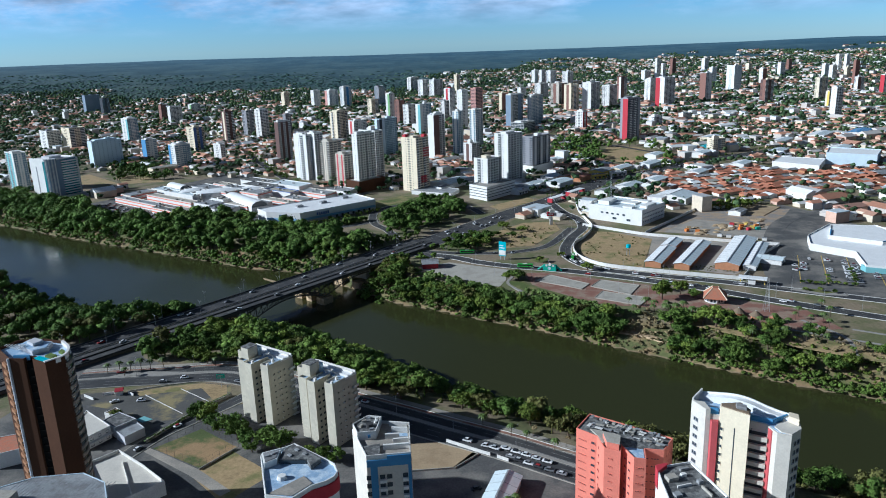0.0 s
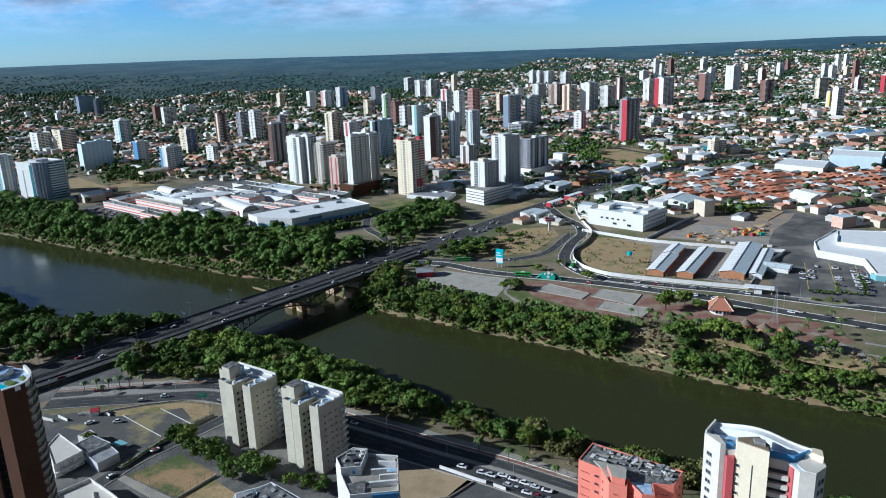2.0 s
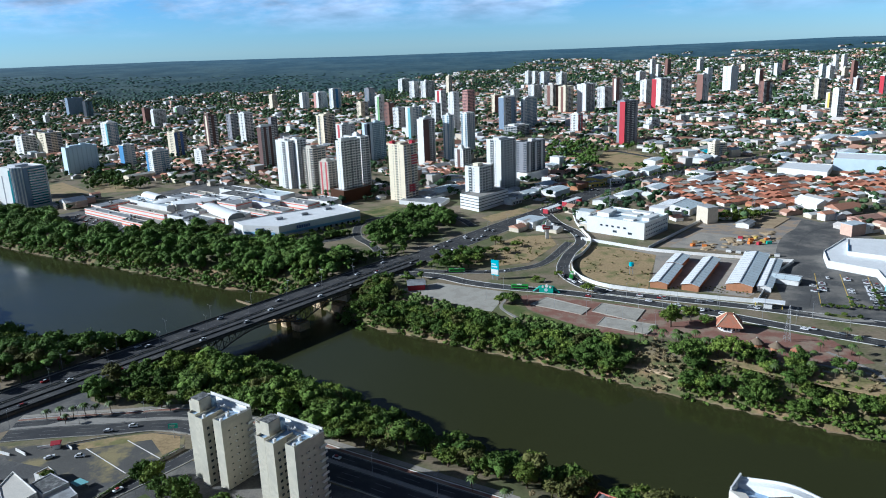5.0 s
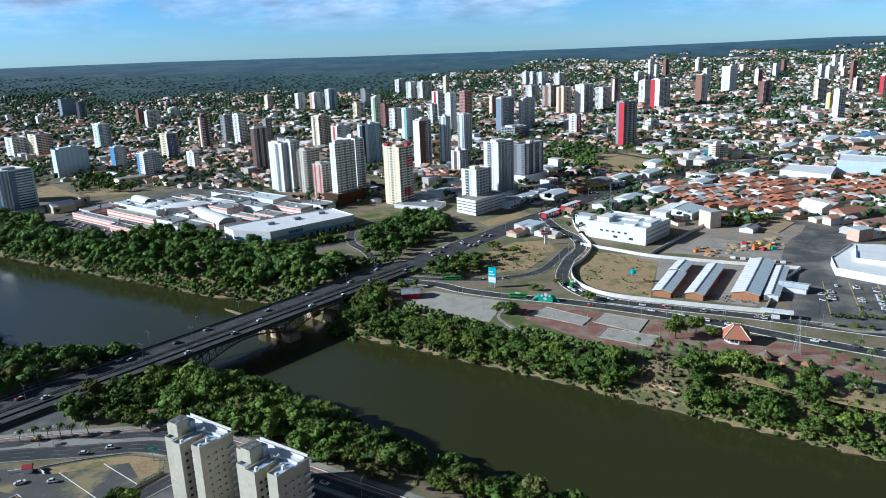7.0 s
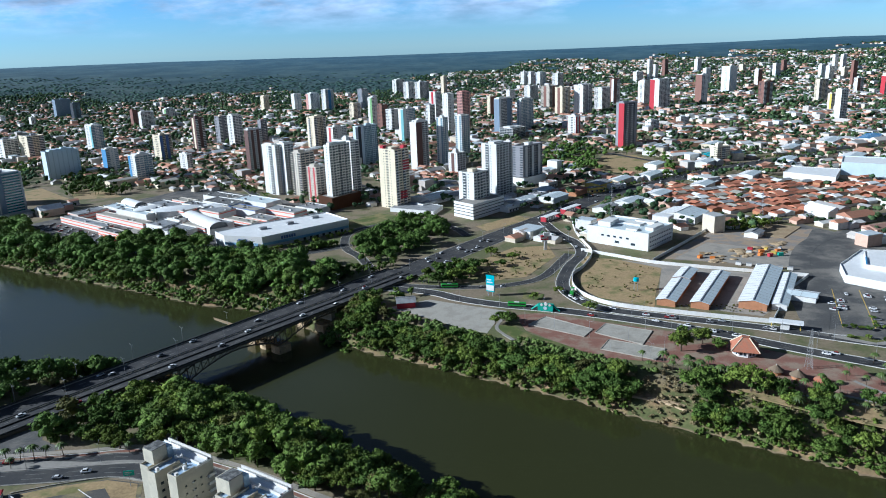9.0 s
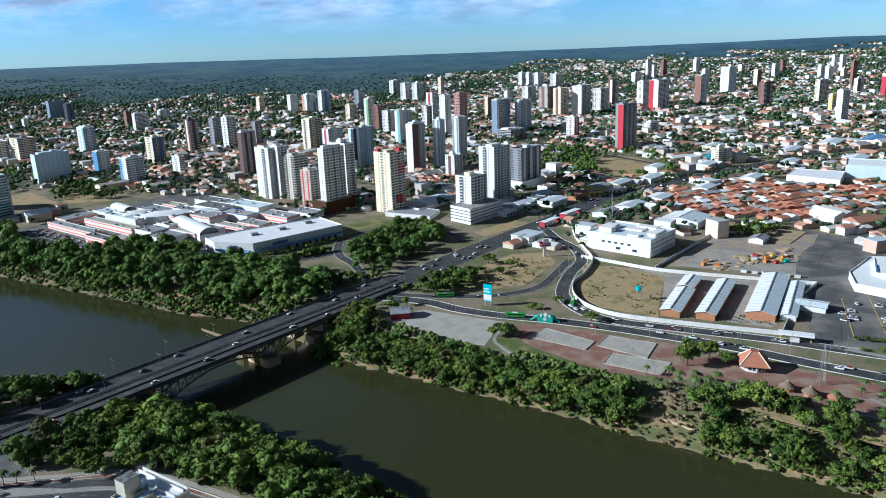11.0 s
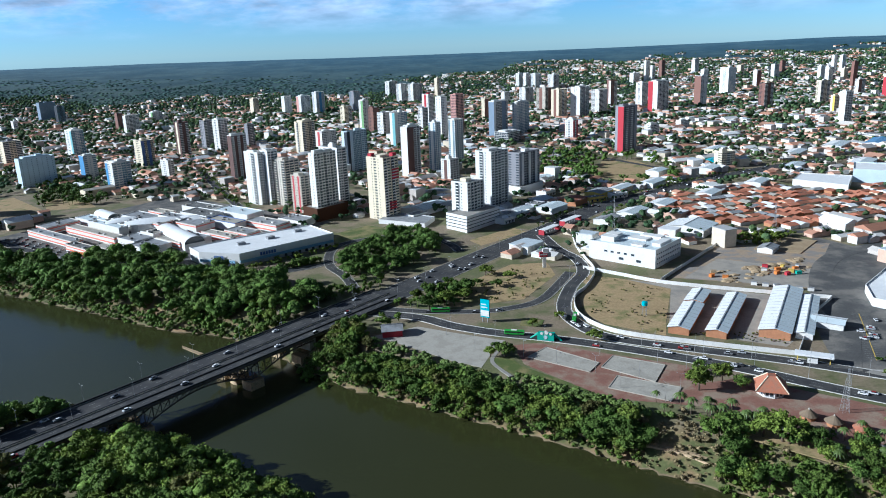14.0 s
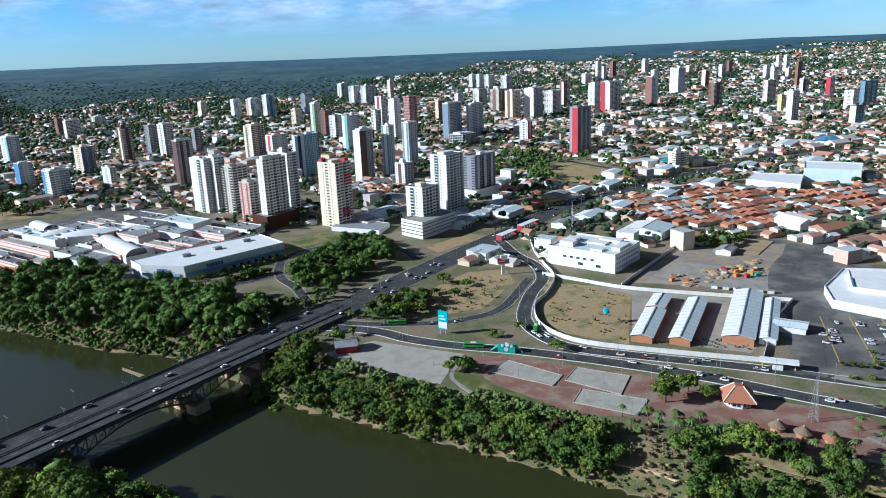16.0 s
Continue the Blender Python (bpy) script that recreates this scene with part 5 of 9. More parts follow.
twin_tower(-111.2, 312.0, 60)
twin_tower(-76.4, 293.4, 60)


def hotel():
    """White block with a curved ribbed corner, a teal glass strip and banded balconies."""
    H = 50.0
    th = thing("hotel_tower", Matrix.LocRotScale((-565, 873, -0.3), Euler((0, 0, radians(64))), (1.12, 1.2, 1)), "white hotel block with teal glass strip and banded balconies", "tower")
    keep(-576, 896, 34)
    part("body", Soup().box(0.6, 33, 6, 36, 0, H), M["white"], th)
    part("inner_wall", Soup().box(9.5, 33, 0.4, 6, 0, H), M["slate"], th)
    part("slot", Soup().box(0.45, 0.6, 24.0, 25.6, 7, H - 9), M["grey"], th, "dark vertical slot in the wall")
    part("glass_strip", Soup().box(-0.1, 0.6, 7.6, 11.8, 3, H - 1.5), M["tealglass"], th, "teal glass strip")
    for z in range(2, 16):
        part("glass_bar", Soup().box(-0.2, -0.1, 7.6, 11.8, 3.1 * z, 3.1 * z + 0.25), M["blueglass"], th)
    arc = [(6.5 + 7.0 * math.cos(radians(a)), 7.2 + 7.2 * math.sin(radians(a))) for a in range(180, 301, 10)]
    part("curved_corner", poly_soup(arc + [(10, 7.0)], 0, H + 1.5), M["lightgrey"], th, "grey curved corner with ribs")
    for a in range(184, 300, 13):
        x, y = 6.5 + 7.2 * math.cos(radians(a)), 7.2 + 7.4 * math.sin(radians(a))
        part("rib", Soup().tube((x, y, 2), (x, y, H + 1.5), 0.42, 0.42, 5), M["white" if a % 2 else "slate"], th)
    part("balcony_glass", Soup().box(14.5, 32.6, 0.1, 0.4, 2, H - 1), M["tealglass"], th, "teal glass behind the balconies")
    for k in range(1, 16):
        part("balcony", Soup().box(14.0, 33.2, -1.7, 0.1, 3.1 * k, 3.1 * k + 1.25), M["white"], th, "white balcony band")
    part("pier", Soup().box(32.4, 33.6, -1.7, 6, 0, H), M["white"], th)
    part("parapet", Soup().box(0.6, 1.0, 12, 36, H, H + 1.4).box(9.5, 33, 0.4, 0.8, H, H + 1.2).box(32.6, 33, 0.8, 36, H, H + 1.2), M["white"], th)
    part("roof_room", Soup().box(8, 22, 10, 24, H, H + 3.4), M["lightgrey"], th)
    part("podium", Soup().box(-5, 0.6, -5, 38, 0, 4.2).box(0.6, 38, -5, 0.1, 0, 4.2), M["white"], th)


hotel()


def brown_tower():
    H = 68.2
    body = [(-187.7, 244.9), (-176.8, 235.5), (-171.3, 235.3), (-170.5, 237.9), (-168, 237.4), (-167.8, 235.1), (-161, 231.9), (-157.4, 237.3), (-158, 241.8), (-160.6, 246.5), (-166, 251.5), (-175.2, 254), (-184.6, 252.3)]
    th = thing("apartment_tower", pose(0, 0, 0), "tall dark brown tower with curved balconies and a roof pool", "tower")
    keep(-171, 243, 20)
    part("body", poly_soup(body, -0.3, H), M["brown"], th)
    part("white_strip", Soup().tube((-177.2, 235.4, 0), (-177.2, 235.4, H + 1.0), 0.5, k=8), M["lightgrey"], th, "pale grey vertical strip")
    part("recess", poly_soup([(-171, 236), (-170.4, 237.8), (-168.2, 237.4), (-168, 235.7)], 0, H - 0.6), M["recess_shade"], th)
    for k in range(22):
        part("recess_slab", poly_soup([(-170.9, 235.7), (-170.6, 236.9), (-168.2, 236.4), (-168.1, 235.3)], 3.05 * k + 1.0, 3.05 * k + 1.35), M["recess_shade"], th)
    part("roof_terrace", poly_soup(shrink(body, 0.5), H, H + 0.06), M["bluefloor"], th, "pale blue tiled roof terrace")
    part("parapet", parapet(Soup(), body, H, H + 1.1), M["brown"], th)
    edge_ = curve([(-161.2, 232), (-157.6, 237.3), (-158.1, 241.8), (-160.7, 246.5), (-166, 251.5)], 1.2)
    part("curved_rim", Soup().ribbon(edge_, sides(edge_, 0.9), H - 0.4, H + 1.5), M["whitewash"], th, "white curved roof rim")
    part("pool", poly_soup([(-167.6, 235.9), (-161.2, 233), (-160.2, 234.7), (-166.8, 237.7)], H + 0.06, H + 1.2), M["aqua"], th, "turquoise roof pool")
    part("planter", poly_soup([(-165.4, 238.7), (-161.9, 237.3), (-161.3, 239.3), (-164.7, 241.1)], H + 0.06, H + 0.9), M["shrub"], th, "green roof planting")
    part("planter", poly_soup([(-162.5, 242.3), (-160.2, 241.1), (-160.6, 243.2), (-162.5, 244.5)], H + 0.06, H + 0.9), M["shrub"], th, "green roof planting")
    part("penthouse", poly_soup([(-180.4, 246.3), (-171.1, 240.3), (-167.5, 243.8), (-169.1, 249.5), (-179.4, 251.7)], H, H + 1.7), M["lightgrey"], th)
    part("penthouse_roof", poly_soup([(-180, 246.3), (-171.1, 240.8), (-168, 243.9), (-169.5, 249.1), (-179, 251.2)], H + 1.7, H + 1.85), M["bluefloor"], th)
    part("lift_house", poly_soup([(-177.3, 247.1), (-173.2, 244.4), (-171.6, 248.1), (-176.3, 250.3)], H + 1.85, H + 3.0), M["lightgrey"], th)
    for i in range(7):
        part("pergola_beam", Soup().box(-184.2 + i * 1.2, -184.0 + i * 1.2, 240.3 + (6 - i) * 0.6, 245.4, H + 2.2, H + 2.45), M["whitewash"], th)
    part("blue_wall", poly_soup([(-175.9, 236.6), (-169.7, 236.5), (-169.9, 237.2), (-175.7, 237.2)], H, H + 1.8), M["blue"], th, "blue roof screen")
    edge = curve([(-157.8, 237.8), (-158.2, 241.8), (-160.8, 246.7), (-166, 251.7)], 1.2)
    part("window_band", Soup().ribbon(edge, sides(edge, -0.25), 0, H - 0.5), M["glass"], th, "dark curved window band")
    for k in range(22):
        z = 3.05 * k + 0.9
        part("balcony", Soup().ribbon(edge, sides(edge, -0.6), z, z + 1.4), M["taupe"], th, "pale curved balcony")
    for k in range(22):
        z = 3.05 * k + 1.2
        part("side_balcony", poly_soup([(-177.9, 235.8), (-178.4, 235.2), (-181.9, 238.2), (-181.5, 238.9)], z, z + 1.4), M["ochre"], th, "balcony front in ochre, the brown's sunlit tone")


brown_tower()


def cream_tower():
    H = 58.5
    body = [(59.4, 228.1), (62.2, 222.4), (66.1, 221.5), (73.6, 218.3), (78.5, 216), (80, 210.8), (83.6, 209.2), (87.5, 213), (88.7, 218.7), (63.9, 234.8)]
    th = thing("apartment_tower", pose(0, 0, 0), "cream tower with red strips, shaded balconies and a wavy white parapet", "tower")
    keep(74, 222, 19)
    part("body", poly_soup(body, -0.3, H - 2), M["bone"], th)
    part("white_flank", poly_soup([(59.1, 228.1), (62, 222), (63.4, 221.8), (62.8, 226.8)], 0, H), M["bone"], th)
    part("lift_shaft", poly_soup([(66.3, 222.1), (65.9, 220.1), (72.9, 214.3), (74.3, 218), (72.8, 222.8)], 0, H + 1.8), M["cream"], th)
    part("shaft_line", poly_soup([(69.5, 217.2), (69.4, 217.1), (69.6, 216.9), (69.7, 217)], 0, H - 4), M["dark"], th)
    part("shaft_roof", poly_soup([(66.6, 221.9), (66.3, 220.2), (72.8, 214.9), (74, 218.1), (72.6, 222.4)], H + 1.8, H + 2.1), M["thatch"], th, "weathered brown shaft roof")
    part("shaft_hatch", poly_soup([(70.4, 220.2), (70.1, 218.1), (72.6, 216.8), (73.2, 218.8)], H + 2.1, H + 3.1), M["roof_grey"], th)
    # this wall's dark colour stands in for shade behind the balconies
    part("recess_wall", poly_soup([(73.8, 218.3), (78.8, 216), (78.6, 215.3), (73.6, 217.6)], 0, H - 5), M["parapetdark"], th, "recessed wall, darkened in colour for its shade")
    part("red_strip", poly_soup([(63.4, 221.6), (63.6, 220.3), (65.4, 219.7), (65.9, 221.5)], 0, H - 3.5), M["rose"], th, "dull red vertical strip")
    part("red_strip", poly_soup([(78.7, 215.6), (79.1, 213), (80, 212.7), (80.4, 215.4)], 0, H - 2.5), M["rose"], th, "dull red vertical strip")
    part("pale_flank", poly_soup([(80.3, 214.1), (81.2, 210.9), (83.8, 209.6), (87.7, 212.9), (89, 218.7), (86.3, 220.3)], 0, H - 1.6), M["bone"], th)
    part("flank_cap", poly_soup([(85.3, 216.9), (87.5, 214.5), (88.5, 218.1), (86.3, 219.5)], H - 1.6, H + 0.4), M["cream"], th)
    part("roof_terrace", poly_soup(shrink(body, 0.5), H - 2, H - 1.9), M["bluefloor"], th, "blue roof terrace")
    # added deep blue strips take the place of shadow on the terrace
    part("blue_screen", poly_soup([(74.2, 218.9), (80.3, 215.9), (85.9, 219.3), (85.7, 219.7), (80.3, 216.3), (74.3, 219.4)], H - 1.9, H - 0.3), M["blue"], th, "deep blue strip painted for the terrace's shadow")
    part("blue_screen", poly_soup([(63.6, 222.9), (65.9, 222.1), (66, 222.6), (63.7, 223.4)], H - 1.9, H), M["blue"], th, "deep blue strip painted for the terrace's shadow")
    back = curve([(88.9, 218.7), (81.5, 223.8), (73.9, 228.8), (63.9, 235)], 1.5)
    inner = sides(back, 3.0)
    k = len(back)
    crest = [H + 0.6 + 1.0 * math.cos(i / k * 6.6 + 2.6) for i in range(k)]
    part("wavy_parapet", Soup().ribbon(back, sides(back, 0.4), H - 2, crest), M["whitemetal"], th, "wavy white parapet")
    part("sloping_sheet", Soup().ribbon(sides(back, 0.4), inner, H - 1.9, [c - 0.5 for c in crest]), M["whitemetal"], th, "pale sloping roof sheets")
    part("parapet", Soup().ribbon([Vector((63.9, 235)), Vector((59.3, 228.2))], [Vector((64.2, 234.5)), Vector((59.7, 228))], H - 2, H + 0.8), M["whitewash"], th)
    for z in storeys(H - 3, 3.0, 1.4):
        a = [(74.3, 218.3), (78.9, 216), (78.5, 214), (73.7, 216.4)]
        part("balcony", poly_soup(a, z - 1.1, z + 0.3), M["beige"], th)
        put("window", WIN.setdefault((3.4, 1.4), window_mesh(3.4, 1.4, "window", "dark")), th, pose(76.5, 217.2, z + 0.25, 0, 0, -20))
    zs = storeys(H - 3, 3.0, 1.4)
    windows(th, (59.1, 228.1), (62, 222), (0.3, 0.45), zs, 0.8, 1.0, "grey")
    windows(th, (65.9, 220.1), (72.9, 214.3), (0.07,), zs, 1.0, 1.0, "cream")
    windows(th, (83.8, 209.6), (87.7, 212.9), (0.35, 0.75), zs, 1.3, 1.3, "grey")
    windows(th, (81.2, 210.9), (83.8, 209.6), (0.6,), zs, 1.1, 1.3, "grey")


cream_tower()


def red_tower():
    H = 35.0
    body = [(24.7, 250.4), (31.5, 244.8), (33, 237), (38.2, 234.6), (39.2, 238.3), (42.1, 230.8), (46, 230.1), (46.7, 236.7), (52.9, 235.7), (57.8, 243.9), (30.7, 261.3)]
    th = thing("apartment_tower", pose(0, 0, 0), "salmon red apartment block with small windows and rubble-strewn roof", "tower")
    keep(42, 246, 21)
    part("body", poly_soup(body, -0.3, H), M["salmon"], th)
    part("roof", poly_soup(shrink(body, 0.35), H, H + 0.1), M["darkroof"], th, "dark stained flat roof")
    part("parapet", parapet(Soup(), body, H, H + 0.5), M["salmon"], th)
    r = random.Random(4)
    for i in range(64):
        u, v = r.uniform(0, 1), r.uniform(0, 1)
        x, y = 31.5 + 25 * u - 3.5 * v, 259 - 15.5 * u - 7 * v
        part("roof_sheet", Soup().rbox(x, y, H + 0.12 + 0.02 * i, r.uniform(1.2, 3.6), r.uniform(0.6, 1.4), 0.06, -32 + r.choice((0, 0, 90, 12))), M[r.choice(("darkroof", "greymetal", "greymetal", "roof_grey", "concrete", "roof_grey", "whitewash"))], th)
    for i in range(22):
        x = r.uniform(33, 54)
        part("roof_box", Soup().rbox(x, 254.5 - (x - 33) * 0.6 + r.uniform(-3.5, 3.5), H + 0.1, r.uniform(0.5, 1.4), r.uniform(0.5, 1.2), r.uniform(0.5, 1.5), r.uniform(0, 90)), M[r.choice(("concrete", "whitewash", "greymetal"))], th)
    zs = storeys(H, 3.0, 1.6)
    slits = (0.16, 0.26, 0.36, 0.46)
    windows(th, (24.7, 250.4), (31.5, 244.8), slits, zs, 0.5, 0.3, "salmon")
    windows(th, (24.7, 250.4), (31.5, 244.8), (0.82,), zs, 1.5, 0.9, "salmon")
    windows(th, (31.5, 244.8), (33, 237), (0.25,), zs, 0.9, 0.8, "salmon")
    windows(th, (33, 237), (38.2, 234.6), (0.3, 0.45), zs, 0.4, 0.3, "salmon")
    windows(th, (39.2, 238.3), (42.1, 230.8), (0.3, 0.65), zs, 1.0, 0.8, "salmon")
    windows(th, (42.1, 230.8), (46, 230.1), (0.25, 0.45, 0.65), zs, 0.4, 0.3, "salmon")
    windows(th, (46.7, 236.7), (52.9, 235.7), (0.15, 0.4, 0.55, 0.7), zs, 0.6, 0.4, "salmon")
    windows(th, (52.9, 235.7), (57.8, 243.9), (0.3, 0.6), zs, 0.7, 0.5, "salmon")
    part("terrace_floor", poly_soup([(29.6, 249.7), (31.7, 245), (32.8, 239.8), (35.2, 240.8), (33.5, 248.3)], H + 0.1, H + 0.7), M["concrete"], th)
    part("stair_block", poly_soup([(33.4, 244.3), (33.9, 237.5), (37.8, 235.7), (38.9, 241)], H + 0.1, H + 2.6), M["salmon"], th)
    part("stair_roof", poly_soup([(33.2, 244.5), (33.8, 237.3), (38, 235.5), (39.1, 241.2)], H + 2.6, H + 2.8), M["concrete"], th)
    part("balcony_floor", poly_soup([(39.7, 238.3), (42.3, 231.6), (45.6, 231), (46.1, 236.8)], H + 0.1, H + 0.16), M["bluefloor"], th)


red_tower()


def blue_tower():
    H = 45.0
    body = [(-53.2, 229.3), (-45.3, 212.5), (-31.3, 215.1), (-34.1, 234.4), (-48.7, 235.8)]
    th = thing("apartment_tower", pose(0, 0, 0), "white tower with blue panels, small balconies and a cluttered roof", "tower")
    keep(-42, 224, 16)
    part("body", poly_soup(body, -0.3, H), M["bone"], th)
    part("roof", poly_soup(shrink(body, 0.4), H, H + 0.1), M["dust"], th)
    part("parapet", parapet(Soup(), body, H, H + 1.1), M["whitewash"], th)
    stair = [(-52.9, 229.3), (-50.2, 223.4), (-44.1, 224.5), (-43.8, 234.6), (-48.7, 235.3)]
    part("stair_block", poly_soup(stair, H, H + 2.6), M["whitewash"], th)
    part("stair_roof", poly_soup(shrink(stair, 0.4), H + 2.6, H + 2.75), M["darkroof"], th, "dark stained stair roof")
    part("stair_parapet", parapet(Soup(), stair, H + 2.6, H + 3.2, 0.25), M["whitewash"], th)
    part("water_tank", Soup().tube((-46.9, 228.4, H + 2.75), (-46.9, 228.4, H + 3.8), 1.3, 1.2, 12), M["parapetdark"], th)
    for i, (x, y, a) in enumerate(((-49.3, 231.3, 20), (-45.1, 231.1, 50), (-45.7, 225.9, 10), (-49.7, 228, 70), (-45.1, 233.3, 30), (-48.1, 233.5, 0))):
        part("roof_box", Soup().rbox(x, y, H + 2.75, 1.4, 0.8, 0.7, a), M[("concrete", "whitewash", "greymetal")[i % 3]], th)
    part("blue_window", Soup().rbox(-46.3, 223.9, H + 1.0, 0.9, 0.5, 1.0, 12), M["blue"], th)
    part("dark_terrace", poly_soup([(-47.6, 218.4), (-45, 213.5), (-41.2, 214.2), (-42.1, 220.5)], H + 0.1, H + 0.9), M["darkroof"], th, "dark grey roof panels")
    for p in ([(-41.2, 233.8), (-41, 233), (-34.8, 232.3), (-34.8, 233.1)], [(-39.7, 230.1), (-39.6, 229.3), (-34.1, 228.9), (-34.1, 229.6)], [(-41.2, 225.2), (-41.1, 224.5), (-36.3, 225.2), (-36.5, 226)], [(-40.7, 218.4), (-40.5, 217.6), (-32.3, 219.1), (-32.5, 219.9)], [(-38.1, 222.3), (-37.9, 221.6), (-32.9, 222.5), (-33.1, 223.2)]):
        part("terrace_wall", poly_soup(p, H, H + 1.9), M["whitewash"], th)
    part("terrace_floor", poly_soup([(-41.1, 229), (-40.5, 225.9), (-33.7, 226.6), (-34.1, 228.6)], H + 0.1, H + 0.16), M["bluefloor"], th)
    a, b = Vector((-45.3, 212.5)), Vector((-31.3, 215.1))
    out = Vector((b.y - a.y, a.x - b.x)).normalized()
    for u0, u1 in ((0.08, 0.24), (0.93, 1.0)):
        p, q = a.lerp(b, u0), a.lerp(b, u1)
        part("blue_panel", poly_soup([tuple(p), tuple(q), tuple(q + out * 0.25), tuple(p + out * 0.25)], 0, H - 1.5), M["blue"], th, "blue vertical panel")
    for u0, u1, z1 in ((0.0, 0.46, -0.6), (0.46, 1.0, 0.6)):
        p, q = a.lerp(b, u0), a.lerp(b, u1)
        part("blue_band", poly_soup([tuple(p), tuple(q), tuple(q + out * 0.4), tuple(p + out * 0.4)], H - 3, H + z1), M["blue"], th, "blue band below the roof")
    for z in storeys(H - 4, 3.0, 1.2):
        for u0, u1 in ((0.28, 0.44), (0.8, 0.92)):
            p, q = a.lerp(b, u0), a.lerp(b, u1)
            part("balcony", poly_soup([tuple(p), tuple(q), tuple(q + out * 1.2), tuple(p + out * 1.2)], z - 0.9, z + 0.1), M["white"], th)
    zs = storeys(H - 4, 3.0, 1.5)
    windows(th, a, b, (0.04, 0.34, 0.5, 0.86), zs, 1.5, 1.2, "dark")
    windows(th, (-31.3, 215.1), (-34.1, 234.4), (0.2, 0.5, 0.75), zs, 1.2, 1.2, "grey")


blue_tower()


def low_block(name, pts, h, wall, roof, label, band=None, category="building", rim=0.9, base=-0.3):
    th = thing(name, pose(0, 0, 0), label, category)
    part("wall", poly_soup(pts, base, h), M[wall], th)
    part("roof", poly_soup(shrink(pts, 0.3), h, h + 0.08), M[roof], th)
    part("parapet", parapet(Soup(), pts, h, h + rim), M[band or wall], th)
    cx, cy = sum(p[0] for p in pts) / len(pts), sum(p[1] for p in pts) / len(pts)
    keep(cx, cy, max(math.hypot(p[0] - cx, p[1] - cy) for p in pts) * 0.85)
    return th


rim_ = [(-75.9, 202), (-68, 182.2), (-60, 181), (-55.9, 187.2), (-52.6, 189.4), (-50.6, 191.8), (-50.1, 194.6), (-51.9, 198.6), (-55.7, 201.6), (-67.3, 209.9), (-70, 207.5), (-75.9, 204.2)]
th = low_block("office_building", rim_, 51, "white", "bluefloor", "white building with a curved red band and a grey roof terrace", rim=0.9)
band_ = curve([(-60, 180.7), (-55.8, 186.8), (-52.3, 189), (-50.2, 191.6), (-49.7, 194.6), (-51.4, 198.6)], 0.8)
part("red_band", Soup().ribbon(band_, sides(band_, 0.5), 46.5, 50.4), M["red"], th, "red band round the curved corner")
part("raised_roof", poly_soup([(-69.4, 204.2), (-69.2, 199.2), (-60.6, 199.6), (-58.6, 196.2), (-56.4, 200.2), (-67.2, 208.2)], 51.1, 52.6), M["darkroof"], th, "stained dark grey raised roof")
part("glazed_front", poly_soup([(-69.1, 199.2), (-69.1, 199), (-61, 199.3), (-61, 199.5)], 51.2, 52.3), M["glass"], th, "dark glazed terrace front")
part("terrace_strip", poly_soup([(-67.8, 183.6), (-60.6, 183), (-56.4, 189.2), (-59.8, 192.6)], 51.1, 51.35), M["dust"], th, "dusty brown roof strip")
part("stair_block", poly_soup([(-75.2, 201.8), (-72.6, 196), (-69.6, 198.8), (-69.8, 203.6)], 51.1, 53.2), M["white"], th)
part("stair_roof", poly_soup([(-74.8, 201.7), (-72.5, 196.6), (-70, 199), (-70.2, 203.2)], 53.2, 53.35), M["roof_grey"], th)
for x, y, a_ in ((-73, 199.6, 20), (-71.4, 201.2, 50), (-65, 204.6, -35), (-62, 202.4, -35), (-66.4, 201.4, -35)):
    part("roof_box", Soup().rbox(x, y, 52.6 if x > -70 else 53.35, 1.5, 0.9, 0.35, a_), M["greymetal"], th)
part("roof_arch", Soup().tube((-66, 191.5, 51), (-66, 191.5, 52.2), 1.6, 1.2, 12), M["white"], th, "rounded white roof vent")
windows(th, (-75.9, 202), (-68, 182.2), (0.3, 0.7), storeys(46, 3.0, 1.4), 1.2, 1.2)
windows(th, (-60, 181), (-55.9, 187.2), (0.3, 0.7), storeys(44, 3.0, 1.4), 1.2, 1.2)
th = low_block("office_building", [(-167.8, 207.6), (-168.8, 192.6), (-126.4, 187.8), (-127.4, 201.6), (-133.5, 211.5), (-143.8, 216.6), (-159.4, 213.7)], 35.5, "paleblue", "greymetal", "pale building with a curved grey sheet roof", rim=0.3)
for i in range(26):
    part("roof_seam", Soup().rbox(-163.6 + i * 1.3, 204.5, 35.56, 0.1, 15, 0.1, -8), M["greymetal"], th)
part("roof_box", Soup().box(-163.6, -157.6, 195.8, 202.3, 35.5, 38.2), M["concrete"], th)
th = low_block("office_building", [(44.7, 200.4), (44.8, 209), (55.7, 212.3), (61.8, 194.2), (51.8, 186.1), (45, 191)], 45, "white", "darkroof", "white block with a dark cluttered roof and red corner", rim=0.8)
part("red_corner", poly_soup([(44.5, 205.6), (44.5, 209.3), (48.1, 210.6), (48.3, 209.9)], 40, 46.2), M["red"], th, "red painted corner")
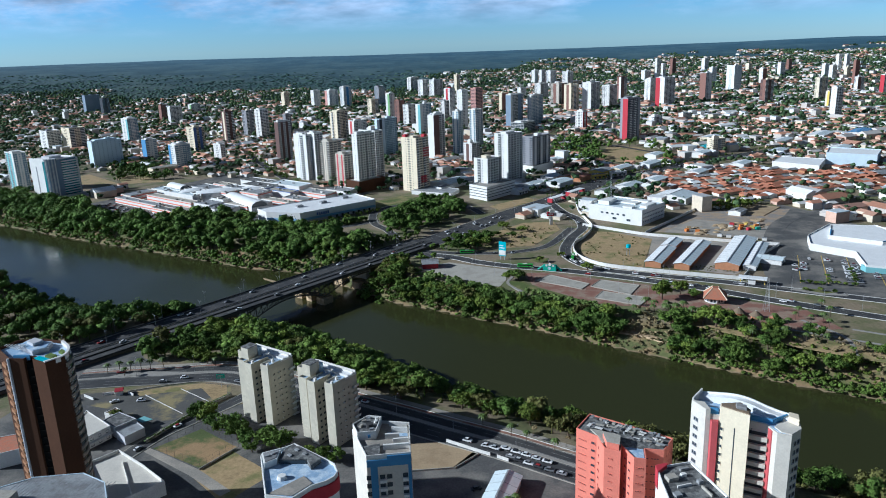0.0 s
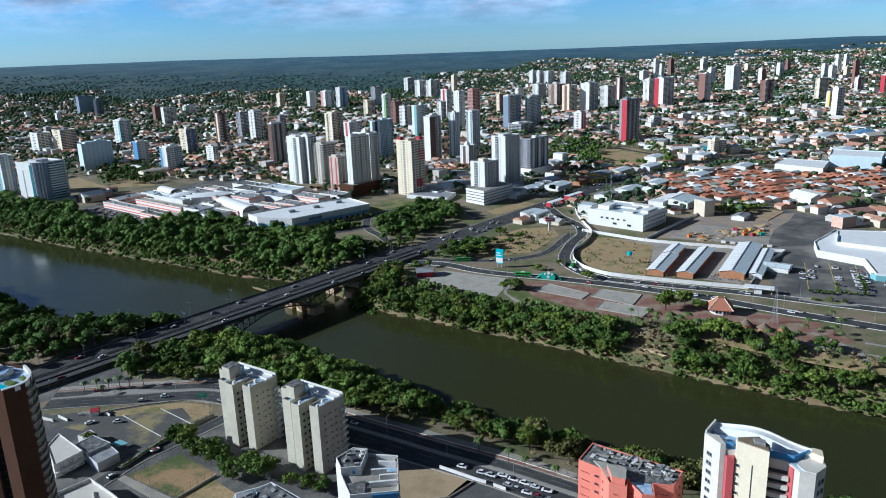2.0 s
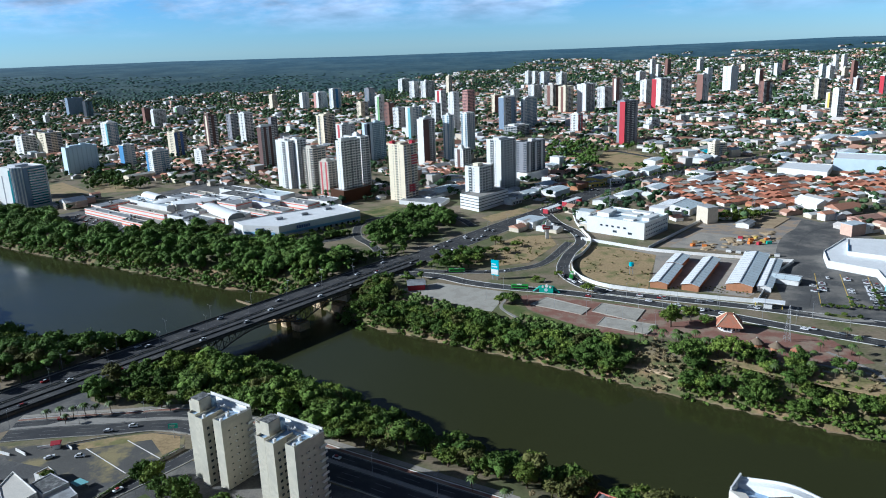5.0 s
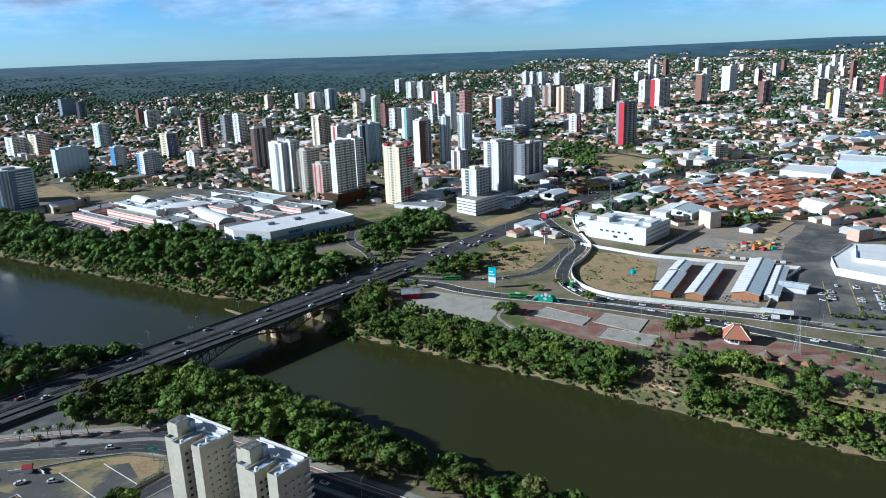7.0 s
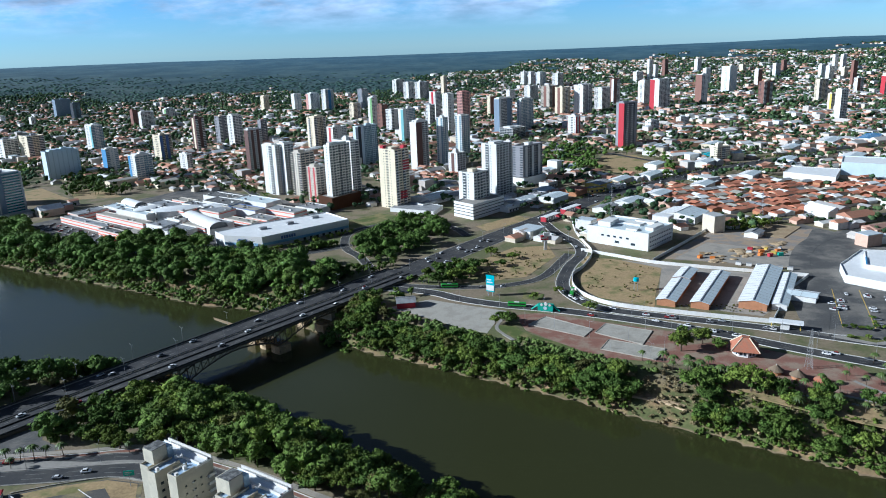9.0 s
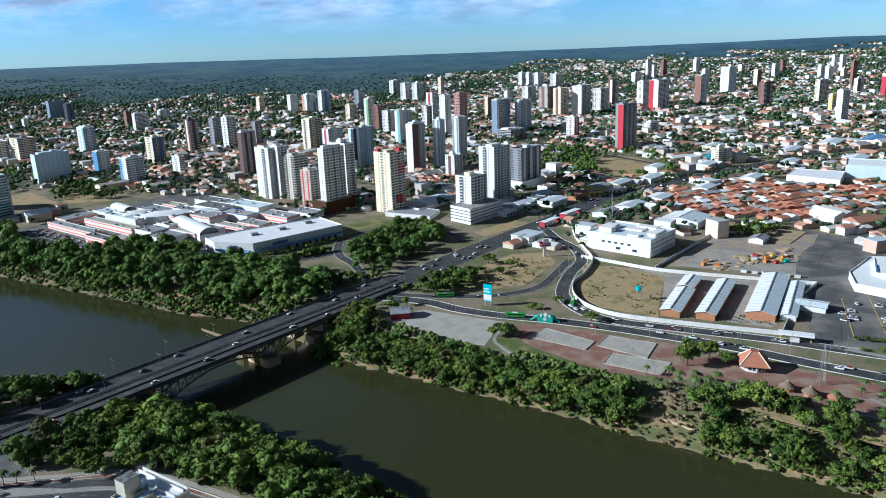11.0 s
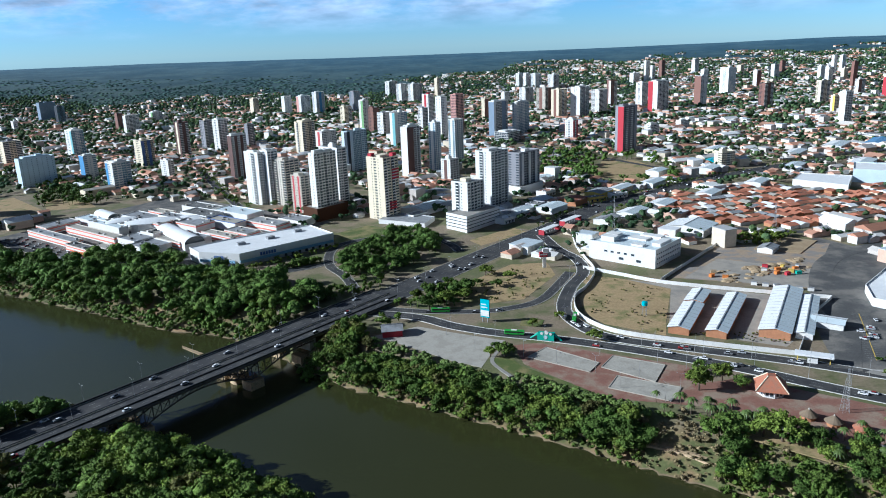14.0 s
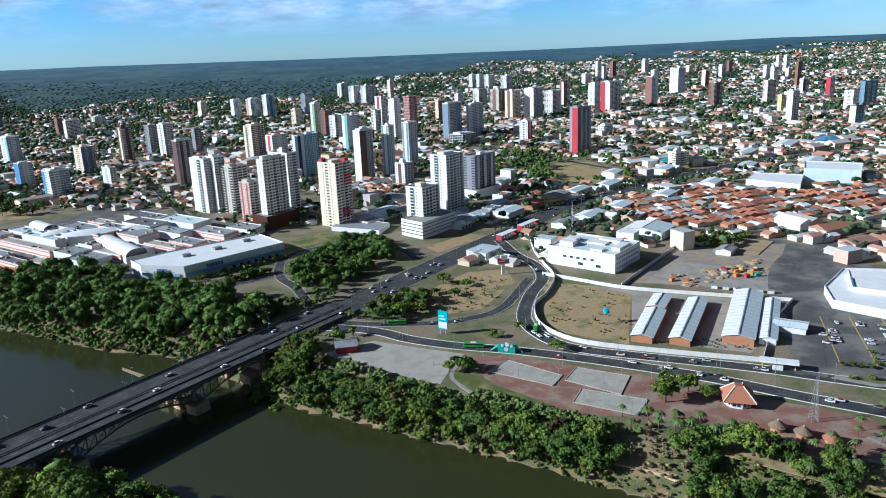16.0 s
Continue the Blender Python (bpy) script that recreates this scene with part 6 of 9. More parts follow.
for x, y, a_, b_, c_, m_ in ((48, 203.2, 3.2, 2.6, 1.4, "concrete"), (51.9, 205.2, 1.6, 1.2, 1.0, "whitewash"), (50.9, 199.6, 4.5, 0.4, 0.9, "whitewash"), (53.8, 192.7, 5, 3, 0.5, "darkroof"), (55.8, 201.6, 1.4, 1.4, 1.2, "greymetal"), (48, 195.3, 2, 2, 0.8, "greymetal"), (56.7, 197, 0.4, 5, 0.9, "concrete"), (52.9, 208.5, 3, 0.8, 0.8, "roof_grey")):
    part("roof_box", Soup().rbox(x, y, 45, a_, b_, c_, 20), M[m_], th)
windows(th, (44.7, 200.4), (45, 191), (0.3, 0.7), storeys(44, 3.0, 1.3), 1.0, 1.0)
windows(th, (45, 191), (51.8, 186.1), (0.3, 0.7), storeys(44, 3.0, 1.3), 1.0, 1.0)
th = low_block("house", [(-178, 269.4), (-169.5, 280.2), (-153.3, 269.1), (-138, 257), (-153.4, 239.6)], 5, "whitewash", "bone", "low white building with a beige flat roof", rim=1.4)
part("roof_wall", poly_soup([(-163.8, 272.1), (-163.5, 271.7), (-147.9, 249.3), (-148.3, 248.9)], 5, 6.0), M["whitewash"], th)
th = low_block("house", [(-203, 304.2), (-204.2, 315.3), (-184.4, 300.7), (-190.4, 288.8)], 6, "whitewash", "bone", "low white house with a cream flat roof", rim=0.5)
part("canopy", poly_soup([(-190.4, 289), (-184.4, 300.9), (-182.7, 299.8), (-188.8, 287.7)], 3.0, 3.3), M["whitewash"], th)
windows(th, (-190.4, 289), (-184.4, 300.9), (0.25, 0.55, 0.85), (0.9, 3.9), 1.4, 1.1, "dark")
# the dark roof colour carries the shade that lies over this house
th = low_block("house", [(-192.1, 307.6), (-188.1, 315.9), (-176.4, 309.5), (-182.5, 300.6)], 5, "lightgrey", "darkroof", "low house with a sheet roof coloured dark for shade", rim=0.4)
windows(th, (-182.5, 300.8), (-176.4, 309.7), (0.3, 0.7), (1.0,), 1.3, 1.1, "dark")
low_block("house", [(-181.5, 299.6), (-175.8, 308.5), (-169.2, 302.9), (-174.4, 294.1)], 4, "lightgrey", "greymetal", "low grey-roofed house beside the street", rim=0.4)
low_block("house", [(-196.6, 317.1), (-193.4, 322.5), (-187.2, 318.1), (-189.7, 314.4)], 4, "whitewash", "thatch", "small outhouse with a brown roof", rim=0.3)
part("canvas", poly_soup([(-178.5, 313.1), (-176.2, 316.6), (-170.6, 313.6), (-174, 310.4)], 2.6, 2.75), M["teal"], thing("shade_sail", pose(0, 0, 0), "teal green shade sail over a yard", "awning"))
for x, y in ((-178.2, 313.1), (-171.1, 313.5)):
    part("post", Soup().tube((x, y, -0.1), (x, y, 2.65), 0.07, 0.07, 5), M["steel"], [o for o in bpy.data.objects if o.name == "shade_sail"][0])
low_block("house", [(-230.1, 288), (-213.3, 295.5), (-207.1, 282.6), (-222.8, 272.5)], 7, "white", "tile", "white house with clay roof", rim=0.3)
low_block("house", [(-222.7, 312.3), (-214.3, 318.5), (-208.1, 311.2), (-214.3, 301.4)], 5, "whitewash", "concrete", "low white house behind the tower", rim=0.5)


def gable_hall(name, a, b, width, h, rise, roof, wall, label, ridge_vent=True):
    """A long hall between the middles of its two gable ends."""
    a, b = Vector(a), Vector(b)
    ang, ln = math.degrees(math.atan2(b.y - a.y, b.x - a.x)), (b - a).length
    c = (a + b) / 2
    th = thing(name, pose(c.x, c.y, height(c.x, c.y), 0, 0, ang), label, "shed")
    part("wall", Soup().box(-ln / 2, ln / 2, -width / 2, width / 2, -0.3, h), M[wall], th)
    g = Soup()
    g.v += [(-ln / 2, -width / 2, h), (-ln / 2, width / 2, h), (-ln / 2, 0, h + rise), (ln / 2, -width / 2, h), (ln / 2, width / 2, h), (ln / 2, 0, h + rise)]
    g.f += [(0, 1, 2)[::-1], (3, 4, 5), (0, 3, 5, 2), (1, 2, 5, 4), (0, 1, 4, 3)]
    part("gable", g, M[wall], th)
    for sgn in (-1, 1):
        hx, hy = ln / 2 + 0.7, (width / 2 + 0.8) * sgn
        drop = rise * 0.8 / (width / 2)
        sp = Soup()
        sp.v += [(-hx, 0, h + rise + 0.12), (hx, 0, h + rise + 0.12), (hx, hy, h - drop + 0.12), (-hx, hy, h - drop + 0.12), (-hx, 0, h + rise + 0.3), (hx, 0, h + rise + 0.3), (hx, hy, h - drop + 0.3), (-hx, hy, h - drop + 0.3)]
        sp.f += [f_ if sgn < 0 else f_[::-1] for f_ in ((0, 1, 2, 3), (4, 7, 6, 5), (0, 4, 5, 1), (2, 6, 7, 3), (1, 5, 6, 2), (0, 3, 7, 4))]
        part("roof_slope", sp, M[roof if sgn > 0 else ("bluemetal" if roof == "whitemetal" else roof)], th)
        seam = Soup()
        for i in range(int(ln // 6)):
            x = -hx + 3 + 6 * i
            seam.v += [(x, 0, h + rise + 0.3), (x + 0.12, 0, h + rise + 0.3), (x + 0.12, hy, h - drop + 0.3), (x, hy, h - drop + 0.3), (x, 0, h + rise + 0.38), (x + 0.12, 0, h + rise + 0.38), (x + 0.12, hy, h - drop + 0.38), (x, hy, h - drop + 0.38)]
            n = 8 * i
            seam.f += [(n + 4, n + 5, n + 6, n + 7), (n, n + 1, n + 5, n + 4), (n + 2, n + 3, n + 7, n + 6), (n + 1, n + 2, n + 6, n + 5), (n, n + 4, n + 7, n + 3)]
        part("roof_seam", seam, M["greymetal"], th, kind="stuff")
    if ridge_vent:
        part("ridge_cap", Soup().box(-ln / 2, ln / 2, -0.35, 0.35, h + rise + 0.2, h + rise + 0.5), M["greymetal"], th)
    keep(c.x, c.y, ln * 0.35)
    return th


gable_hall("warehouse", (113, 562.5), (133.5, 605.9), 12, 4.2, 1.3, "whitemetal", "brick", "brick warehouse with a white and pale blue sheet roof")
gable_hall("warehouse", (134.4, 610.4), (146.1, 633), 11, 4.0, 1.2, "whitemetal", "brick", "short warehouse with a white sheet roof")
gable_hall("warehouse", (133.3, 556.3), (166.2, 622.1), 11.5, 4.2, 1.3, "whitemetal", "brick", "brick warehouse with a bright white sheet roof")
gable_hall("warehouse", (165.9, 553.6), (203.4, 631.1), 17, 4.8, 1.8, "whitemetal", "brick", "long brick warehouse with a white sheet roof")
gable_hall("annexe", (182.2, 552.2), (212.8, 616.7), 9, 3.8, 1.0, "whitemetal", "whitewash", "low lean-to annexe with white sheet roof")
gable_hall("annexe", (197.5, 577.8), (212.6, 568.7), 12, 4.0, 1.2, "whitemetal", "whitewash", "short cross wing with white sheet roof")
gable_hall("shed", (-0.1, 268.7), (-5.2, 249.8), 10, 4.2, 1.6, "whitemetal", "whitewash", "white sheet-roofed shed in a yard")
gable_hall("kiosk", (-67.3, 568.4), (-55.2, 570.8), 11, 4.2, 2.2, "greymetal", "red", "red kiosk with a grey corrugated roof")
gable_hall("shed", (174.5, 794.1), (194.7, 821.1), 36, 7, 3, "whitemetal", "whitewash", "wide white hall with a low white roof")
gable_hall("shed", (223.8, 732.3), (233.3, 744.7), 12, 4, 1.6, "greymetal", "whitewash", "open grey-roofed shed on the building site")
gable_hall("shed", (-78.8, 907.1), (-53.3, 943.7), 26, 6, 2, "bluemetal", "whitewash", "pale blue roofed hall behind the towers")
gable_hall("shed", (-154.9, 387.2), (-147.7, 391.3), 5, 3, 1.2, "greymetal", "whitewash", "small shed among the riverside trees")


def wall_line(pts, h, label, th_=0.35, material="whitewash", z=-0.3):
    run = curve(pts, 4)
    put("boundary_wall", Soup().ribbon(sides(run, th_ / 2), sides(run, -th_ / 2), z, h).mesh("boundary_wall", M[material]), None, None, label, "wall")


put("boundary_wall", Soup().ribbon(sides(WALL_RUN, 0.2), sides(WALL_RUN, -0.2), -0.3, 2.8).mesh("boundary_wall", M["whitewash"]), None, None, "long curving white boundary wall", "wall")
wall_line([(73.4, 700.3), (98.7, 680.6), (124, 661.2), (152.9, 648.2), (180.6, 637.7), (228, 620.9)], 2.6, "white boundary wall behind the warehouses")
wall_line([(125.9, 665.5), (160.8, 714.1), (195.4, 762.3)], 2.6, "white boundary wall beside the building site")
wall_line([(170.6, 530.7), (201.3, 586.4), (228, 620.9)], 2.4, "white wall beside the access road")
wall_line([(-131.8, 274.9), (-121.5, 292.4)], 1.0, "low grey wall at the edge of the lawn", 0.3, "concrete")
wall_line([(-27.7, 300.2), (-12.2, 291.4), (-7.9, 289.3)], 1.6, "white wall along the avenue")
wall_line([(-4.9, 287.6), (0, 284.6)], 1.6, "white wall along the avenue")
wall_line([(-43.8, 275.6), (-22.3, 278.9)], 0.8, "low grey wall round the sandy lot", 0.3, "concrete")
wall_line([(-22.3, 279.1), (-12.8, 290.3)], 0.8, "low grey wall round the sandy lot", 0.3, "concrete")
wall_line([(-200.5, 348.1), (-183.9, 354.8), (-164.2, 360), (-147.7, 357.2)], 0.5, "low grey kerb wall of the empty lot", 0.35, "concrete")
wall_line([(-165.6, 296), (-156.6, 320), (-142.6, 344.1)], 1.7, "dark street wall beside the empty lot", 0.35, "concrete")


# shops and sheds between the towers and the avenue
def shop(x, y, ang, long_, wide, h, wall, roof, label):
    c, q = math.cos(radians(ang)), math.sin(radians(ang))
    pts = [(x + c * u - q * v, y + q * u + c * v) for u, v in ((-long_ / 2, -wide / 2), (long_ / 2, -wide / 2), (long_ / 2, wide / 2), (-long_ / 2, wide / 2))]
    th = low_block("shop_building", pts, h, wall, roof, label, rim=0.7, category="shop")
    r = random.Random(int(abs(x) * 11 + y))
    for k in range(3):
        u, v = r.uniform(-0.35, 0.35) * long_, r.uniform(-0.3, 0.3) * wide
        part("roof_box", Soup().rbox(x + c * u - q * v, y + q * u + c * v, h + 0.08, r.uniform(1, 2.4), r.uniform(0.8, 1.6), r.uniform(0.6, 1.4), ang), M[r.choice(("greymetal", "whitewash", "concrete"))], th)
    a, b = Vector(pts[0]), Vector(pts[1])
    o = Vector((b.y - a.y, a.x - b.x)).normalized()
    part("awning", poly_soup([tuple(a.lerp(b, 0.08)), tuple(a.lerp(b, 0.92)), tuple(a.lerp(b, 0.92) + o * 1.6), tuple(a.lerp(b, 0.08) + o * 1.6)], 2.9, 3.1), M["darkroof"], th)
    windows(th, a, b, (0.2, 0.5, 0.8), (0.7,), 2.2, 1.8, "grey")


for x, y, ang, long_, wide, h, wall, roof, label in (
        (-84, 925, 52, 22, 14, 5, "white", "bluemetal", "low shop with a pale blue sheet roof"),
        (-64, 922, -38, 18, 15, 4.5, "lightgrey", "greymetal", "low grey shop with a sheet roof"),
        (-75, 892, 52, 24, 13, 5, "white", "greymetal", "long low shed with a grey roof"),
        (-53, 982, 52, 20, 16, 6, "beige", "whitemetal", "beige commercial block with a pale roof"),
        (16, 862, 52, 18, 12, 5, "white", "whitemetal", "small white shop with a pale roof"),
        (32, 889, 52, 20, 13, 5, "white", "bluemetal", "white shop with a pale blue roof"),
        (50, 921, 52, 17, 14, 6.5, "lightgrey", "roof_grey", "grey two-storey shop with a flat roof"),
        (68, 942, 52, 19, 13, 4.5, "beige", "houseroof", "beige shop with a faded roof"),
        (85, 953, 24, 14, 12, 4.5, "pink", "houseroof", "pink shop with a faded roof"),
        (67, 993, 52, 20, 14, 6, "white", "tileroof", "white shop with a clay-coloured roof"),
        (118, 956, 24, 22, 13, 5, "yellow", "roof_grey", "yellow shop with a flat roof"),
        (146, 972, 24, 20, 12, 5, "white", "greymetal", "white shop with a grey roof")):
    shop(x, y, ang, long_, wide, h, wall, roof, label)


def hospital():
    th = thing("hospital_building", pose(127.9, 694.8, 0, 0, 0, 52), "large white block with few windows and a flat pale roof", "building")
    keep(128, 640, 42)
    part("wall", Soup().box(0, 46, 0, 58, -0.3, 14), M["white"], th)
    part("roof", Soup().box(0.4, 45.6, 0.4, 57.6, 14, 14.1), M["bluemetal"], th, "pale flat roof")
    part("parapet", Soup().box(0, 46, 0, 0.4, 14, 15.3).box(0, 46, 57.6, 58, 14, 15.3).box(0, 0.4, 0.4, 57.6, 14, 15.3).box(45.6, 46, 0.4, 57.6, 14, 15.3), M["white"], th)
    for x0, x1, y0, y1, hh in ((8, 16, 40, 52, 18), (20, 30, 44, 54, 17), (14, 34, 3, 10, 16.6), (34, 42, 12, 30, 16.4), (6, 12, 14, 24, 15.6), (24, 34, 20, 36, 15.4)):
        part("roof_block", Soup().box(x0, x1, y0, y1, 14.1, hh), M["white"], th)
    windows(th, (0, 58), (0, 0), (0.26, 0.36, 0.46, 0.56, 0.67), (7.6,), 2.6, 1.5)
    windows(th, (0, 58), (0, 0), (0.5, 0.76), (3.0,), 4.0, 2.0)
    windows(th, (0, 0), (46, 0), [0.08 + 0.07 * i for i in range(13)], (3.0, 6.8, 10.6), 1.6, 1.1)


hospital()


def slot_ring(pts, zs, height_=0.7):
    """Dark open slots round a parking podium, under the thing made last."""
    th = [o for o in bpy.data.objects if o.name.startswith("podium")][-1]
    for z in zs:
        part("slot", parapet(Soup(), shrink(pts, -0.06), z, z + height_, 0.06), M["glass"], th, "dark open parking slot")


POD = [(-20.7, 821.9), (10.8, 864.7), (-9.7, 885.9), (-41.4, 843)]
low_block("podium", POD, 15, "white", "pavement", "white parking podium below a pair of towers", rim=1.2)
slot_ring(POD, (3.2, 6.4, 9.6, 12.6))
low_block("podium", [(-178, 882), (-151.8, 917), (-171.6, 937), (-198, 902.1)], 13, "brown", "pavement", "brown podium below white towers", rim=1.2)
low_block("podium", [(37.4, 989.8), (66.2, 1028.6), (53, 1042.7), (24.1, 1003.9)], 10, "white", "pavement", "white podium below a grey slab tower", rim=1.0)
low_block("podium", [(-112.5, 870.2), (-63.4, 846.8), (-55.3, 876.2), (-102.3, 907.8)], 4, "white", "greymetal", "low white podium with canopy roofs", rim=0.5)

# shopping centre
store = low_block("store_building", [(-247.2, 732.9), (-209, 724.2), (-142.3, 789.1), (-172.6, 824.4), (-237.8, 774.7), (-262.1, 749.9)], 10.5, "white", "whitemetal", "large white store with a pale blue fascia", rim=1.0)
for a, b in (((-246.5, 732), (-213.2, 724.6)), ((-208.5, 723.9), (-142.6, 788.2))):
    a, b = Vector(a), Vector(b)
    o = Vector((b.y - a.y, a.x - b.x)).normalized()
    part("fascia", poly_soup([tuple(a + o * 0.02), tuple(b + o * 0.02), tuple(b + o * 0.35), tuple(a + o * 0.35)], 3.0, 5.4), M["skyblue"], store, "pale blue fascia strip")
    for i in range(6):
        p = a.lerp(b, 0.42 + 0.045 * i if (b - a).length < 50 else 0.2 + 0.028 * i)
        q = p + (b - a).normalized() * (1.4 if (b - a).length < 50 else 1.9)
        part("sign_bar", poly_soup([tuple(p + o * 0.36), tuple(q + o * 0.36), tuple(q + o * 0.5), tuple(p + o * 0.5)], 6.2, 9.0), M["indigo"], store, "dark blue sign bar")
    for i in range(7):
        p = a.lerp(b, 0.45 + 0.075 * i)
        q = p + (b - a).normalized() * 2.6
        part("shop_window", poly_soup([tuple(p + o * 0.02), tuple(q + o * 0.02), tuple(q + o * 0.16), tuple(p + o * 0.16)], 0.4, 3.6), M["glass"], store)
for x, y in ((-197.6, 777.2), (-178.8, 801.1), (-218.5, 758.1)):
    part("roof_unit", Soup().rbox(x, y, 10.6, 7, 4, 2.2, 45), M["greymetal"], store)
MA, MB, MO = Vector((-0.970, 0.675)), Vector((0.507, 1.001)), Vector((-342.5, 739.7))


def mall_rect(a0, a1, b0, b1):
    return [tuple(MO + MA * a + MB * b) for a, b in ((a0, b0), (a0, b1), (a1, b1), (a1, b0))]


def mall_wing(a0, a1, b0, b1, h, roof="whitemetal", band="white"):
    th = low_block("mall_wing", mall_rect(a0, a1, b0, b1), h, "white", roof, "low white shopping wing with %s roof" % {"whitemetal": "a white", "greymetal": "a grey sheet", "bluemetal": "a pale blue", "concrete": "a concrete", "darkroof": "a dark felt"}[roof], band, "shop", 0.8)
    rim = shrink(mall_rect(a0, a1, b0, b1), -0.12)
    if band == "beige":
        part("red_band", parapet(Soup(), rim, 1.2, 2.6, 0.12), M["salmon"], th, "salmon red wall band")
        part("red_band", parapet(Soup(), rim, h - 1.6, h - 0.5, 0.12), M["salmon"], th, "salmon red wall band")
    r = random.Random(int(a0 * 7 + b0 * 3 + 900))
    for i in range(3):
        p = MO + MA * r.uniform(a0 + 3, a1 - 3) + MB * r.uniform(b0 + 2, b1 - 2)
        part("roof_unit", Soup().rbox(p.x, p.y, h, r.uniform(1.5, 4), r.uniform(1.2, 2.5), r.uniform(0.9, 1.9), r.choice((-35, 55))), M[r.choice(("greymetal", "whitewash", "concrete", "darkroof"))], th)


patch("mall_yard", mall_rect(-80, 165, -8, 200), "lotasphalt", "asphalt yards and parking round the shopping centre", 0.03)
for q in ((10, 62, 8, 18, 6, "darkroof", "beige"), (62, 142, 14, 24, 6.5, "greymetal", "beige"), (0, 40, 20, 30, 5, "concrete", "beige"), (38, 120, 40, 50, 7, "concrete", "beige"), (130, 150, 26, 60, 7, "greymetal", "beige"), (62, 116, 60, 70, 8, "bluemetal", "white"), (60, 100, 76, 86, 9, "greymetal", "white"), (10, 36, 42, 62, 7, "greymetal", "white"), (14, 34, 64, 80, 8, "concrete", "white"), (34, 58, 84, 100, 10, "concrete", "beige"), (-18, 10, 36, 60, 6, "greymetal", "white"), (-26, 8, 62, 74, 6, "concrete", "beige"), (-34, -8, 76, 90, 7, "greymetal", "white"), (0, 30, 100, 122, 9, "greymetal", "beige"), (30, 66, 106, 120, 10, "greymetal", "white"), (-52, -12, 96, 106, 6, "concrete", "beige"), (-60, -30, 108, 124, 7, "greymetal", "beige"), (-24, 16, 126, 140, 8, "concrete", "indigo"), (20, 60, 128, 150, 9, "darkroof", "white"), (-62, -20, 142, 160, 7, "greymetal", "beige"), (-10, 40, 154, 176, 8, "bluemetal", "white"), (70, 108, 92, 112, 8, "greymetal", "white"), (112, 150, 66, 82, 6, "bluemetal", "white"), (70, 100, 118, 130, 8, "concrete", "beige"), (-70, -40, 166, 186, 6, "greymetal", "white"), (46, 90, 152, 172, 7, "darkroof", "white")):
    mall_wing(*q)
part("orange_awning", Soup().slab([(-384.1, 775.3), (-383, 769.1), (-331.7, 747), (-330.6, 752.9)], 3.0, 3.4), M["orange"], thing("awning", pose(0, 0, 0), "long orange awning roof beside the car park", "awning"))
bpy.data.objects["orange_awning"].location.z = 0
aw = bpy.data.objects["orange_awning"].parent
for i in range(6):
    p = Vector((-381.9, 771.4)).lerp(Vector((-333.9, 750.8)), i / 5)
    part("post", Soup().box(p.x - 0.2, p.x + 0.2, p.y - 0.2, p.y + 0.2, -0.2, 3.05), M["steel"], aw)


def vault(a, b, width, z, rise, label):
    """A barrel roof between two points, on low walls."""
    a, b = Vector(a), Vector(b)
    c = (a + b) / 2
    ln, ang = (b - a).length, math.degrees(math.atan2(b.y - a.y, b.x - a.x))
    th = thing("vaulted_hall", pose(c.x, c.y, 0, 0, 0, ang), label, "hall")
    part("wall", Soup().box(-ln / 2, ln / 2, -width / 2, width / 2, -0.3, z), M["white"], th)
    sp = Soup()
    k = 14
    arc = [(-width / 2 * math.cos(math.pi * i / k), z + rise * math.sin(math.pi * i / k)) for i in range(k + 1)]
    for x in (-ln / 2 - 0.4, ln / 2 + 0.4):
        sp.v += [(x, y_, z_) for y_, z_ in arc] + [(x, y_ * 1.01, z_ + 0.25) for y_, z_ in arc]
    m = 2 * (k + 1)
    for i in range(k):
        sp.f += [(k + 1 + i, m + k + 1 + i, m + k + 2 + i, k + 2 + i), (i, i + 1, m + i + 1, m + i)]
    part("barrel_roof", sp, M["whitemetal"], th)
    for x in (-ln / 2 + 0.05, ln / 2 - 0.05):
        e = Soup()
        e.v += [(x, y_, z_) for y_, z_ in arc] + [(x + 0.06, y_, z_) for y_, z_ in arc]
        e.f += [tuple(range(k + 1)), tuple(range(k + 1, 2 * k + 2))]
        part("end_glass", e, M["glass"], th, "dark glazed end wall")


vault((-323.5, 841.1), (-271.7, 785.1), 19, 6, 6, "white barrel-vaulted hall with a glazed end")
vault((-436, 927), (-407, 901.5), 14, 6, 4.5, "small white barrel-vaulted hall")


def shell(x, y, rx, ry, z, rise, ang, label):
    th = thing("canopy_roof", pose(x, y, 0, 0, 0, ang), label, "canopy")
    sp = Soup()
    rings, seg = 5, 28
    for r in range(rings + 1):
        q = r / rings
        for i in range(seg):
            w_ = 2 * math.pi * i / seg
            sp.v.append((rx * q * math.cos(w_), ry * q * math.sin(w_), z + rise * (1 - q * q)))
    for r in range(rings):
        for i in range(seg):
            j = (i + 1) % seg
            sp.f.append((r * seg + i, (r + 1) * seg + i, (r + 1) * seg + j, r * seg + j))
    for i in range(seg):
        w_ = 2 * math.pi * i / seg
        sp.v.append((rx * math.cos(w_), ry * math.sin(w_), z - 0.6))
    n = (rings + 1) * seg
    for i in range(seg):
        j = (i + 1) % seg
        sp.f.append((rings * seg + i, n + i, n + j, rings * seg + j))
    part("shell", sp, M["whitemetal"], th)
    part("drum", Soup().slab([(rx * 0.8 * math.cos(2 * math.pi * i / 20), ry * 0.8 * math.sin(2 * math.pi * i / 20)) for i in range(20)], -0.3, z - 0.2), M["white"], th)


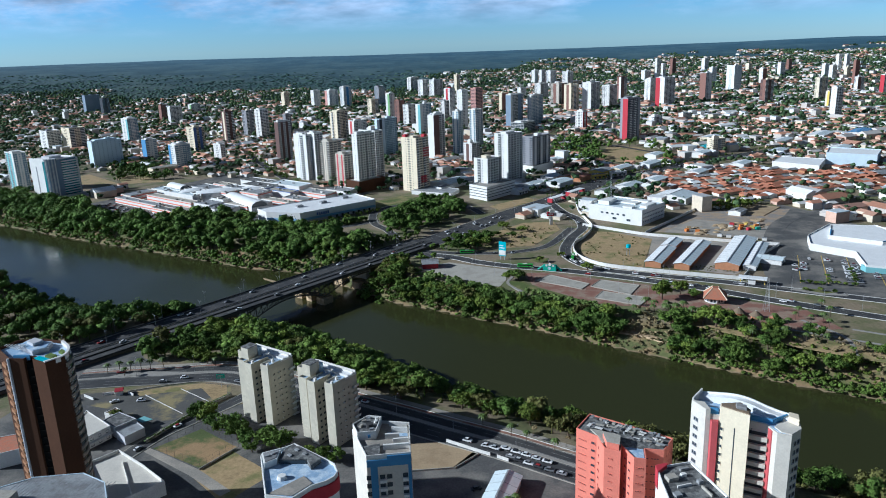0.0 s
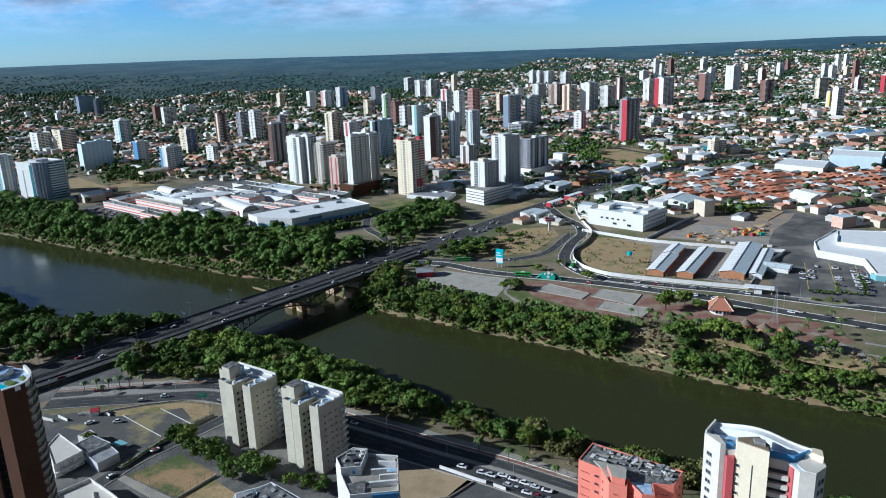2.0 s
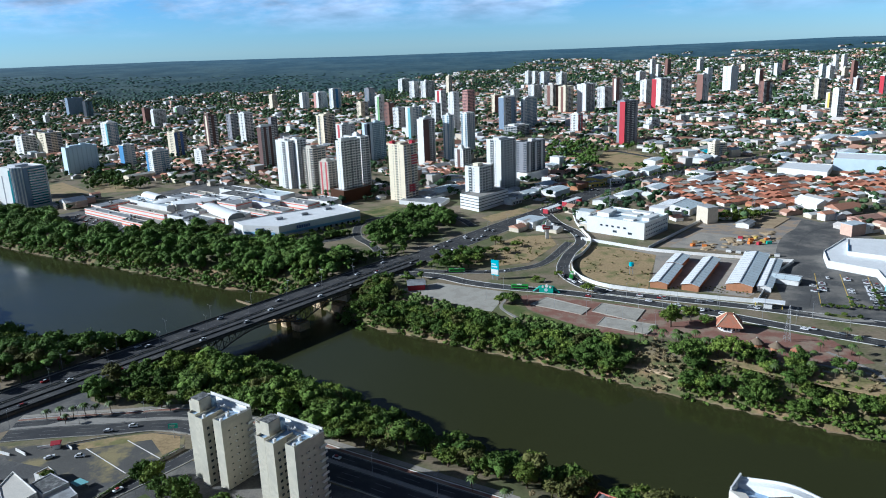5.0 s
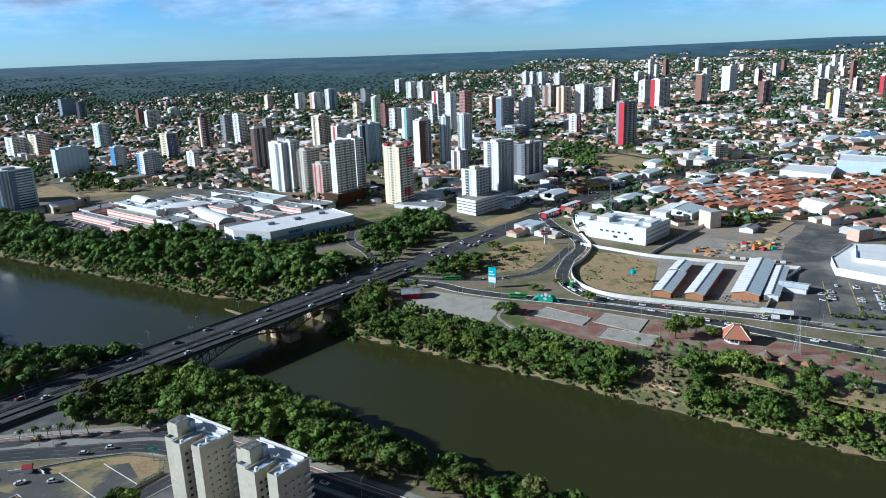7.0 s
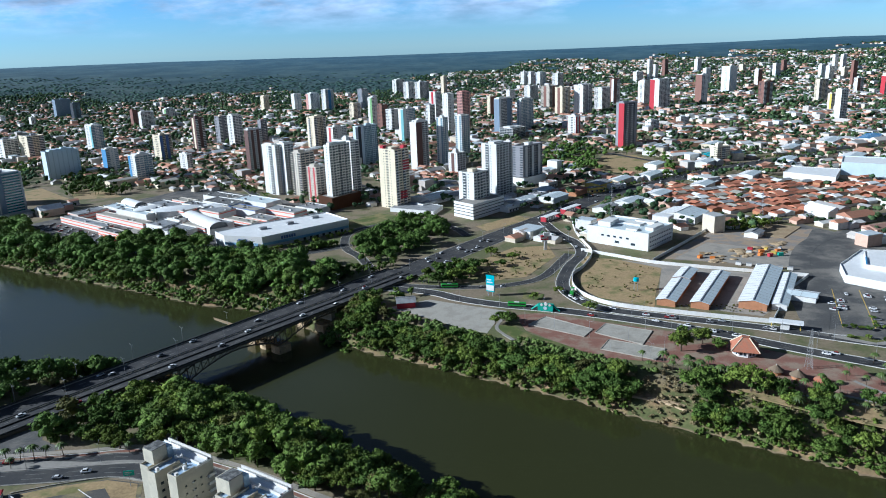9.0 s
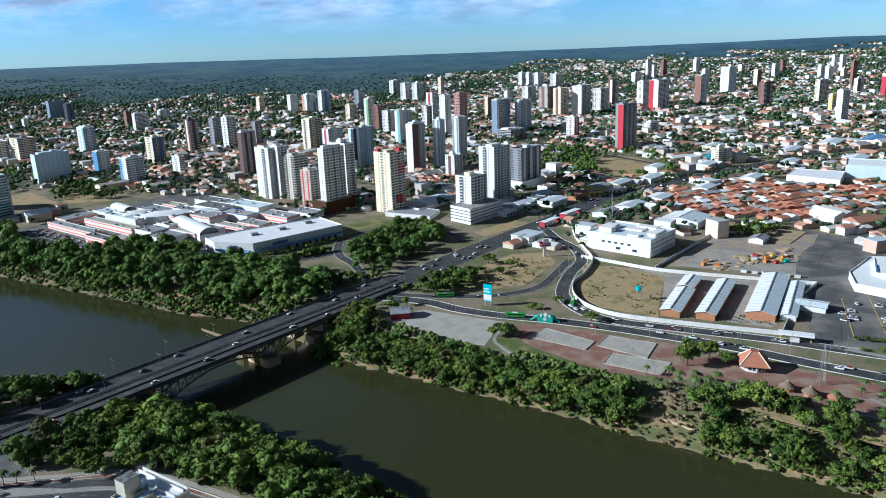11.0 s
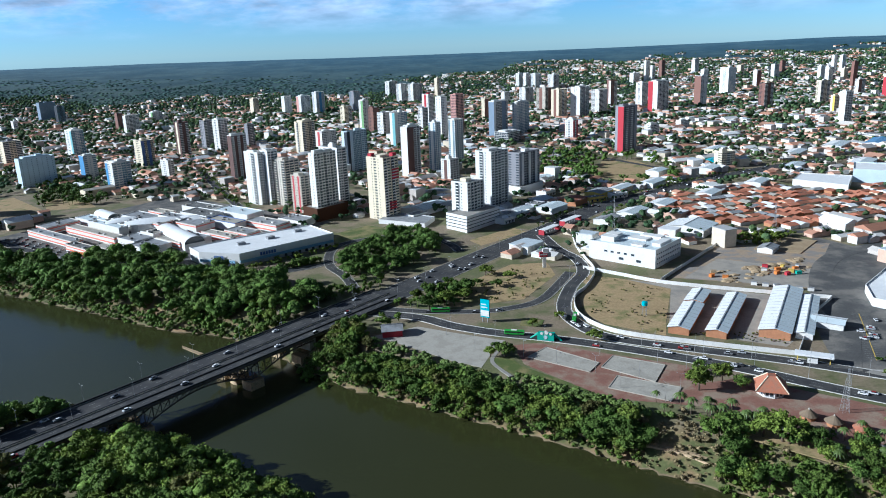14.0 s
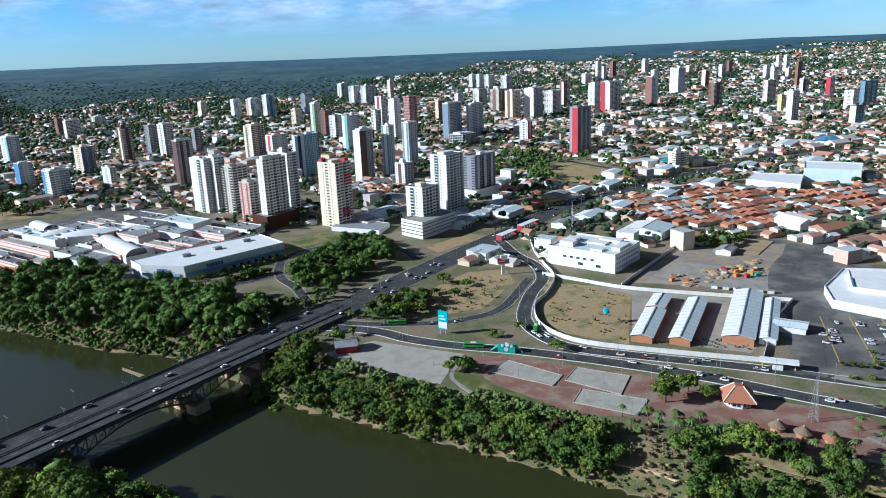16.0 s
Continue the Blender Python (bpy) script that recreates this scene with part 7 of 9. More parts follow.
shell(-348.6, 865.6, 27, 15, 10, 2.4, 20, "wide oval pale roof over the mall centre")
shell(-387, 877.3, 17, 12, 9, 1.8, 60, "curved pale roof segment of the mall")
shell(-315.1, 881, 17, 12, 9, 1.8, -20, "curved pale roof segment of the mall")

# right of the avenue
th = low_block("store_building", [(255, 633), (246.7, 605.6), (271, 581), (262.5, 545), (330, 518), (362, 610), (322, 662), (287, 670)], 5.0, "white", "whitemetal", "large white store with a stepped white roof", rim=1.0)
part("glass_entrance", poly_soup([(262.2, 552), (262.5, 544.6), (276, 539), (276, 546)], 0.2, 4.2), M["teal"], th, "green tinted glass entrance")
th = low_block("store_building", [(268, 622), (284, 658), (320, 654), (330, 606), (300, 600)], 7.6, "white", "whitemetal", "raised white roof block of the store", rim=0.7)
for a, b in (((268, 622), (276, 640)), ((300, 600), (318, 603.6))):
    a, b = Vector(a), Vector(b)
    part("blue_panel", Soup().ribbon([a, b], [a + Vector((1.6, 1.2)), b + Vector((1.6, 1.2))], 7.6, 8.6), M["blue"], th, "blue roof panel")
low_block("store_building", [(380.1, 1053.7), (428, 1025.3), (397.7, 968.8), (355.1, 1013.9)], 7, "whitewash", "whitemetal", "long white hall beside the avenue", rim=0.6)
low_block("office_building", [(427.7, 1024.1), (479, 994), (506, 1041.2), (451.5, 1073.5)], 15, "paleblue", "whitemetal", "pale blue office block with white roofs", rim=1.0)
for x, y, ln, wd in ((56.8, 818.9, 26, 7), (80.5, 854.1, 30, 7)):
    th = thing("bus_shelter", pose(x, y, 0, 0, 0, 53), "long white bus station roof with red ends", "shelter")
    part("roof", Soup().box(-ln / 2, ln / 2, -wd / 2, wd / 2, 4.2, 4.8), M["whitemetal"], th)
    for sx in (-ln / 2 - 0.8, ln / 2 - 0.8):
        part("red_end", Soup().box(sx, sx + 1.6, -wd / 2 + 0.5, wd / 2 - 0.5, 0, 4.6), M["red"], th, "red end wall")
    for i in range(5):
        part("post", Soup().box(-ln / 2 + 4 + i * 4.5, -ln / 2 + 4.4 + i * 4.5, -0.2, 0.2, 0, 4.25), M["steel"], th)
rnd = random.Random(21)
for x, y, l_, w_, h_, rf, wl_ in ((66.9, 909.8, 30, 20, 6, "bluemetal", "white"), (92.5, 943.3, 24, 22, 6, "tile", "brick"), (57.1, 951.4, 26, 18, 5, "whitemetal", "whitewash"), (33.2, 902.5, 26, 16, 5, "whitemetal", "white"), (125.8, 976.8, 30, 20, 7, "greymetal", "yellow"), (155, 1003.7, 36, 16, 6, "whitemetal", "cream"), (17.2, 887.1, 18, 14, 5, "greymetal", "white"), (144.9, 877.1, 34, 18, 6, "whitemetal", "white"), (115.8, 852.1, 26, 16, 5, "greymetal", "whitewash"), (183.6, 917.7, 30, 20, 5, "whitemetal", "whitewash"), (198.5, 1035.2, 36, 18, 6, "whitemetal", "white"), (232, 1070.1, 30, 20, 6, "tile", "whitewash"), (217.9, 1100.7, 28, 18, 8, "whitemetal", "white"), (288.9, 1118, 34, 20, 7, "whitemetal", "white"), (245.7, 966.1, 30, 18, 5, "whitemetal", "whitewash"), (316.3, 1018.2, 32, 18, 6, "whitemetal", "white"), (400, 1122.9, 40, 18, 6, "bluemetal", "white"), (490.2, 1130.6, 50, 24, 7, "whitemetal", "white"), (527, 1290, 60, 26, 8, "whitemetal", "white"), (446, 1238, 50, 20, 6, "whitemetal", "whitewash"), (598, 1310, 70, 24, 8, "blue", "white"), (317.5, 1192.6, 40, 16, 5, "aqua", "aqua"), (247.1, 1238.5, 40, 22, 6, "whitemetal", "white"), (346, 1289, 44, 22, 7, "whitemetal", "cream"), (-43.1, 935.4, 30, 20, 6, "greymetal", "whitewash"), (-94.2, 989, 28, 18, 6, "tile", "cream"), (-22.9, 1002.8, 24, 18, 7, "greymetal", "white"), (-515.8, 1072.7, 40, 16, 9, "concrete", "cream"), (-448.1, 1060.9, 30, 18, 8, "concrete", "cream"), (67.2, 1083.1, 30, 20, 6, "whitemetal", "white"), (106.7, 1111.9, 30, 18, 6, "whitemetal", "whitewash")):
    gable_hall("shop_hall", (x - 0.3 * l_, y - 0.4 * l_), (x + 0.3 * l_, y + 0.4 * l_), w_, h_, 1.6, rf if rf in M else "whitemetal", wl_, "low commercial hall with a %s roof" % {"whitemetal": "white sheet", "bluemetal": "pale blue sheet", "greymetal": "grey sheet", "tile": "clay tile", "blue": "blue sheet", "aqua": "turquoise", "concrete": "concrete"}[rf], False)


def billboard():
    th = thing("billboard", pose(-3, 588.3, 0, 0, 0, -28), "tall turquoise roadside billboard with pale panels", "sign")
    part("panel", Soup().box(-3.2, 3.2, -0.35, 0.35, 3.2, 15.2), M["aqua"], th)
    part("pale_panel", Soup().box(-3.0, 3.0, -0.5, -0.35, 4.0, 8.0), M["whitewash"], th, "pale printed panel")
    part("pale_panel", Soup().box(-2.6, 2.0, -0.5, -0.35, 9.6, 10.5), M["paleblue"], th, "pale bar of print")
    part("pale_panel", Soup().box(-2.6, 1.0, -0.5, -0.35, 11.6, 12.4), M["paleblue"], th, "pale bar of print")
    for x in (-1.8, 1.8):
        part("post", Soup().box(x - 0.3, x + 0.3, -0.3, 0.3, -0.2, 3.3), M["steel"], th)


billboard()


def pylon_sign():
    th = thing("pylon_sign", pose(43.8, 705.5, 0, 0, 0, 10), "white pylon sign with red and grey boxes", "sign")
    part("shaft", Soup().box(-1.3, 1.3, -0.7, 0.7, -0.2, 10), M["whitewash"], th)
    part("red_box", Soup().box(-4.2, 2.2, -0.9, 0.9, 9, 13), M["red"], th, "red sign box")
    part("white_box", Soup().box(-1.6, 3.4, -1.0, 1.0, 12, 15.5), M["whitewash"], th, "white sign box")
    part("white_box", Soup().box(1.6, 5.0, -0.8, 0.8, 8.6, 12), M["grey"], th, "grey sign box")
    part("sign_bar", Soup().box(-3.6, 1.4, -1.02, -0.9, 10.4, 11.4), M["whitewash"], th)


pylon_sign()


def gateway():
    th = thing("gateway", pose(33.7, 557.7, 0, 0, 0, -15), "mint green play gateway with round discs", "gateway")
    part("body", Soup().box(-5, 5, -2.2, 2.2, -0.1, 4.2), M["mint"], th)
    for sx in (-1, 1):
        sp = Soup()
        sp.tube((sx * 4.5, 0, 3.8), (sx * 9.5, -0.5, 0.2), 0.9, 0.5, 6)
        part("arm", sp, M["mint"], th)
    for x, z, r in ((-2.4, 4.4, 0.8), (0.4, 5.2, 1.2), (3.0, 4.4, 0.8), (0, 2.2, 1.2)):
        sp = Soup().tube((x, -2.4, z), (x, -1.6, z), r, r, 14)
        part("disc", sp, M["whitewash"] if z > 4 else M["paleblue"], th, "pale round disc")


gateway()


def pavilion():
    th = thing("pavilion", pose(138.9, 484.9, 0, 0, 0, 20), "white pavilion under a steep orange tiled roof", "pavilion")
    oc = [(6.6 * math.cos(radians(45 * i + 22)), 6.6 * math.sin(radians(45 * i + 22))) for i in range(8)]
    part("wall", Soup().slab(oc, -0.2, 3.8), M["whitewash"], th)
    eave = [(10.6 * math.cos(radians(90 * i + 10)), 10.6 * math.sin(radians(90 * i + 10))) for i in range(4)]
    top = [(2.6 * math.cos(radians(90 * i + 10)), 2.6 * math.sin(radians(90 * i + 10))) for i in range(4)]
    for i in range(4):
        j = (i + 1) % 4
        sp = Soup()
        sp.v += [(*eave[i], 3.4), (*eave[j], 3.4), (*top[j], 9.6), (*top[i], 9.6), (*eave[i], 3.7), (*eave[j], 3.7), (*top[j], 9.9), (*top[i], 9.9)]
        sp.f += [(4, 5, 6, 7), (0, 3, 2, 1), (0, 1, 5, 4), (1, 2, 6, 5), (2, 3, 7, 6), (3, 0, 4, 7)]
        part("roof_slope", sp, M["tile"], th)
        part("ridge", Soup().tube((*eave[i], 3.8), (*top[i], 10.0), 0.3, 0.3, 5), M["cream"], th, "cream ridge tiles")
    part("crown_cap", Soup().slab(top, 9.0, 9.8), M["tile"], th)
    for i in range(8):
        p, q = Vector(oc[i - 1]), Vector(oc[i])
        windows(th, p, q, (0.3, 0.7), (1.0,), 1.4, 1.8)


pavilion()
for x, y, roofm, lb in ((146.4, 458.5, "thatch", "round hut with a straw roof"), (155, 452.3, "thatch", "round hut with a straw roof"), (164.6, 446.1, "tile", "round hut with an orange and red roof")):
    th = thing("hut", pose(x, y, 0), lb, "hut", "round huts on the promenade")
    part("wall", Soup().slab([(2.9 * math.cos(radians(30 * i)), 2.9 * math.sin(radians(30 * i))) for i in range(12)], -0.1, 2.4), M["brick"], th)
    sp = Soup().tube((0, 0, 2.2), (0, 0, 5.0), 4.2, 0.5, 12)
    part("roof", sp, M[roofm], th)
    part("finial", Soup().tube((0, 0, 5), (0, 0, 5.6), 0.5, 0.2, 8), M["concrete"], th)
for pts in ([(32.7, 545.3), (60.3, 522.6), (53.4, 510.6), (20.8, 531.4)], [(69.1, 532.1), (95.4, 518.7), (85.6, 497.9), (60.3, 516.9)], [(67.1, 506.1), (97.3, 491.4), (88.5, 476.2), (60.2, 491.9)]):
    patch("sports_court", pts, "concrete", "pale worn concrete sports court", 0.32, "court")
    for i in range(4):
        a, b = Vector(pts[i]), Vector(pts[(i + 1) % 4])
        sp = Soup()
        sp.ribbon([a, b], [a + (Vector(pts[(i + 2) % 4]) - b).normalized() * 0.4, b + (Vector(pts[(i + 2) % 4]) - b).normalized() * 0.4], 0.3, 0.55)
        put("court_kerb", sp.mesh("court_kerb", M["concrete"]), kind="structure", label="low concrete court edge", category="kerb")
th = thing("toll_canopy", pose(174.4, 520.3, 0, 0, 0, -22), "white flat canopy over a gate booth", "canopy")
part("roof", Soup().box(-9.5, 9.5, -3, 3, 4.2, 5.2), M["whitemetal"], th)
part("booth", Soup().box(-3, 2, -1.5, 1.5, -0.1, 4.25), M["whitewash"], th)
for x in (-8, 8):
    part("post", Soup().box(x - 0.25, x + 0.25, -0.25, 0.25, -0.1, 4.25), M["yellow"], th, "yellow post")


def lattice_mast(x, y, h, base, label):
    th = thing("lattice_mast", pose(x, y, 0), label, "mast")
    n = 14
    br = Soup()
    corner = ((-1, -1), (1, -1), (1, 1), (-1, 1))
    for i in range(n):
        z0, z1 = h * i / n, h * (i + 1) / n
        r0, r1 = base * (1 - 0.85 * i / n), base * (1 - 0.85 * (i + 1) / n)
        for k, (sx, sy) in enumerate(corner):
            tx, ty = corner[(k + 1) % 4]
            br.tube((sx * r0, sy * r0, z0), (tx * r1, ty * r1, z1), 0.04, k=4)
            br.tube((sx * r1, sy * r1, z1), (tx * r1, ty * r1, z1), 0.04, k=4)
    for sx, sy in corner:
        part("leg", Soup().tube((sx * base, sy * base, -0.2), (sx * base * 0.15, sy * base * 0.15, h), 0.09, 0.06, 5), M["steel"], th)
    part("bracing", br, M["steel"], th, kind="stuff")


lattice_mast(250.4, 785.4, 30, 1.6, "grey steel lattice mast among houses")
lattice_mast(165.6, 465, 22, 1.6, "grey steel power pylon on the promenade")
lattice_mast(113.7, 801, 36, 1.2, "tall slim lattice mast behind the white block")
th = thing("water_tower", pose(99.5, 595.4, 0), "small turquoise water tank on a frame", "tank")
for sx in (-1, 1):
    for sy in (-1, 1):
        part("leg", Soup().tube((sx * 1.2, sy * 1.2, -0.2), (sx, sy, 7), 0.14, k=5), M["steel"], th)
part("tank", Soup().tube((0, 0, 7), (0, 0, 9.4), 1.9, 1.9, 14), M["aqua"], th)
part("lid", Soup().tube((0, 0, 9.4), (0, 0, 9.9), 1.95, 0.3, 14), M["aqua"], th)

# building site: containers, heaps and machines
rnd = random.Random(31)
for x, y, m_ in ((188.3, 652.7, "whitewash"), (194.9, 649.3, "whitewash"), (201.6, 646.4, "whitewash"), (208.2, 643.5, "whitewash"), (214.8, 640.6, "whitewash"), (221.4, 637.8, "whitewash"), (168.3, 681.7, "sand"), (164.5, 673, "orange"), (173.1, 668.8, "orange"), (213.1, 677.2, "orange"), (219.7, 674.3, "red"), (224.5, 680.6, "yellow"), (230.2, 686.7, "orange"), (216.9, 685.8, "orange"), (228.2, 675.7, "mint"), (234, 693.1, "whitewash"), (206.5, 684.6, "whitewash"), (210.3, 693.2, "red"), (222.6, 692, "yellow")):
    th = thing("site_container", pose(x, y, 0.05, 0, 0, rnd.uniform(-30, 60)), "small %s site container or bin" % {"whitewash": "white", "sand": "beige", "orange": "orange", "red": "red", "yellow": "yellow", "mint": "green"}[m_], "container", "containers on the building site")
    part("box", Soup().box(-2, 2, -1.2, 1.2, 0.15, 2.4), M[m_], th)
    part("skid", Soup().box(-2, 2, -0.9, -0.7, 0, 0.15), M["darksteel"], th)
    part("skid", Soup().box(-2, 2, 0.7, 0.9, 0, 0.15), M["darksteel"], th)
    part("lid", Soup().box(-2.1, 2.1, -1.3, 1.3, 2.4, 2.52), M["greymetal" if m_ == "whitewash" else m_], th)
heap = Soup()
for i in range(60):
    x, y = rnd.uniform(170, 245), 0
    y = 671 + (x - 187) * 0.45 + rnd.uniform(-9, 20)
    r = rnd.uniform(1.0, 3.6)
    heap.blob(x, y, 0, r * 1.4, r, r * 0.5, ICO2, [1 + rnd.uniform(-0.2, 0.2) for _ in ICO2[0]])
put("earth_heaps", heap.mesh("earth_heaps", M["sand"]), kind="stuff", label="heaps of sand and earth on the building site", category="heaps")
patch("sand_pad", [(219.1, 744), (247.6, 788), (279.4, 766.5), (251.1, 729.3)], "sand", "flat sandy building pad", 0.6)

put("sand_bar", Soup().slab([(-207, 590.5), (-204.9, 586.7), (-189, 574.8), (-186.9, 577)], WATER - 0.5, WATER + 0.35).mesh("sand_bar", M["sand"]), kind="structure", label="narrow sandy bar in the river", category="sand bar")
th = thing("road_sign", pose(-151.9, 354, 0, 0, 0, 10), "green overhead road sign on a steel post", "sign")
part("post", Soup().tube((0, 0, -0.2), (0, 0, 7), 0.16, 0.12, 6), M["steel"], th)
part("board", Soup().box(-2.2, 2.2, -0.08, 0.08, 5, 7.4), M["mint"], th)
part("print_bar", Soup().box(-1.6, 1.2, -0.12, -0.08, 6.4, 6.7), M["whitewash"], th)
part("print_bar", Soup().box(-1.6, 0.6, -0.12, -0.08, 5.7, 6.0), M["whitewash"], th)
th = thing("guard_hut", pose(-203.7, 344.8, 0, 0, 0, 20), "small white guard hut with a red roof", "hut")
part("wall", Soup().box(-1.6, 1.6, -1.6, 1.6, -0.1, 2.6), M["whitewash"], th)
part("roof", Soup().gable(0, 0, 2.6, 3.2, 3.2, 1.2, 0, 0.5), M["red"], th)
for a, b in (((-212.1, 343.3), (-206.8, 345.1)), ((-221.6, 341.9), (-214.3, 337.8)), ((-199.5, 345.6), (-195.3, 343)), ((-230, 340.4), (-221.6, 337.4))):
    wall_line([a, b], 1.4, "short white barrier wall at the lot entrance", 0.4)
# fence posts round the lawn
th = thing("fence", pose(0, 0, 0), "tall wire fence on steel posts round the lawn", "fence")
ring = [(-161, 291.7), (-144.9, 310.3), (-121.1, 293.8), (-131.4, 275.1)]
for i in range(4):
    a, b = Vector(ring[i]), Vector(ring[(i + 1) % 4])
    for k in range(6):
        p = a.lerp(b, k / 6)
        part("post", Soup().tube((p.x, p.y, -0.2), (p.x, p.y, 4.2), 0.06, 0.06, 5), M["darksteel"], th)
    for z in (0.6, 2.3, 4.1):
        part("rail", Soup().tube((a.x, a.y, z), (b.x, b.y, z), 0.03, 0.03, 4), M["darksteel"], th)


# trees
def tree_mesh(seed, kind, lumps=22, leaves=1000, spread=1.0):
    """Crown of about 8 m: lumps of foliage with loose leaf sprays, unit scale."""
    rnd = random.Random(seed)
    c = Soup()
    centres = []
    for i in range(lumps):
        a, r = rnd.uniform(0, 6.283), rnd.uniform(0.1, 1) ** 0.6 * 3.5 * spread
        z = 4.3 + rnd.uniform(-2.0, 2.6) * (1 - 0.2 * r)
        q = rnd.uniform(0.75, 1.5)
        centres.append((r * math.cos(a), r * math.sin(a), z, q))
    for x, y, z, q in centres:
        wob = [0.78 + rnd.uniform(-0.28, 0.28) for _ in ICO1[0]]
        c.blob(x, y, z, q, q, q * 0.72, ICO1, wob)
    for i in range(leaves):
        x, y, z, q = rnd.choice(centres)
        d = Vector((rnd.gauss(0, 1), rnd.gauss(0, 1), rnd.gauss(0.3, 0.8))).normalized()
        p = Vector((x, y, z)) + Vector((d.x * q, d.y * q, d.z * q * 0.75)) * rnd.uniform(0.8, 1.25)
        t1 = Vector((rnd.gauss(0, 1), rnd.gauss(0, 1), rnd.gauss(0, 1))).normalized() * rnd.uniform(0.22, 0.5)
        t2 = (t1.cross(d).normalized() + d * rnd.uniform(-0.4, 0.4)) * rnd.uniform(0.16, 0.32)
        n = len(c.v)
        c.v += [tuple(p - t1), tuple(p + t2), tuple(p + t1), tuple(p - t2)]
        c.f.append((n, n + 1, n + 2, n + 3))
    t = Soup()
    t.tube((0, 0, -0.6), (0.1, 0, 2.4), 0.32, 0.24, 7)
    for x, y, z, q in centres[:5]:
        t.tube((0.1, 0, 2.2), (x * 0.8, y * 0.8, z - 0.3), 0.17, 0.06, 5)
    return c.mesh("crown", M["leaf_" + kind], True), t.mesh("trunk", M["bark"])


TREES = []
for i, kd in enumerate("aabbccd"):
    cm, tm = tree_mesh(100 + i, kd, spread=(1.0, 1.25, 0.9)[i % 3])
    th = thing("tree", pose(0, 0, -400), {"a": "broad green riverside tree with a dense crown", "b": "dark green tree with a dense rounded crown", "c": "bright green leafy tree", "d": "dull olive tree with a thin crown"}[kd], "tree", "riverside trees")
    put("crown", cm, th)
    put("trunk", tm, th)
    TREES.append(th)
PROTO = list(TREES)
rnd = random.Random(7)


def plant(x, y, size, pick=None):
    th = copy_thing(pick or rnd.choice(PROTO), Matrix.LocRotScale((x, y, height(x, y) - 0.1), Euler((0, 0, rnd.uniform(0, 6.283))), (size * rnd.uniform(0.9, 1.2), size * rnd.uniform(0.9, 1.2), size * rnd.uniform(0.85, 1.15))))
    return th


for q in ((-600, 1022, 70), (-520, 1012, 62), (-560, 940, 40)):
    keep(*q)
keep(-180, 462, 17)
index_places()


def inside(p, poly):
    c = False
    for i in range(len(poly)):
        (x1, y1), (x2, y2) = poly[i], poly[i - 1]
        if (y1 > p[1]) != (y2 > p[1]) and p[0] < (x2 - x1) * (p[1] - y1) / (y2 - y1) + x1:
            c = not c
    return c


CLEARING = [(64, 428), (66, 444), (79, 461), (103, 457), (105, 440), (97, 422)]
CITY_SIDE = [(-344.7, 321), (-272.2, 357.9), (-221.5, 405.5), (-214.1, 390), (-157, 386.2), (-113.9, 373.3), (-77.4, 351.9), (-27.4, 327.6), (29.7, 296.2), (74.4, 270), (141.5, 230.3), (141.1, 134.9), (-344.3, 156.1)]


def bare(x, y):
    """Ground that carries no trees of the woods: the near streets and the open meadow."""
    return inside((x, y), CITY_SIDE) or inside((x, y), MEADOW) or inside((x, y), CLEARING)


def grow(n, xr, gaps, side, size):
    """Plants trees on a stretch of bank: x range, distance from the water, far (1) or near (-1) side."""
    made = 0
    tries = 0
    while made < n and tries < n * 20:
        tries += 1
        x, g = rnd.uniform(*xr), gaps[0] + (gaps[1] - gaps[0]) * rnd.random()
        y = np.interp(x, FX, FY) + g / 0.9 if side > 0 else np.interp(x, NX, NY) - g / 0.9
        if blocked(x, y, 1.0) or bare(x, y):
            continue
        plant(x, y, rnd.uniform(*size))
        made += 1


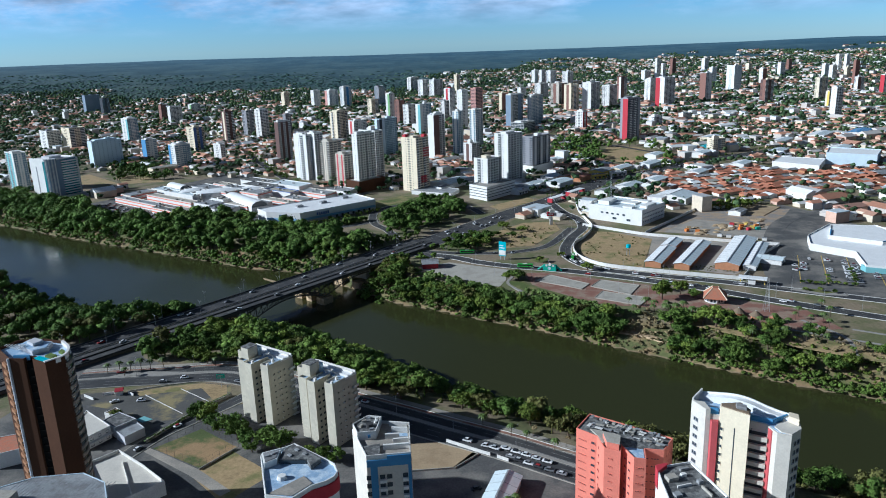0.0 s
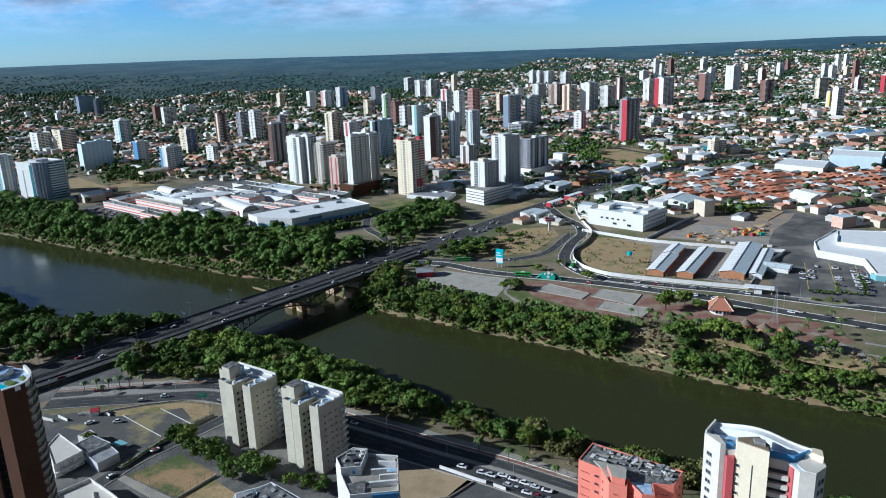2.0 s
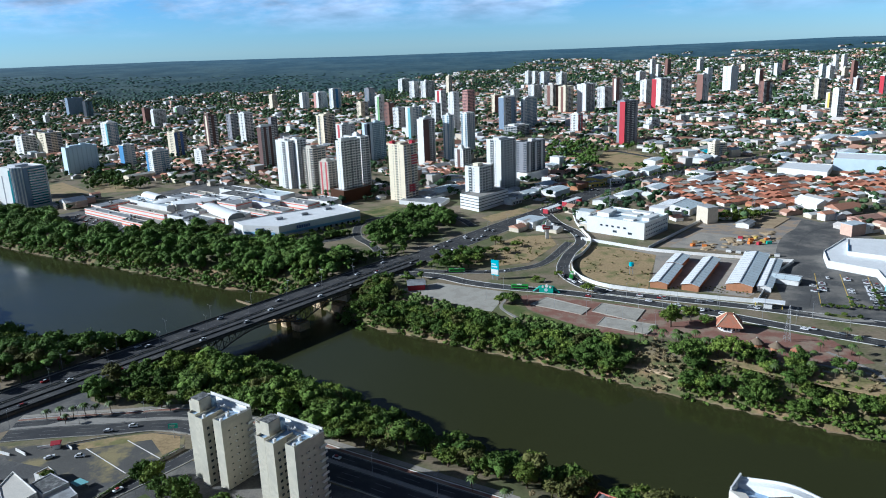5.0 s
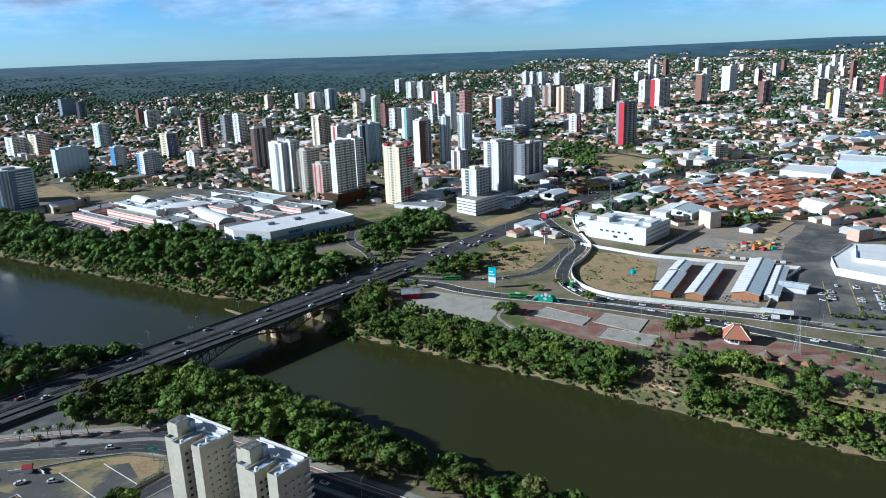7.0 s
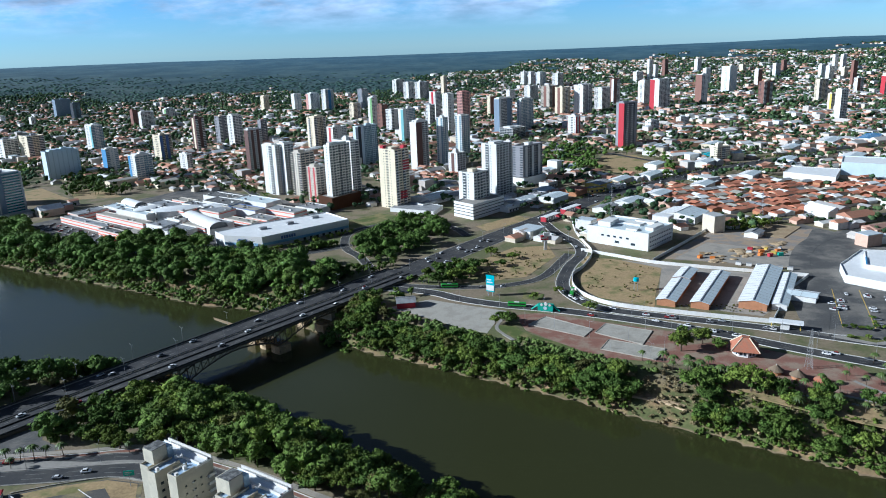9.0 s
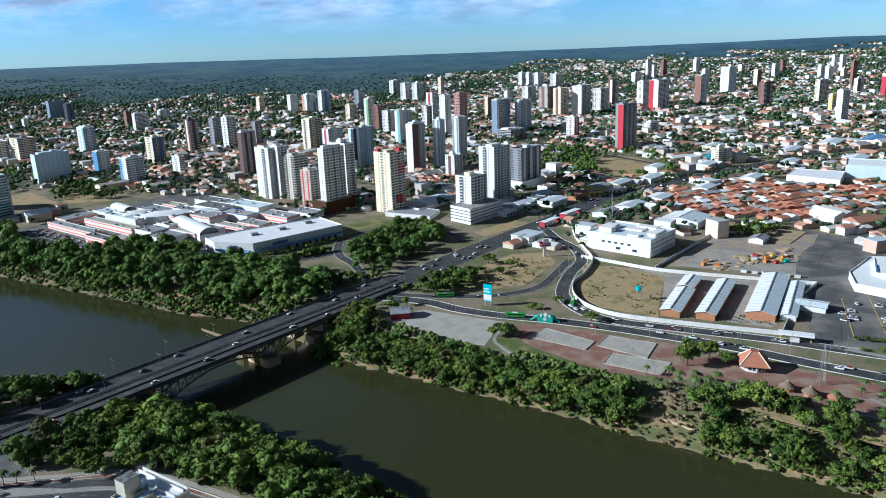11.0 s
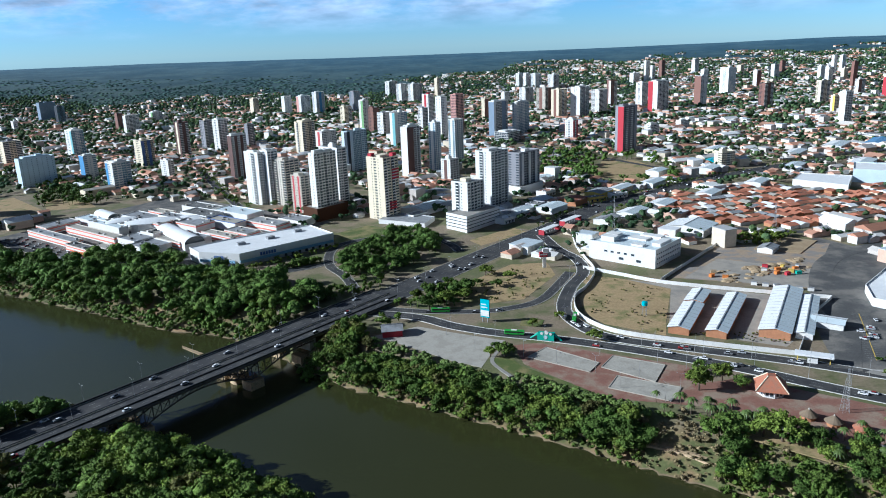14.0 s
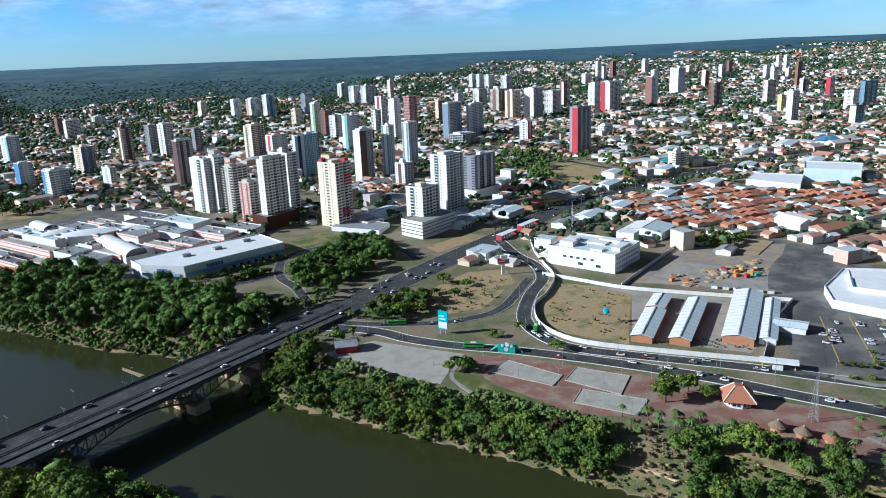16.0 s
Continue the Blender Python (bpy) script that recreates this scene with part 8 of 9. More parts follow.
grow(50, (-72, 110), (1, 17), 1, (1.0, 1.7))
grow(30, (-122, -45), (3, 42), 1, (1.0, 1.6))
grow(7, (100, 180), (5, 24), 1, (1.0, 1.5))
grow(12, (105, 160), (22, 44), 1, (0.9, 1.5))
grow(9, (165, 270), (6, 40), 1, (0.9, 1.4))
grow(20, (-212, -165), (3, 54), -1, (0.8, 1.1))
grow(58, (-165, -42), (2, 48), -1, (1.1, 1.6))
grow(44, (-48, 165), (2, 30), -1, (1.1, 1.6))
grow(30, (-345, -222), (2, 62), -1, (1.3, 1.8))
for x, y, sz in ((209, 521, 0.34), (213, 519.5, 0.4), (217, 518, 0.36), (221, 516.5, 0.42), (227, 520, 0.36), (231, 517, 0.4), (236, 515, 0.38), (241, 513, 0.4), (228.5, 526, 0.34), (231, 534, 0.36), (246, 523, 0.4), (249, 532, 0.42), (251, 539, 0.4), (253, 546, 0.44), (205, 505, 0.36), (214, 503, 0.4), (222, 499, 0.36), (-171.5, 383.6, 1), (-181.8, 388.8, 1.1), (-194.3, 391.8, 1), (-154.9, 387.2, 1.1), (-144.6, 388.9, 1.2), (-163.2, 394.6, 1.2), (-149.2, 317.5, 1.0), (-143.1, 313.7, 1.25), (-136.4, 308.4, 1.2), (-130.6, 305.3, 1.25), (-126.5, 308, 1.0), (-123.9, 300.3, 1.15), (-118.2, 295.4, 1.0), (-113.6, 289.7, 0.8), (-106, 294, 1.3), (-101, 292.5, 1.2), (-88, 286.5, 0.6), (-79.5, 283.8, 0.8), (-74, 283, 0.75), (-190.3, 316.8, 0.7), (105.1, 488.6, 1.5), (102, 445.9, 1.5), (127.2, 438.6, 1.7), (133.9, 434.7, 1.4), (120.4, 442.4, 1.4), (102.9, 408.7, 1.3), (115.5, 413.5, 1.5), (108.8, 416.2, 1.2), (134.7, 399.9, 1.3), (128, 405.9, 1.2), (149, 388.8, 1.2), (162.3, 394.6, 1.3), (-41.1, 612.3, 1.3), (-31, 620.7, 1.2), (-19, 631.1, 1.1), (-2.9, 687.2, 1.1), (5.1, 658.8, 0.9), (26.8, 578.9, 0.7), (-8.9, 664.7, 0.6), (15, 679.7, 0.75), (44.6, 591.1, 0.6), (62.3, 555.4, 0.8), (110.9, 508.4, 0.9), (119.6, 498.8, 1.1), (126.4, 491.5, 0.9), (-33, 649.7, 0.9), (-39, 635.2, 1), (-45.1, 645, 1.1), (-51.2, 631.7, 1), (-31, 666.8, 0.8), (-0, 533, 0.8), (5, 539.5, 0.9), (8.9, 532.3, 1)):
    y += max(0, 3 - bank_gap(x, y)) / 0.9 if y > 380 else 0
    plant(x, y, sz * 1.2, PROTO[(int(abs(x) * 3 + y)) % 6])
for th in PROTO:
    for o in list(th.children_recursive) + [th]:
        bpy.data.objects.remove(o)


def wood(name, places, material, label, detail=9, leaves=270):
    """A joined stand of trees: lumpy crowns with loose sprays."""
    sp = Soup()
    for x, y, r in places:
        z0 = height(x, y)
        hh = r * rnd.uniform(1.5, 2.0)
        for k in range(detail):
            a, q = rnd.uniform(0, 6.283), rnd.uniform(0, 0.85 if detail > 1 else 0.1) * r
            s_ = r * (rnd.uniform(0.32, 0.56) if detail > 3 else rnd.uniform(0.42, 0.68) if detail > 1 else 0.9)
            cx, cy, cz = x + q * math.cos(a), y + q * math.sin(a), z0 + hh - s_ * 0.6 - q * (0.35 if detail <= 3 else rnd.uniform(0.1, 1.1))
            di = ICO1
            sp.blob(cx, cy, cz, s_, s_, s_ * 0.75, di, [0.88 + rnd.uniform(-0.36, 0.36) for _ in di[0]])
            for i in range(leaves // detail):
                d = Vector((rnd.gauss(0, 1), rnd.gauss(0, 1), rnd.gauss(0.4, 0.8))).normalized()
                p = Vector((cx, cy, cz)) + Vector((d.x, d.y, d.z * 0.78)) * s_ * rnd.uniform(0.85, 1.25)
                t1 = Vector((rnd.gauss(0, 1), rnd.gauss(0, 1), rnd.gauss(0, 1))).normalized() * rnd.uniform(0.42, 0.95) * min(1, 0.35 + r / 8)
                t2 = (t1.cross(d).normalized() + d * rnd.uniform(-0.4, 0.4)) * rnd.uniform(0.3, 0.6) * min(1, 0.35 + r / 8)
                n = len(sp.v)
                sp.v += [tuple(p - t1), tuple(p + t2), tuple(p + t1), tuple(p - t2)]
                sp.f.append((n, n + 1, n + 2, n + 3))
        if detail > 3:
            sp.tube((x, y, z0 - 0.5), (x, y, z0 + hh * 0.6), 0.35, 0.2, 5)
    put(name, sp.mesh(name, M[material], True), kind="stuff", label=label, category="trees")


def belt(n, xr, gap, side, r):
    out, tries = [], 0
    while len(out) < n and tries < 20 * n:
        tries += 1
        x = rnd.uniform(*xr)
        g = rnd.uniform(*gap(x))
        y = np.interp(x, FX, FY) + g / 0.9 if side > 0 else np.interp(x, NX, NY) - g / 0.9
        if not blocked(x, y, 1.5) and not bare(x, y):
            out.append((x, y, rnd.uniform(*r)))
    return out


left_gap = lambda x: (3, 72 if x < -345 else 90 if x < -210 else 72)
wood("woodland", belt(290, (-700, -115), left_gap, 1, (5.5, 9)), "leaf_b", "dense dark green riverside wood")
wood("woodland", belt(190, (-700, -115), left_gap, 1, (5, 8.5)), "leaf_a", "dense green riverside wood")
wood("woodland", belt(70, (-600, -125), left_gap, 1, (4, 6)), "leaf_c", "bright green trees in the riverside wood")


def fill(n, poly, r, free=False):
    xs, ys = [p[0] for p in poly], [p[1] for p in poly]
    out, tries = [], 0
    while len(out) < n and tries < n * 30:
        tries += 1
        x, y = rnd.uniform(min(xs), max(xs)), rnd.uniform(min(ys), max(ys))
        if inside((x, y), poly) and (free or not blocked(x, y, 1)) and not bare(x, y):
            out.append((x, y, rnd.uniform(*r)))
    return out


wood("woodland", fill(95, [(-109.2, 680.1), (-122.6, 722.3), (-113.4, 774.1), (-80.7, 834.8), (-39.1, 789.3), (-43.1, 760.7), (-65.4, 716.5), (-87.7, 674.6)], (4.5, 7.5), True), "leaf_b", "dense dark wood beside the avenue")
wood("hedge", [(-165.6 + 0.457 * i, 296.6 + 1.154 * i, 1.0) for i in range(20)] + [(-156.8 + 0.652 * i, 320.4 + 1.141 * i, 1.0) for i in range(21)], "shrub", "dark green creeper on the street wall", 3, 20)
wood("hedge", fill(130, [(-69.3, 557), (-33, 528.7), (-1, 509.1), (28.7, 490.8), (58.2, 471.6), (56.3, 466.1), (26.7, 485.3), (-5, 503.6), (-37, 523.3), (-73.4, 551.5)], (2.0, 2.9), True), "shrub", "clipped bright green hedge row", 3, 20)
wood("hedge", fill(90, [(14.9, 506.7), (58.2, 478.4), (95.3, 455.4), (93.3, 449.9), (56.3, 472.9), (12.9, 501.1)], (1.8, 2.6), True), "shrub", "bright green hedge along the promenade", 3, 20)
wood("woodland", belt(74, (-170, -42), lambda x: (2, 50), -1, (4.5, 7.5)), "leaf_a", "dense green trees on the near river bank", 9, 260)
wood("woodland", belt(44, (-170, -62), lambda x: (2, 50), -1, (4.5, 7)), "leaf_c", "bright green trees on the near river bank", 9, 260)
wood("woodland", belt(44, (-48, 175), lambda x: (2, 32), -1, (4, 6.5)), "leaf_d", "olive trees on the near river bank", 9, 260)
wood("woodland", belt(32, (-48, 175), lambda x: (2, 32), -1, (4, 6)), "leaf_b", "dark trees on the near river bank", 9, 260)
wood("woodland", belt(130, (-480, -205), lambda x: (2, 95), -1, (5, 8)), "leaf_b", "dense dark wood on the near river bank", 9, 260)
wood("woodland", belt(50, (-480, -205), lambda x: (2, 95), -1, (5, 7.5)), "leaf_d", "olive trees in the near riverside wood", 9, 260)
wood("woodland", belt(52, (-80, 105), lambda x: (0, 16), 1, (3.5, 6)), "leaf_b", "dark trees on the far river bank", 9, 260)
wood("woodland", belt(44, (-80, 105), lambda x: (-1, 12), 1, (3.0, 5.0)), "leaf_c", "bright trees on the far river bank", 9, 260)
bush = [(x, y, r * 0.36) for x, y, r in belt(150, (-120, 110), lambda x: (-1.5, 24), 1, (3.5, 7.5))] + [(x, y, r * 0.4) for x, y, r in belt(240, (-700, -110), lambda x: (-1, 14), 1, (3, 6))] + [(x, y, r * 0.4) for x, y, r in belt(320, (-420, 170), lambda x: (-1, 34), -1, (3, 6))]
wood("undergrowth", bush[::3] + bush[1::3], "leaf_d", "rough olive scrub along the river banks", 3, 18)
wood("undergrowth", [(x, y, r * 0.45) for x, y, r in belt(260, (-60, 260), lambda x: (-1.0, 34), 1, (2, 5))] + bush[2::3], "scrub_dry", "dry brown scrub along the river banks", 3, 30)
wood("undergrowth", [(x, y, r * 0.42) for x, y, r in belt(700, (-130, 260), lambda x: (-2.4, 5), 1, (2.5, 5.5)) + belt(800, (-760, -110), lambda x: (-2.4, 5), 1, (3, 7)) + belt(560, (-480, 180), lambda x: (-1.6, 8), -1, (3, 7))], "leaf_a", "green bushes at the water's edge", 3, 20)
wood("undergrowth", [(x, y, r * 0.75) for x, y, r in belt(640, (-700, -115), lambda x: (1, left_gap(x)[1]), 1, (3, 5.5)) + belt(220, (-480, -60), lambda x: (6, 50), -1, (3, 5))], "leaf_b", "dark shrub layer below the riverside wood", 3, 12)
dry_ = [(rnd.uniform(62, 106), rnd.uniform(420, 462), rnd.uniform(0.5, 1.5)) for _ in range(260)]
wood("undergrowth", [(x, y, r * 0.4) for x, y, r in belt(520, (60, 270), lambda x: (0, 22), 1, (2, 5))], "leaf_c", "bright green weeds on the slope of the bank", 3, 18)
wood("shrubs", [q for q in dry_ if inside(q, CLEARING)], "scrub_dry", "dry brown scrub on a bare stretch of the bank", 3, 18)
wood("shrubs", fill(170, [(100, 448), (128, 456), (176, 430), (250, 388), (240, 360), (150, 400), (104, 424)], (0.5, 1.2), True), "scrub_dry", "low dry shrubs on the park slope", 3, 12)
wood("shrubs", fill(90, [(100, 448), (128, 456), (176, 430), (250, 388), (240, 360), (150, 400), (104, 424)], (0.5, 1.1), True), "shrub", "low green shrubs in the park", 3, 12)
wood("park_trees", fill(22, [(99.2, 455.1), (122.4, 458), (168.3, 430.1), (248.3, 383.2), (236.9, 350.9), (143.4, 400.5), (95.2, 430.6)], (1.6, 3.4), True), "leaf_a", "small green park trees on dry grass", 4, 40)
wood("woodland", fill(34, [on_axis(-125, 24), on_axis(-62, 22), on_axis(-50, 60), on_axis(-80, 80), on_axis(-105, 50)], (3, 4.6), True), "leaf_b", "dark trees beside the bridge ramp")
wood("woodland", fill(20, [on_axis(-60, 20), on_axis(-36, 20), on_axis(-36, 55), on_axis(-60, 60)], (3.2, 5), True), "leaf_c", "bright trees beside the bridge ramp")
wood("park_trees", fill(26, [(-27, 620.3), (21.9, 629.7), (44.8, 682.5), (17, 708.2), (-28, 666.5)], (1.0, 2.0), True), "leaf_d", "small trees on the dry grass island", 4, 40)
wood("verge_trees", fill(60, [(-176.6, 749), (-135.1, 761.1), (-124.7, 722.5), (-197.4, 709.8), (-250.1, 718.6), (-245.9, 727.6)], (1.8, 3.2)), "leaf_a", "green verge trees beside the store", 4, 40)
wood("verge_trees", fill(70, [(-449.6, 1252.4), (-348.7, 1061.9), (-274.5, 931.4), (-261.7, 939.4), (-335.6, 1067.4), (-436.2, 1258.9)], (2.5, 4), True), "leaf_a", "row of street trees beside the towers", 4, 40)
wood("verge_trees", fill(120, [(-608.1, 1120.4), (-470.1, 1002.3), (-459.1, 1037.8), (-538.9, 1110.6), (-655.9, 1228.2)], (4, 6.5)), "leaf_b", "dark grove between the tower blocks", 4, 40)
wood("verge_trees", fill(150, [(67.2, 1117.9), (126, 1045.7), (164.9, 1068.7), (227.1, 1025.4), (253.2, 1135), (247.2, 1244.2), (156, 1289), (144, 1351), (87, 1313), (77.3, 1209.4)], (4.5, 7.5), True), "leaf_b", "dark trees round a dry meadow", 4, 40)
wood("verge_trees", fill(44, [(-204.7, 718.8), (-138.2, 783.8), (-134.1, 778.6), (-200.5, 712.5)], (1.4, 2.3), True), "leaf_c", "clipped green trees along the store front", 4, 60)
wood("verge_trees", fill(26, [(-50.1, 618.9), (-23, 618.8), (-10.9, 631.5), (-14.9, 656.1), (-31, 653), (-51.2, 630.6)], (3.2, 5.2), True), "leaf_b", "dark trees beside the bridge end", 8, 160)
wood("verge_trees", fill(70, [on_axis(70, -17), on_axis(190, -17), on_axis(190, -40), on_axis(120, -46), on_axis(70, -60)], (2.4, 4.4)), "leaf_a", "green trees below the bridge approach", 6, 120)
wood("verge_trees", fill(40, [on_axis(70, 17), on_axis(175, 17), on_axis(165, 34), on_axis(70, 44)], (2.2, 4.0)), "leaf_a", "green shrubs and trees beside the bridge approach", 6, 120)
wood("verge_trees", fill(60, [(-255.4, 723.8), (-186.9, 707.6), (-155.7, 721), (-122.7, 769.2), (-104.3, 825.8), (-124.9, 839.9), (-145.5, 789.2), (-197.4, 727.5), (-255.5, 740.5)], (2.2, 4.2)), "leaf_b", "dark verge trees round the loop ramp", 5, 80)
wood("tufts", fill(50, [(66.5, 686.1), (74.3, 656.8), (66.4, 632.5), (66.3, 602.8), (76.1, 583.8), (105.3, 563.2), (109.2, 585.5), (124.9, 642.9), (100.7, 667.9)], (0.5, 1.1), True) + fill(60, [(-27, 619.2), (22.9, 633), (46.8, 688.1), (17, 710.5), (-23, 666.1)], (0.5, 1.0), True) + fill(50, [(111.1, 564.9), (168.8, 544.4), (222.3, 612.5), (182.5, 633), (134.5, 646.5)], (0.4, 0.8)), "leaf_d", "low tufts and weeds on dry ground", 3, 30)
wood("verge_trees", fill(90, [(-563.1, 1008.2), (-637.5, 1156), (-562, 1126.4), (-483.8, 1034.9), (-476.7, 990.9)], (4, 6.5), True), "leaf_b", "dark grove beside the pale blue slab block", 4, 60)
wood("verge_trees", fill(50, [(-775.9, 1297.9), (-702, 1146.4), (-659.9, 1077.4), (-682.9, 1074.7), (-749.2, 1166.5), (-847.5, 1297.1)], (4, 6.5), True), "leaf_b", "dark trees round the dry meadow", 4, 60)
run_ = curve([(72.6, 824), (125.6, 904.6), (204.9, 980.8), (292.3, 1056.6), (438.4, 1156.8), (589, 1207)], 9)
wood("verge_trees", [(p.x + rnd.uniform(-2, 2), p.y + rnd.uniform(-2, 2), rnd.uniform(1.6, 3.2)) for p in sides(run_, -5) + sides(run_, 27) if rnd.random() < 0.8], "leaf_a", "young street trees along the avenue", 4, 40)
wood("verge_trees", fill(40, [(197.3, 766.6), (251.4, 796.5), (272.9, 782.9), (230.5, 748.4)], (3, 5), True), "leaf_c", "green grove behind the building site", 4, 40)

# the low city: houses, sheds and street trees
def seen_zone(x, y):
    return abs(x + 0.06 * y) < 0.7 * y + 60


def city_edge(x, y):
    """How far out the houses reach: further on the side of the avenue, with a ragged rim."""
    k = min(max((x / y + 0.2) / 0.3, 0), 1)
    return 2750 + 1000 * k * k * (3 - 2 * k) + 420 * fbm(x, y, 380)


LOOPS = [(-271.3, 689.7), (-63.3, 664.1), (-2.9, 768), (51.9, 842.5), (-22.9, 892.1), (-114.6, 868), (-197.6, 777.2)]
TERRACOTTA = [(179, 952.5), (268.5, 996.8), (524.8, 1073.9), (522.5, 871.2), (382.3, 847.6), (269.3, 800.1), (190, 843.2)]
walls, roofs, tiles, green, flats = Soup(), Soup(), Soup(), [], Soup()
near_houses = []
for ang, sel in ((52, lambda x, y: x < 0.22 * y), (24, lambda x, y: x >= 0.22 * y)):
    c, s_ = math.cos(radians(ang)), math.sin(radians(ang))
    a = -2600.0
    row = 0
    while a < 4400:
        row += 1
        a += 13 if row % 2 else 19
        b = -2600.0
        while b < 4600:
            b += rnd.uniform(9.5, 14.5)
            x, y = c * b - s_ * a, s_ * b + c * a
            if not (700 < y < 4300) or not y < city_edge(x, y) or not seen_zone(x, y) or not sel(x, y) or y < np.interp(x, FX, FY) + 105:
                continue
            d = fbm(x, y, 260)
            terr = inside((x, y), TERRACOTTA)
            dens = 0.94 if terr else 0.68 + 0.6 * d - max(0, (y - 1900)) / (4200 if x < 0.02 * y else 7000) - (0.15 if x < -0.2 * y else 0)
            if not terr and fbm(x, y, 110) < -0.16:
                dens *= 0.15
            if blocked(x, y, 5) or inside((x, y), LOOPS):
                continue
            if rnd.random() > dens:
                if rnd.random() < 0.85:
                    green.append((x + rnd.uniform(-4, 4), y + rnd.uniform(-4, 4), rnd.uniform(3.4, 7.2)))
                continue
            big = not terr and rnd.random() < (0.1 if x > 100 else 0.05)
            w_, l_ = (rnd.uniform(14, 20), rnd.uniform(20, 34)) if big else (rnd.uniform(8, 12.5), rnd.uniform(8, 13))
            h_ = rnd.choice((3.4, 3.8, 4.2, 6.6)) if not big else rnd.uniform(5, 8)
            if not terr and rnd.random() < 0.035:
                h_, w_, l_ = rnd.uniform(9, 16), 12, 16
            an = ang + (90 if rnd.random() < 0.5 else 0) + rnd.uniform(-2, 2)
            if terr and len(near_houses) < 290 and y < 1010:
                near_houses.append((x, y, an, w_ / 10, l_ / 10))
                continue
            z0 = height(x, y)
            walls.rbox(x, y, z0 - 0.6, l_, w_, h_ + 0.6, an)
            if h_ > 8 or (big and rnd.random() < 0.35):
                flats.rbox(x, y, z0 + h_, l_ + 0.5, w_ + 0.5, 0.5, an)
            else:
                (tiles if terr or rnd.random() < 0.45 else roofs).gable(x, y, z0 + h_, l_, w_, w_ * rnd.uniform(0.14, 0.24), an)
            if rnd.random() < (0.25 if terr else 0.6):
                green.append((x + rnd.uniform(-9, 9), y + rnd.uniform(-9, 9), rnd.uniform(2.6, 5.4)))
put("low_houses", walls.mesh("low_houses", M["housewall"]), kind="stuff", label="low rendered house walls across the city", category="houses")
put("sheet_roofs", roofs.mesh("sheet_roofs", M["houseroof"]), kind="stuff", label="mixed sheet and tile roofs of low houses", category="roofs")
put("flat_roofs", flats.mesh("flat_roofs", M["flatroof"]), kind="stuff", label="white and grey flat roofs of larger buildings", category="roofs")
put("tile_roofs", tiles.mesh("tile_roofs", M["tileroof"]), kind="stuff", label="weathered orange clay tile roofs of low houses", category="roofs")
for lo, hi, dt in ((0, 1050, 3), (1050, 1500, 2), (1500, 9000, 1)):
    wood("city_trees", [g for g in green if lo <= g[1] < hi], "leaf_far", "scattered green street and garden trees", dt, 0)

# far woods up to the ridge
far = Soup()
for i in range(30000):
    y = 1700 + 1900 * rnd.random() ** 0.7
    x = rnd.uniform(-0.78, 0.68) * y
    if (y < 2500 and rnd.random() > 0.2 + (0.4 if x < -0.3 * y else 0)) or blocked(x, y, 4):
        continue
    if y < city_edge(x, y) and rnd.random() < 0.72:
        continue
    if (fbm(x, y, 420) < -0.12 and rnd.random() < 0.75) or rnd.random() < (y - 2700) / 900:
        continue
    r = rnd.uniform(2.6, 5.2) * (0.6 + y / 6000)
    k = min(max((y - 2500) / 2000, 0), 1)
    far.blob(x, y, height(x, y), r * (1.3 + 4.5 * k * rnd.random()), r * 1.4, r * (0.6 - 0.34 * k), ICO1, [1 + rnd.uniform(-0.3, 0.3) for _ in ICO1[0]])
put("far_woods", far.mesh("far_woods", M["leaf_haze"], True), kind="stuff", label="unbroken dark green woods towards the ridge, tinted bluish for haze", category="woods")

# vehicles
def bevelled(size, at, bev=0.12, taper=None):
    bm = bmesh.new()
    bmesh.ops.create_cube(bm, size=1, matrix=Matrix.Translation(at) @ Matrix.Diagonal((*size, 1)))
    if taper:
        for v in bm.verts:
            if v.co.z > at[2]:
                v.co.x = at[0] + (v.co.x - at[0]) * taper[0] + taper[2]
                v.co.y = at[1] + (v.co.y - at[1]) * taper[1]
    bmesh.ops.bevel(bm, geom=list(bm.edges), offset=bev, segments=1, affect="EDGES")
    return bm


def bm_part(name, bm, material, parent, label=""):
    me = bpy.data.meshes.new(name)
    bm.to_mesh(me)
    bm.free()
    me.materials.append(material)
    return put(name, me, parent, None, label)


def make_car(long_, high, label):
    th = thing("car", pose(0, 0, -300), label, "car", "cars on roads and in car parks")
    bm_part("body", bevelled((long_, 1.8, 0.75), (0, 0, 0.68), 0.14), M["carpaint"], th)
    bm_part("cabin", bevelled((long_ * 0.56, 1.62, high - 1.0), (-0.2, 0, 1.0 + (high - 1.0) / 2), 0.1, (0.72, 0.84, -0.05)), M["cargl"], th, "dark glazed cabin")
    bm_part("roof", bevelled((long_ * 0.38, 1.34, 0.08), (-0.25, 0, high + 0.01), 0.03), M["carpaint"], th)
    for sx in (-0.3, 0.31):
        for sy in (-0.85, 0.85):
            part("wheel", Soup().tube((long_ * sx, sy - 0.1, 0.33), (long_ * sx, sy + 0.1, 0.33), 0.33, 0.33, 10), M["rubber"], th)
    return th


CARS = [make_car(4.1, 1.45, "small hatchback car on the asphalt"), make_car(4.6, 1.42, "four-door saloon car on the asphalt"), make_car(4.5, 1.75, "tall family car on the asphalt")]
rnd = random.Random(77)


def drop_car(x, y, ang, z=0.08):
    copy_thing(rnd.choice(CARS), pose(x, y, z, 0, 0, ang))


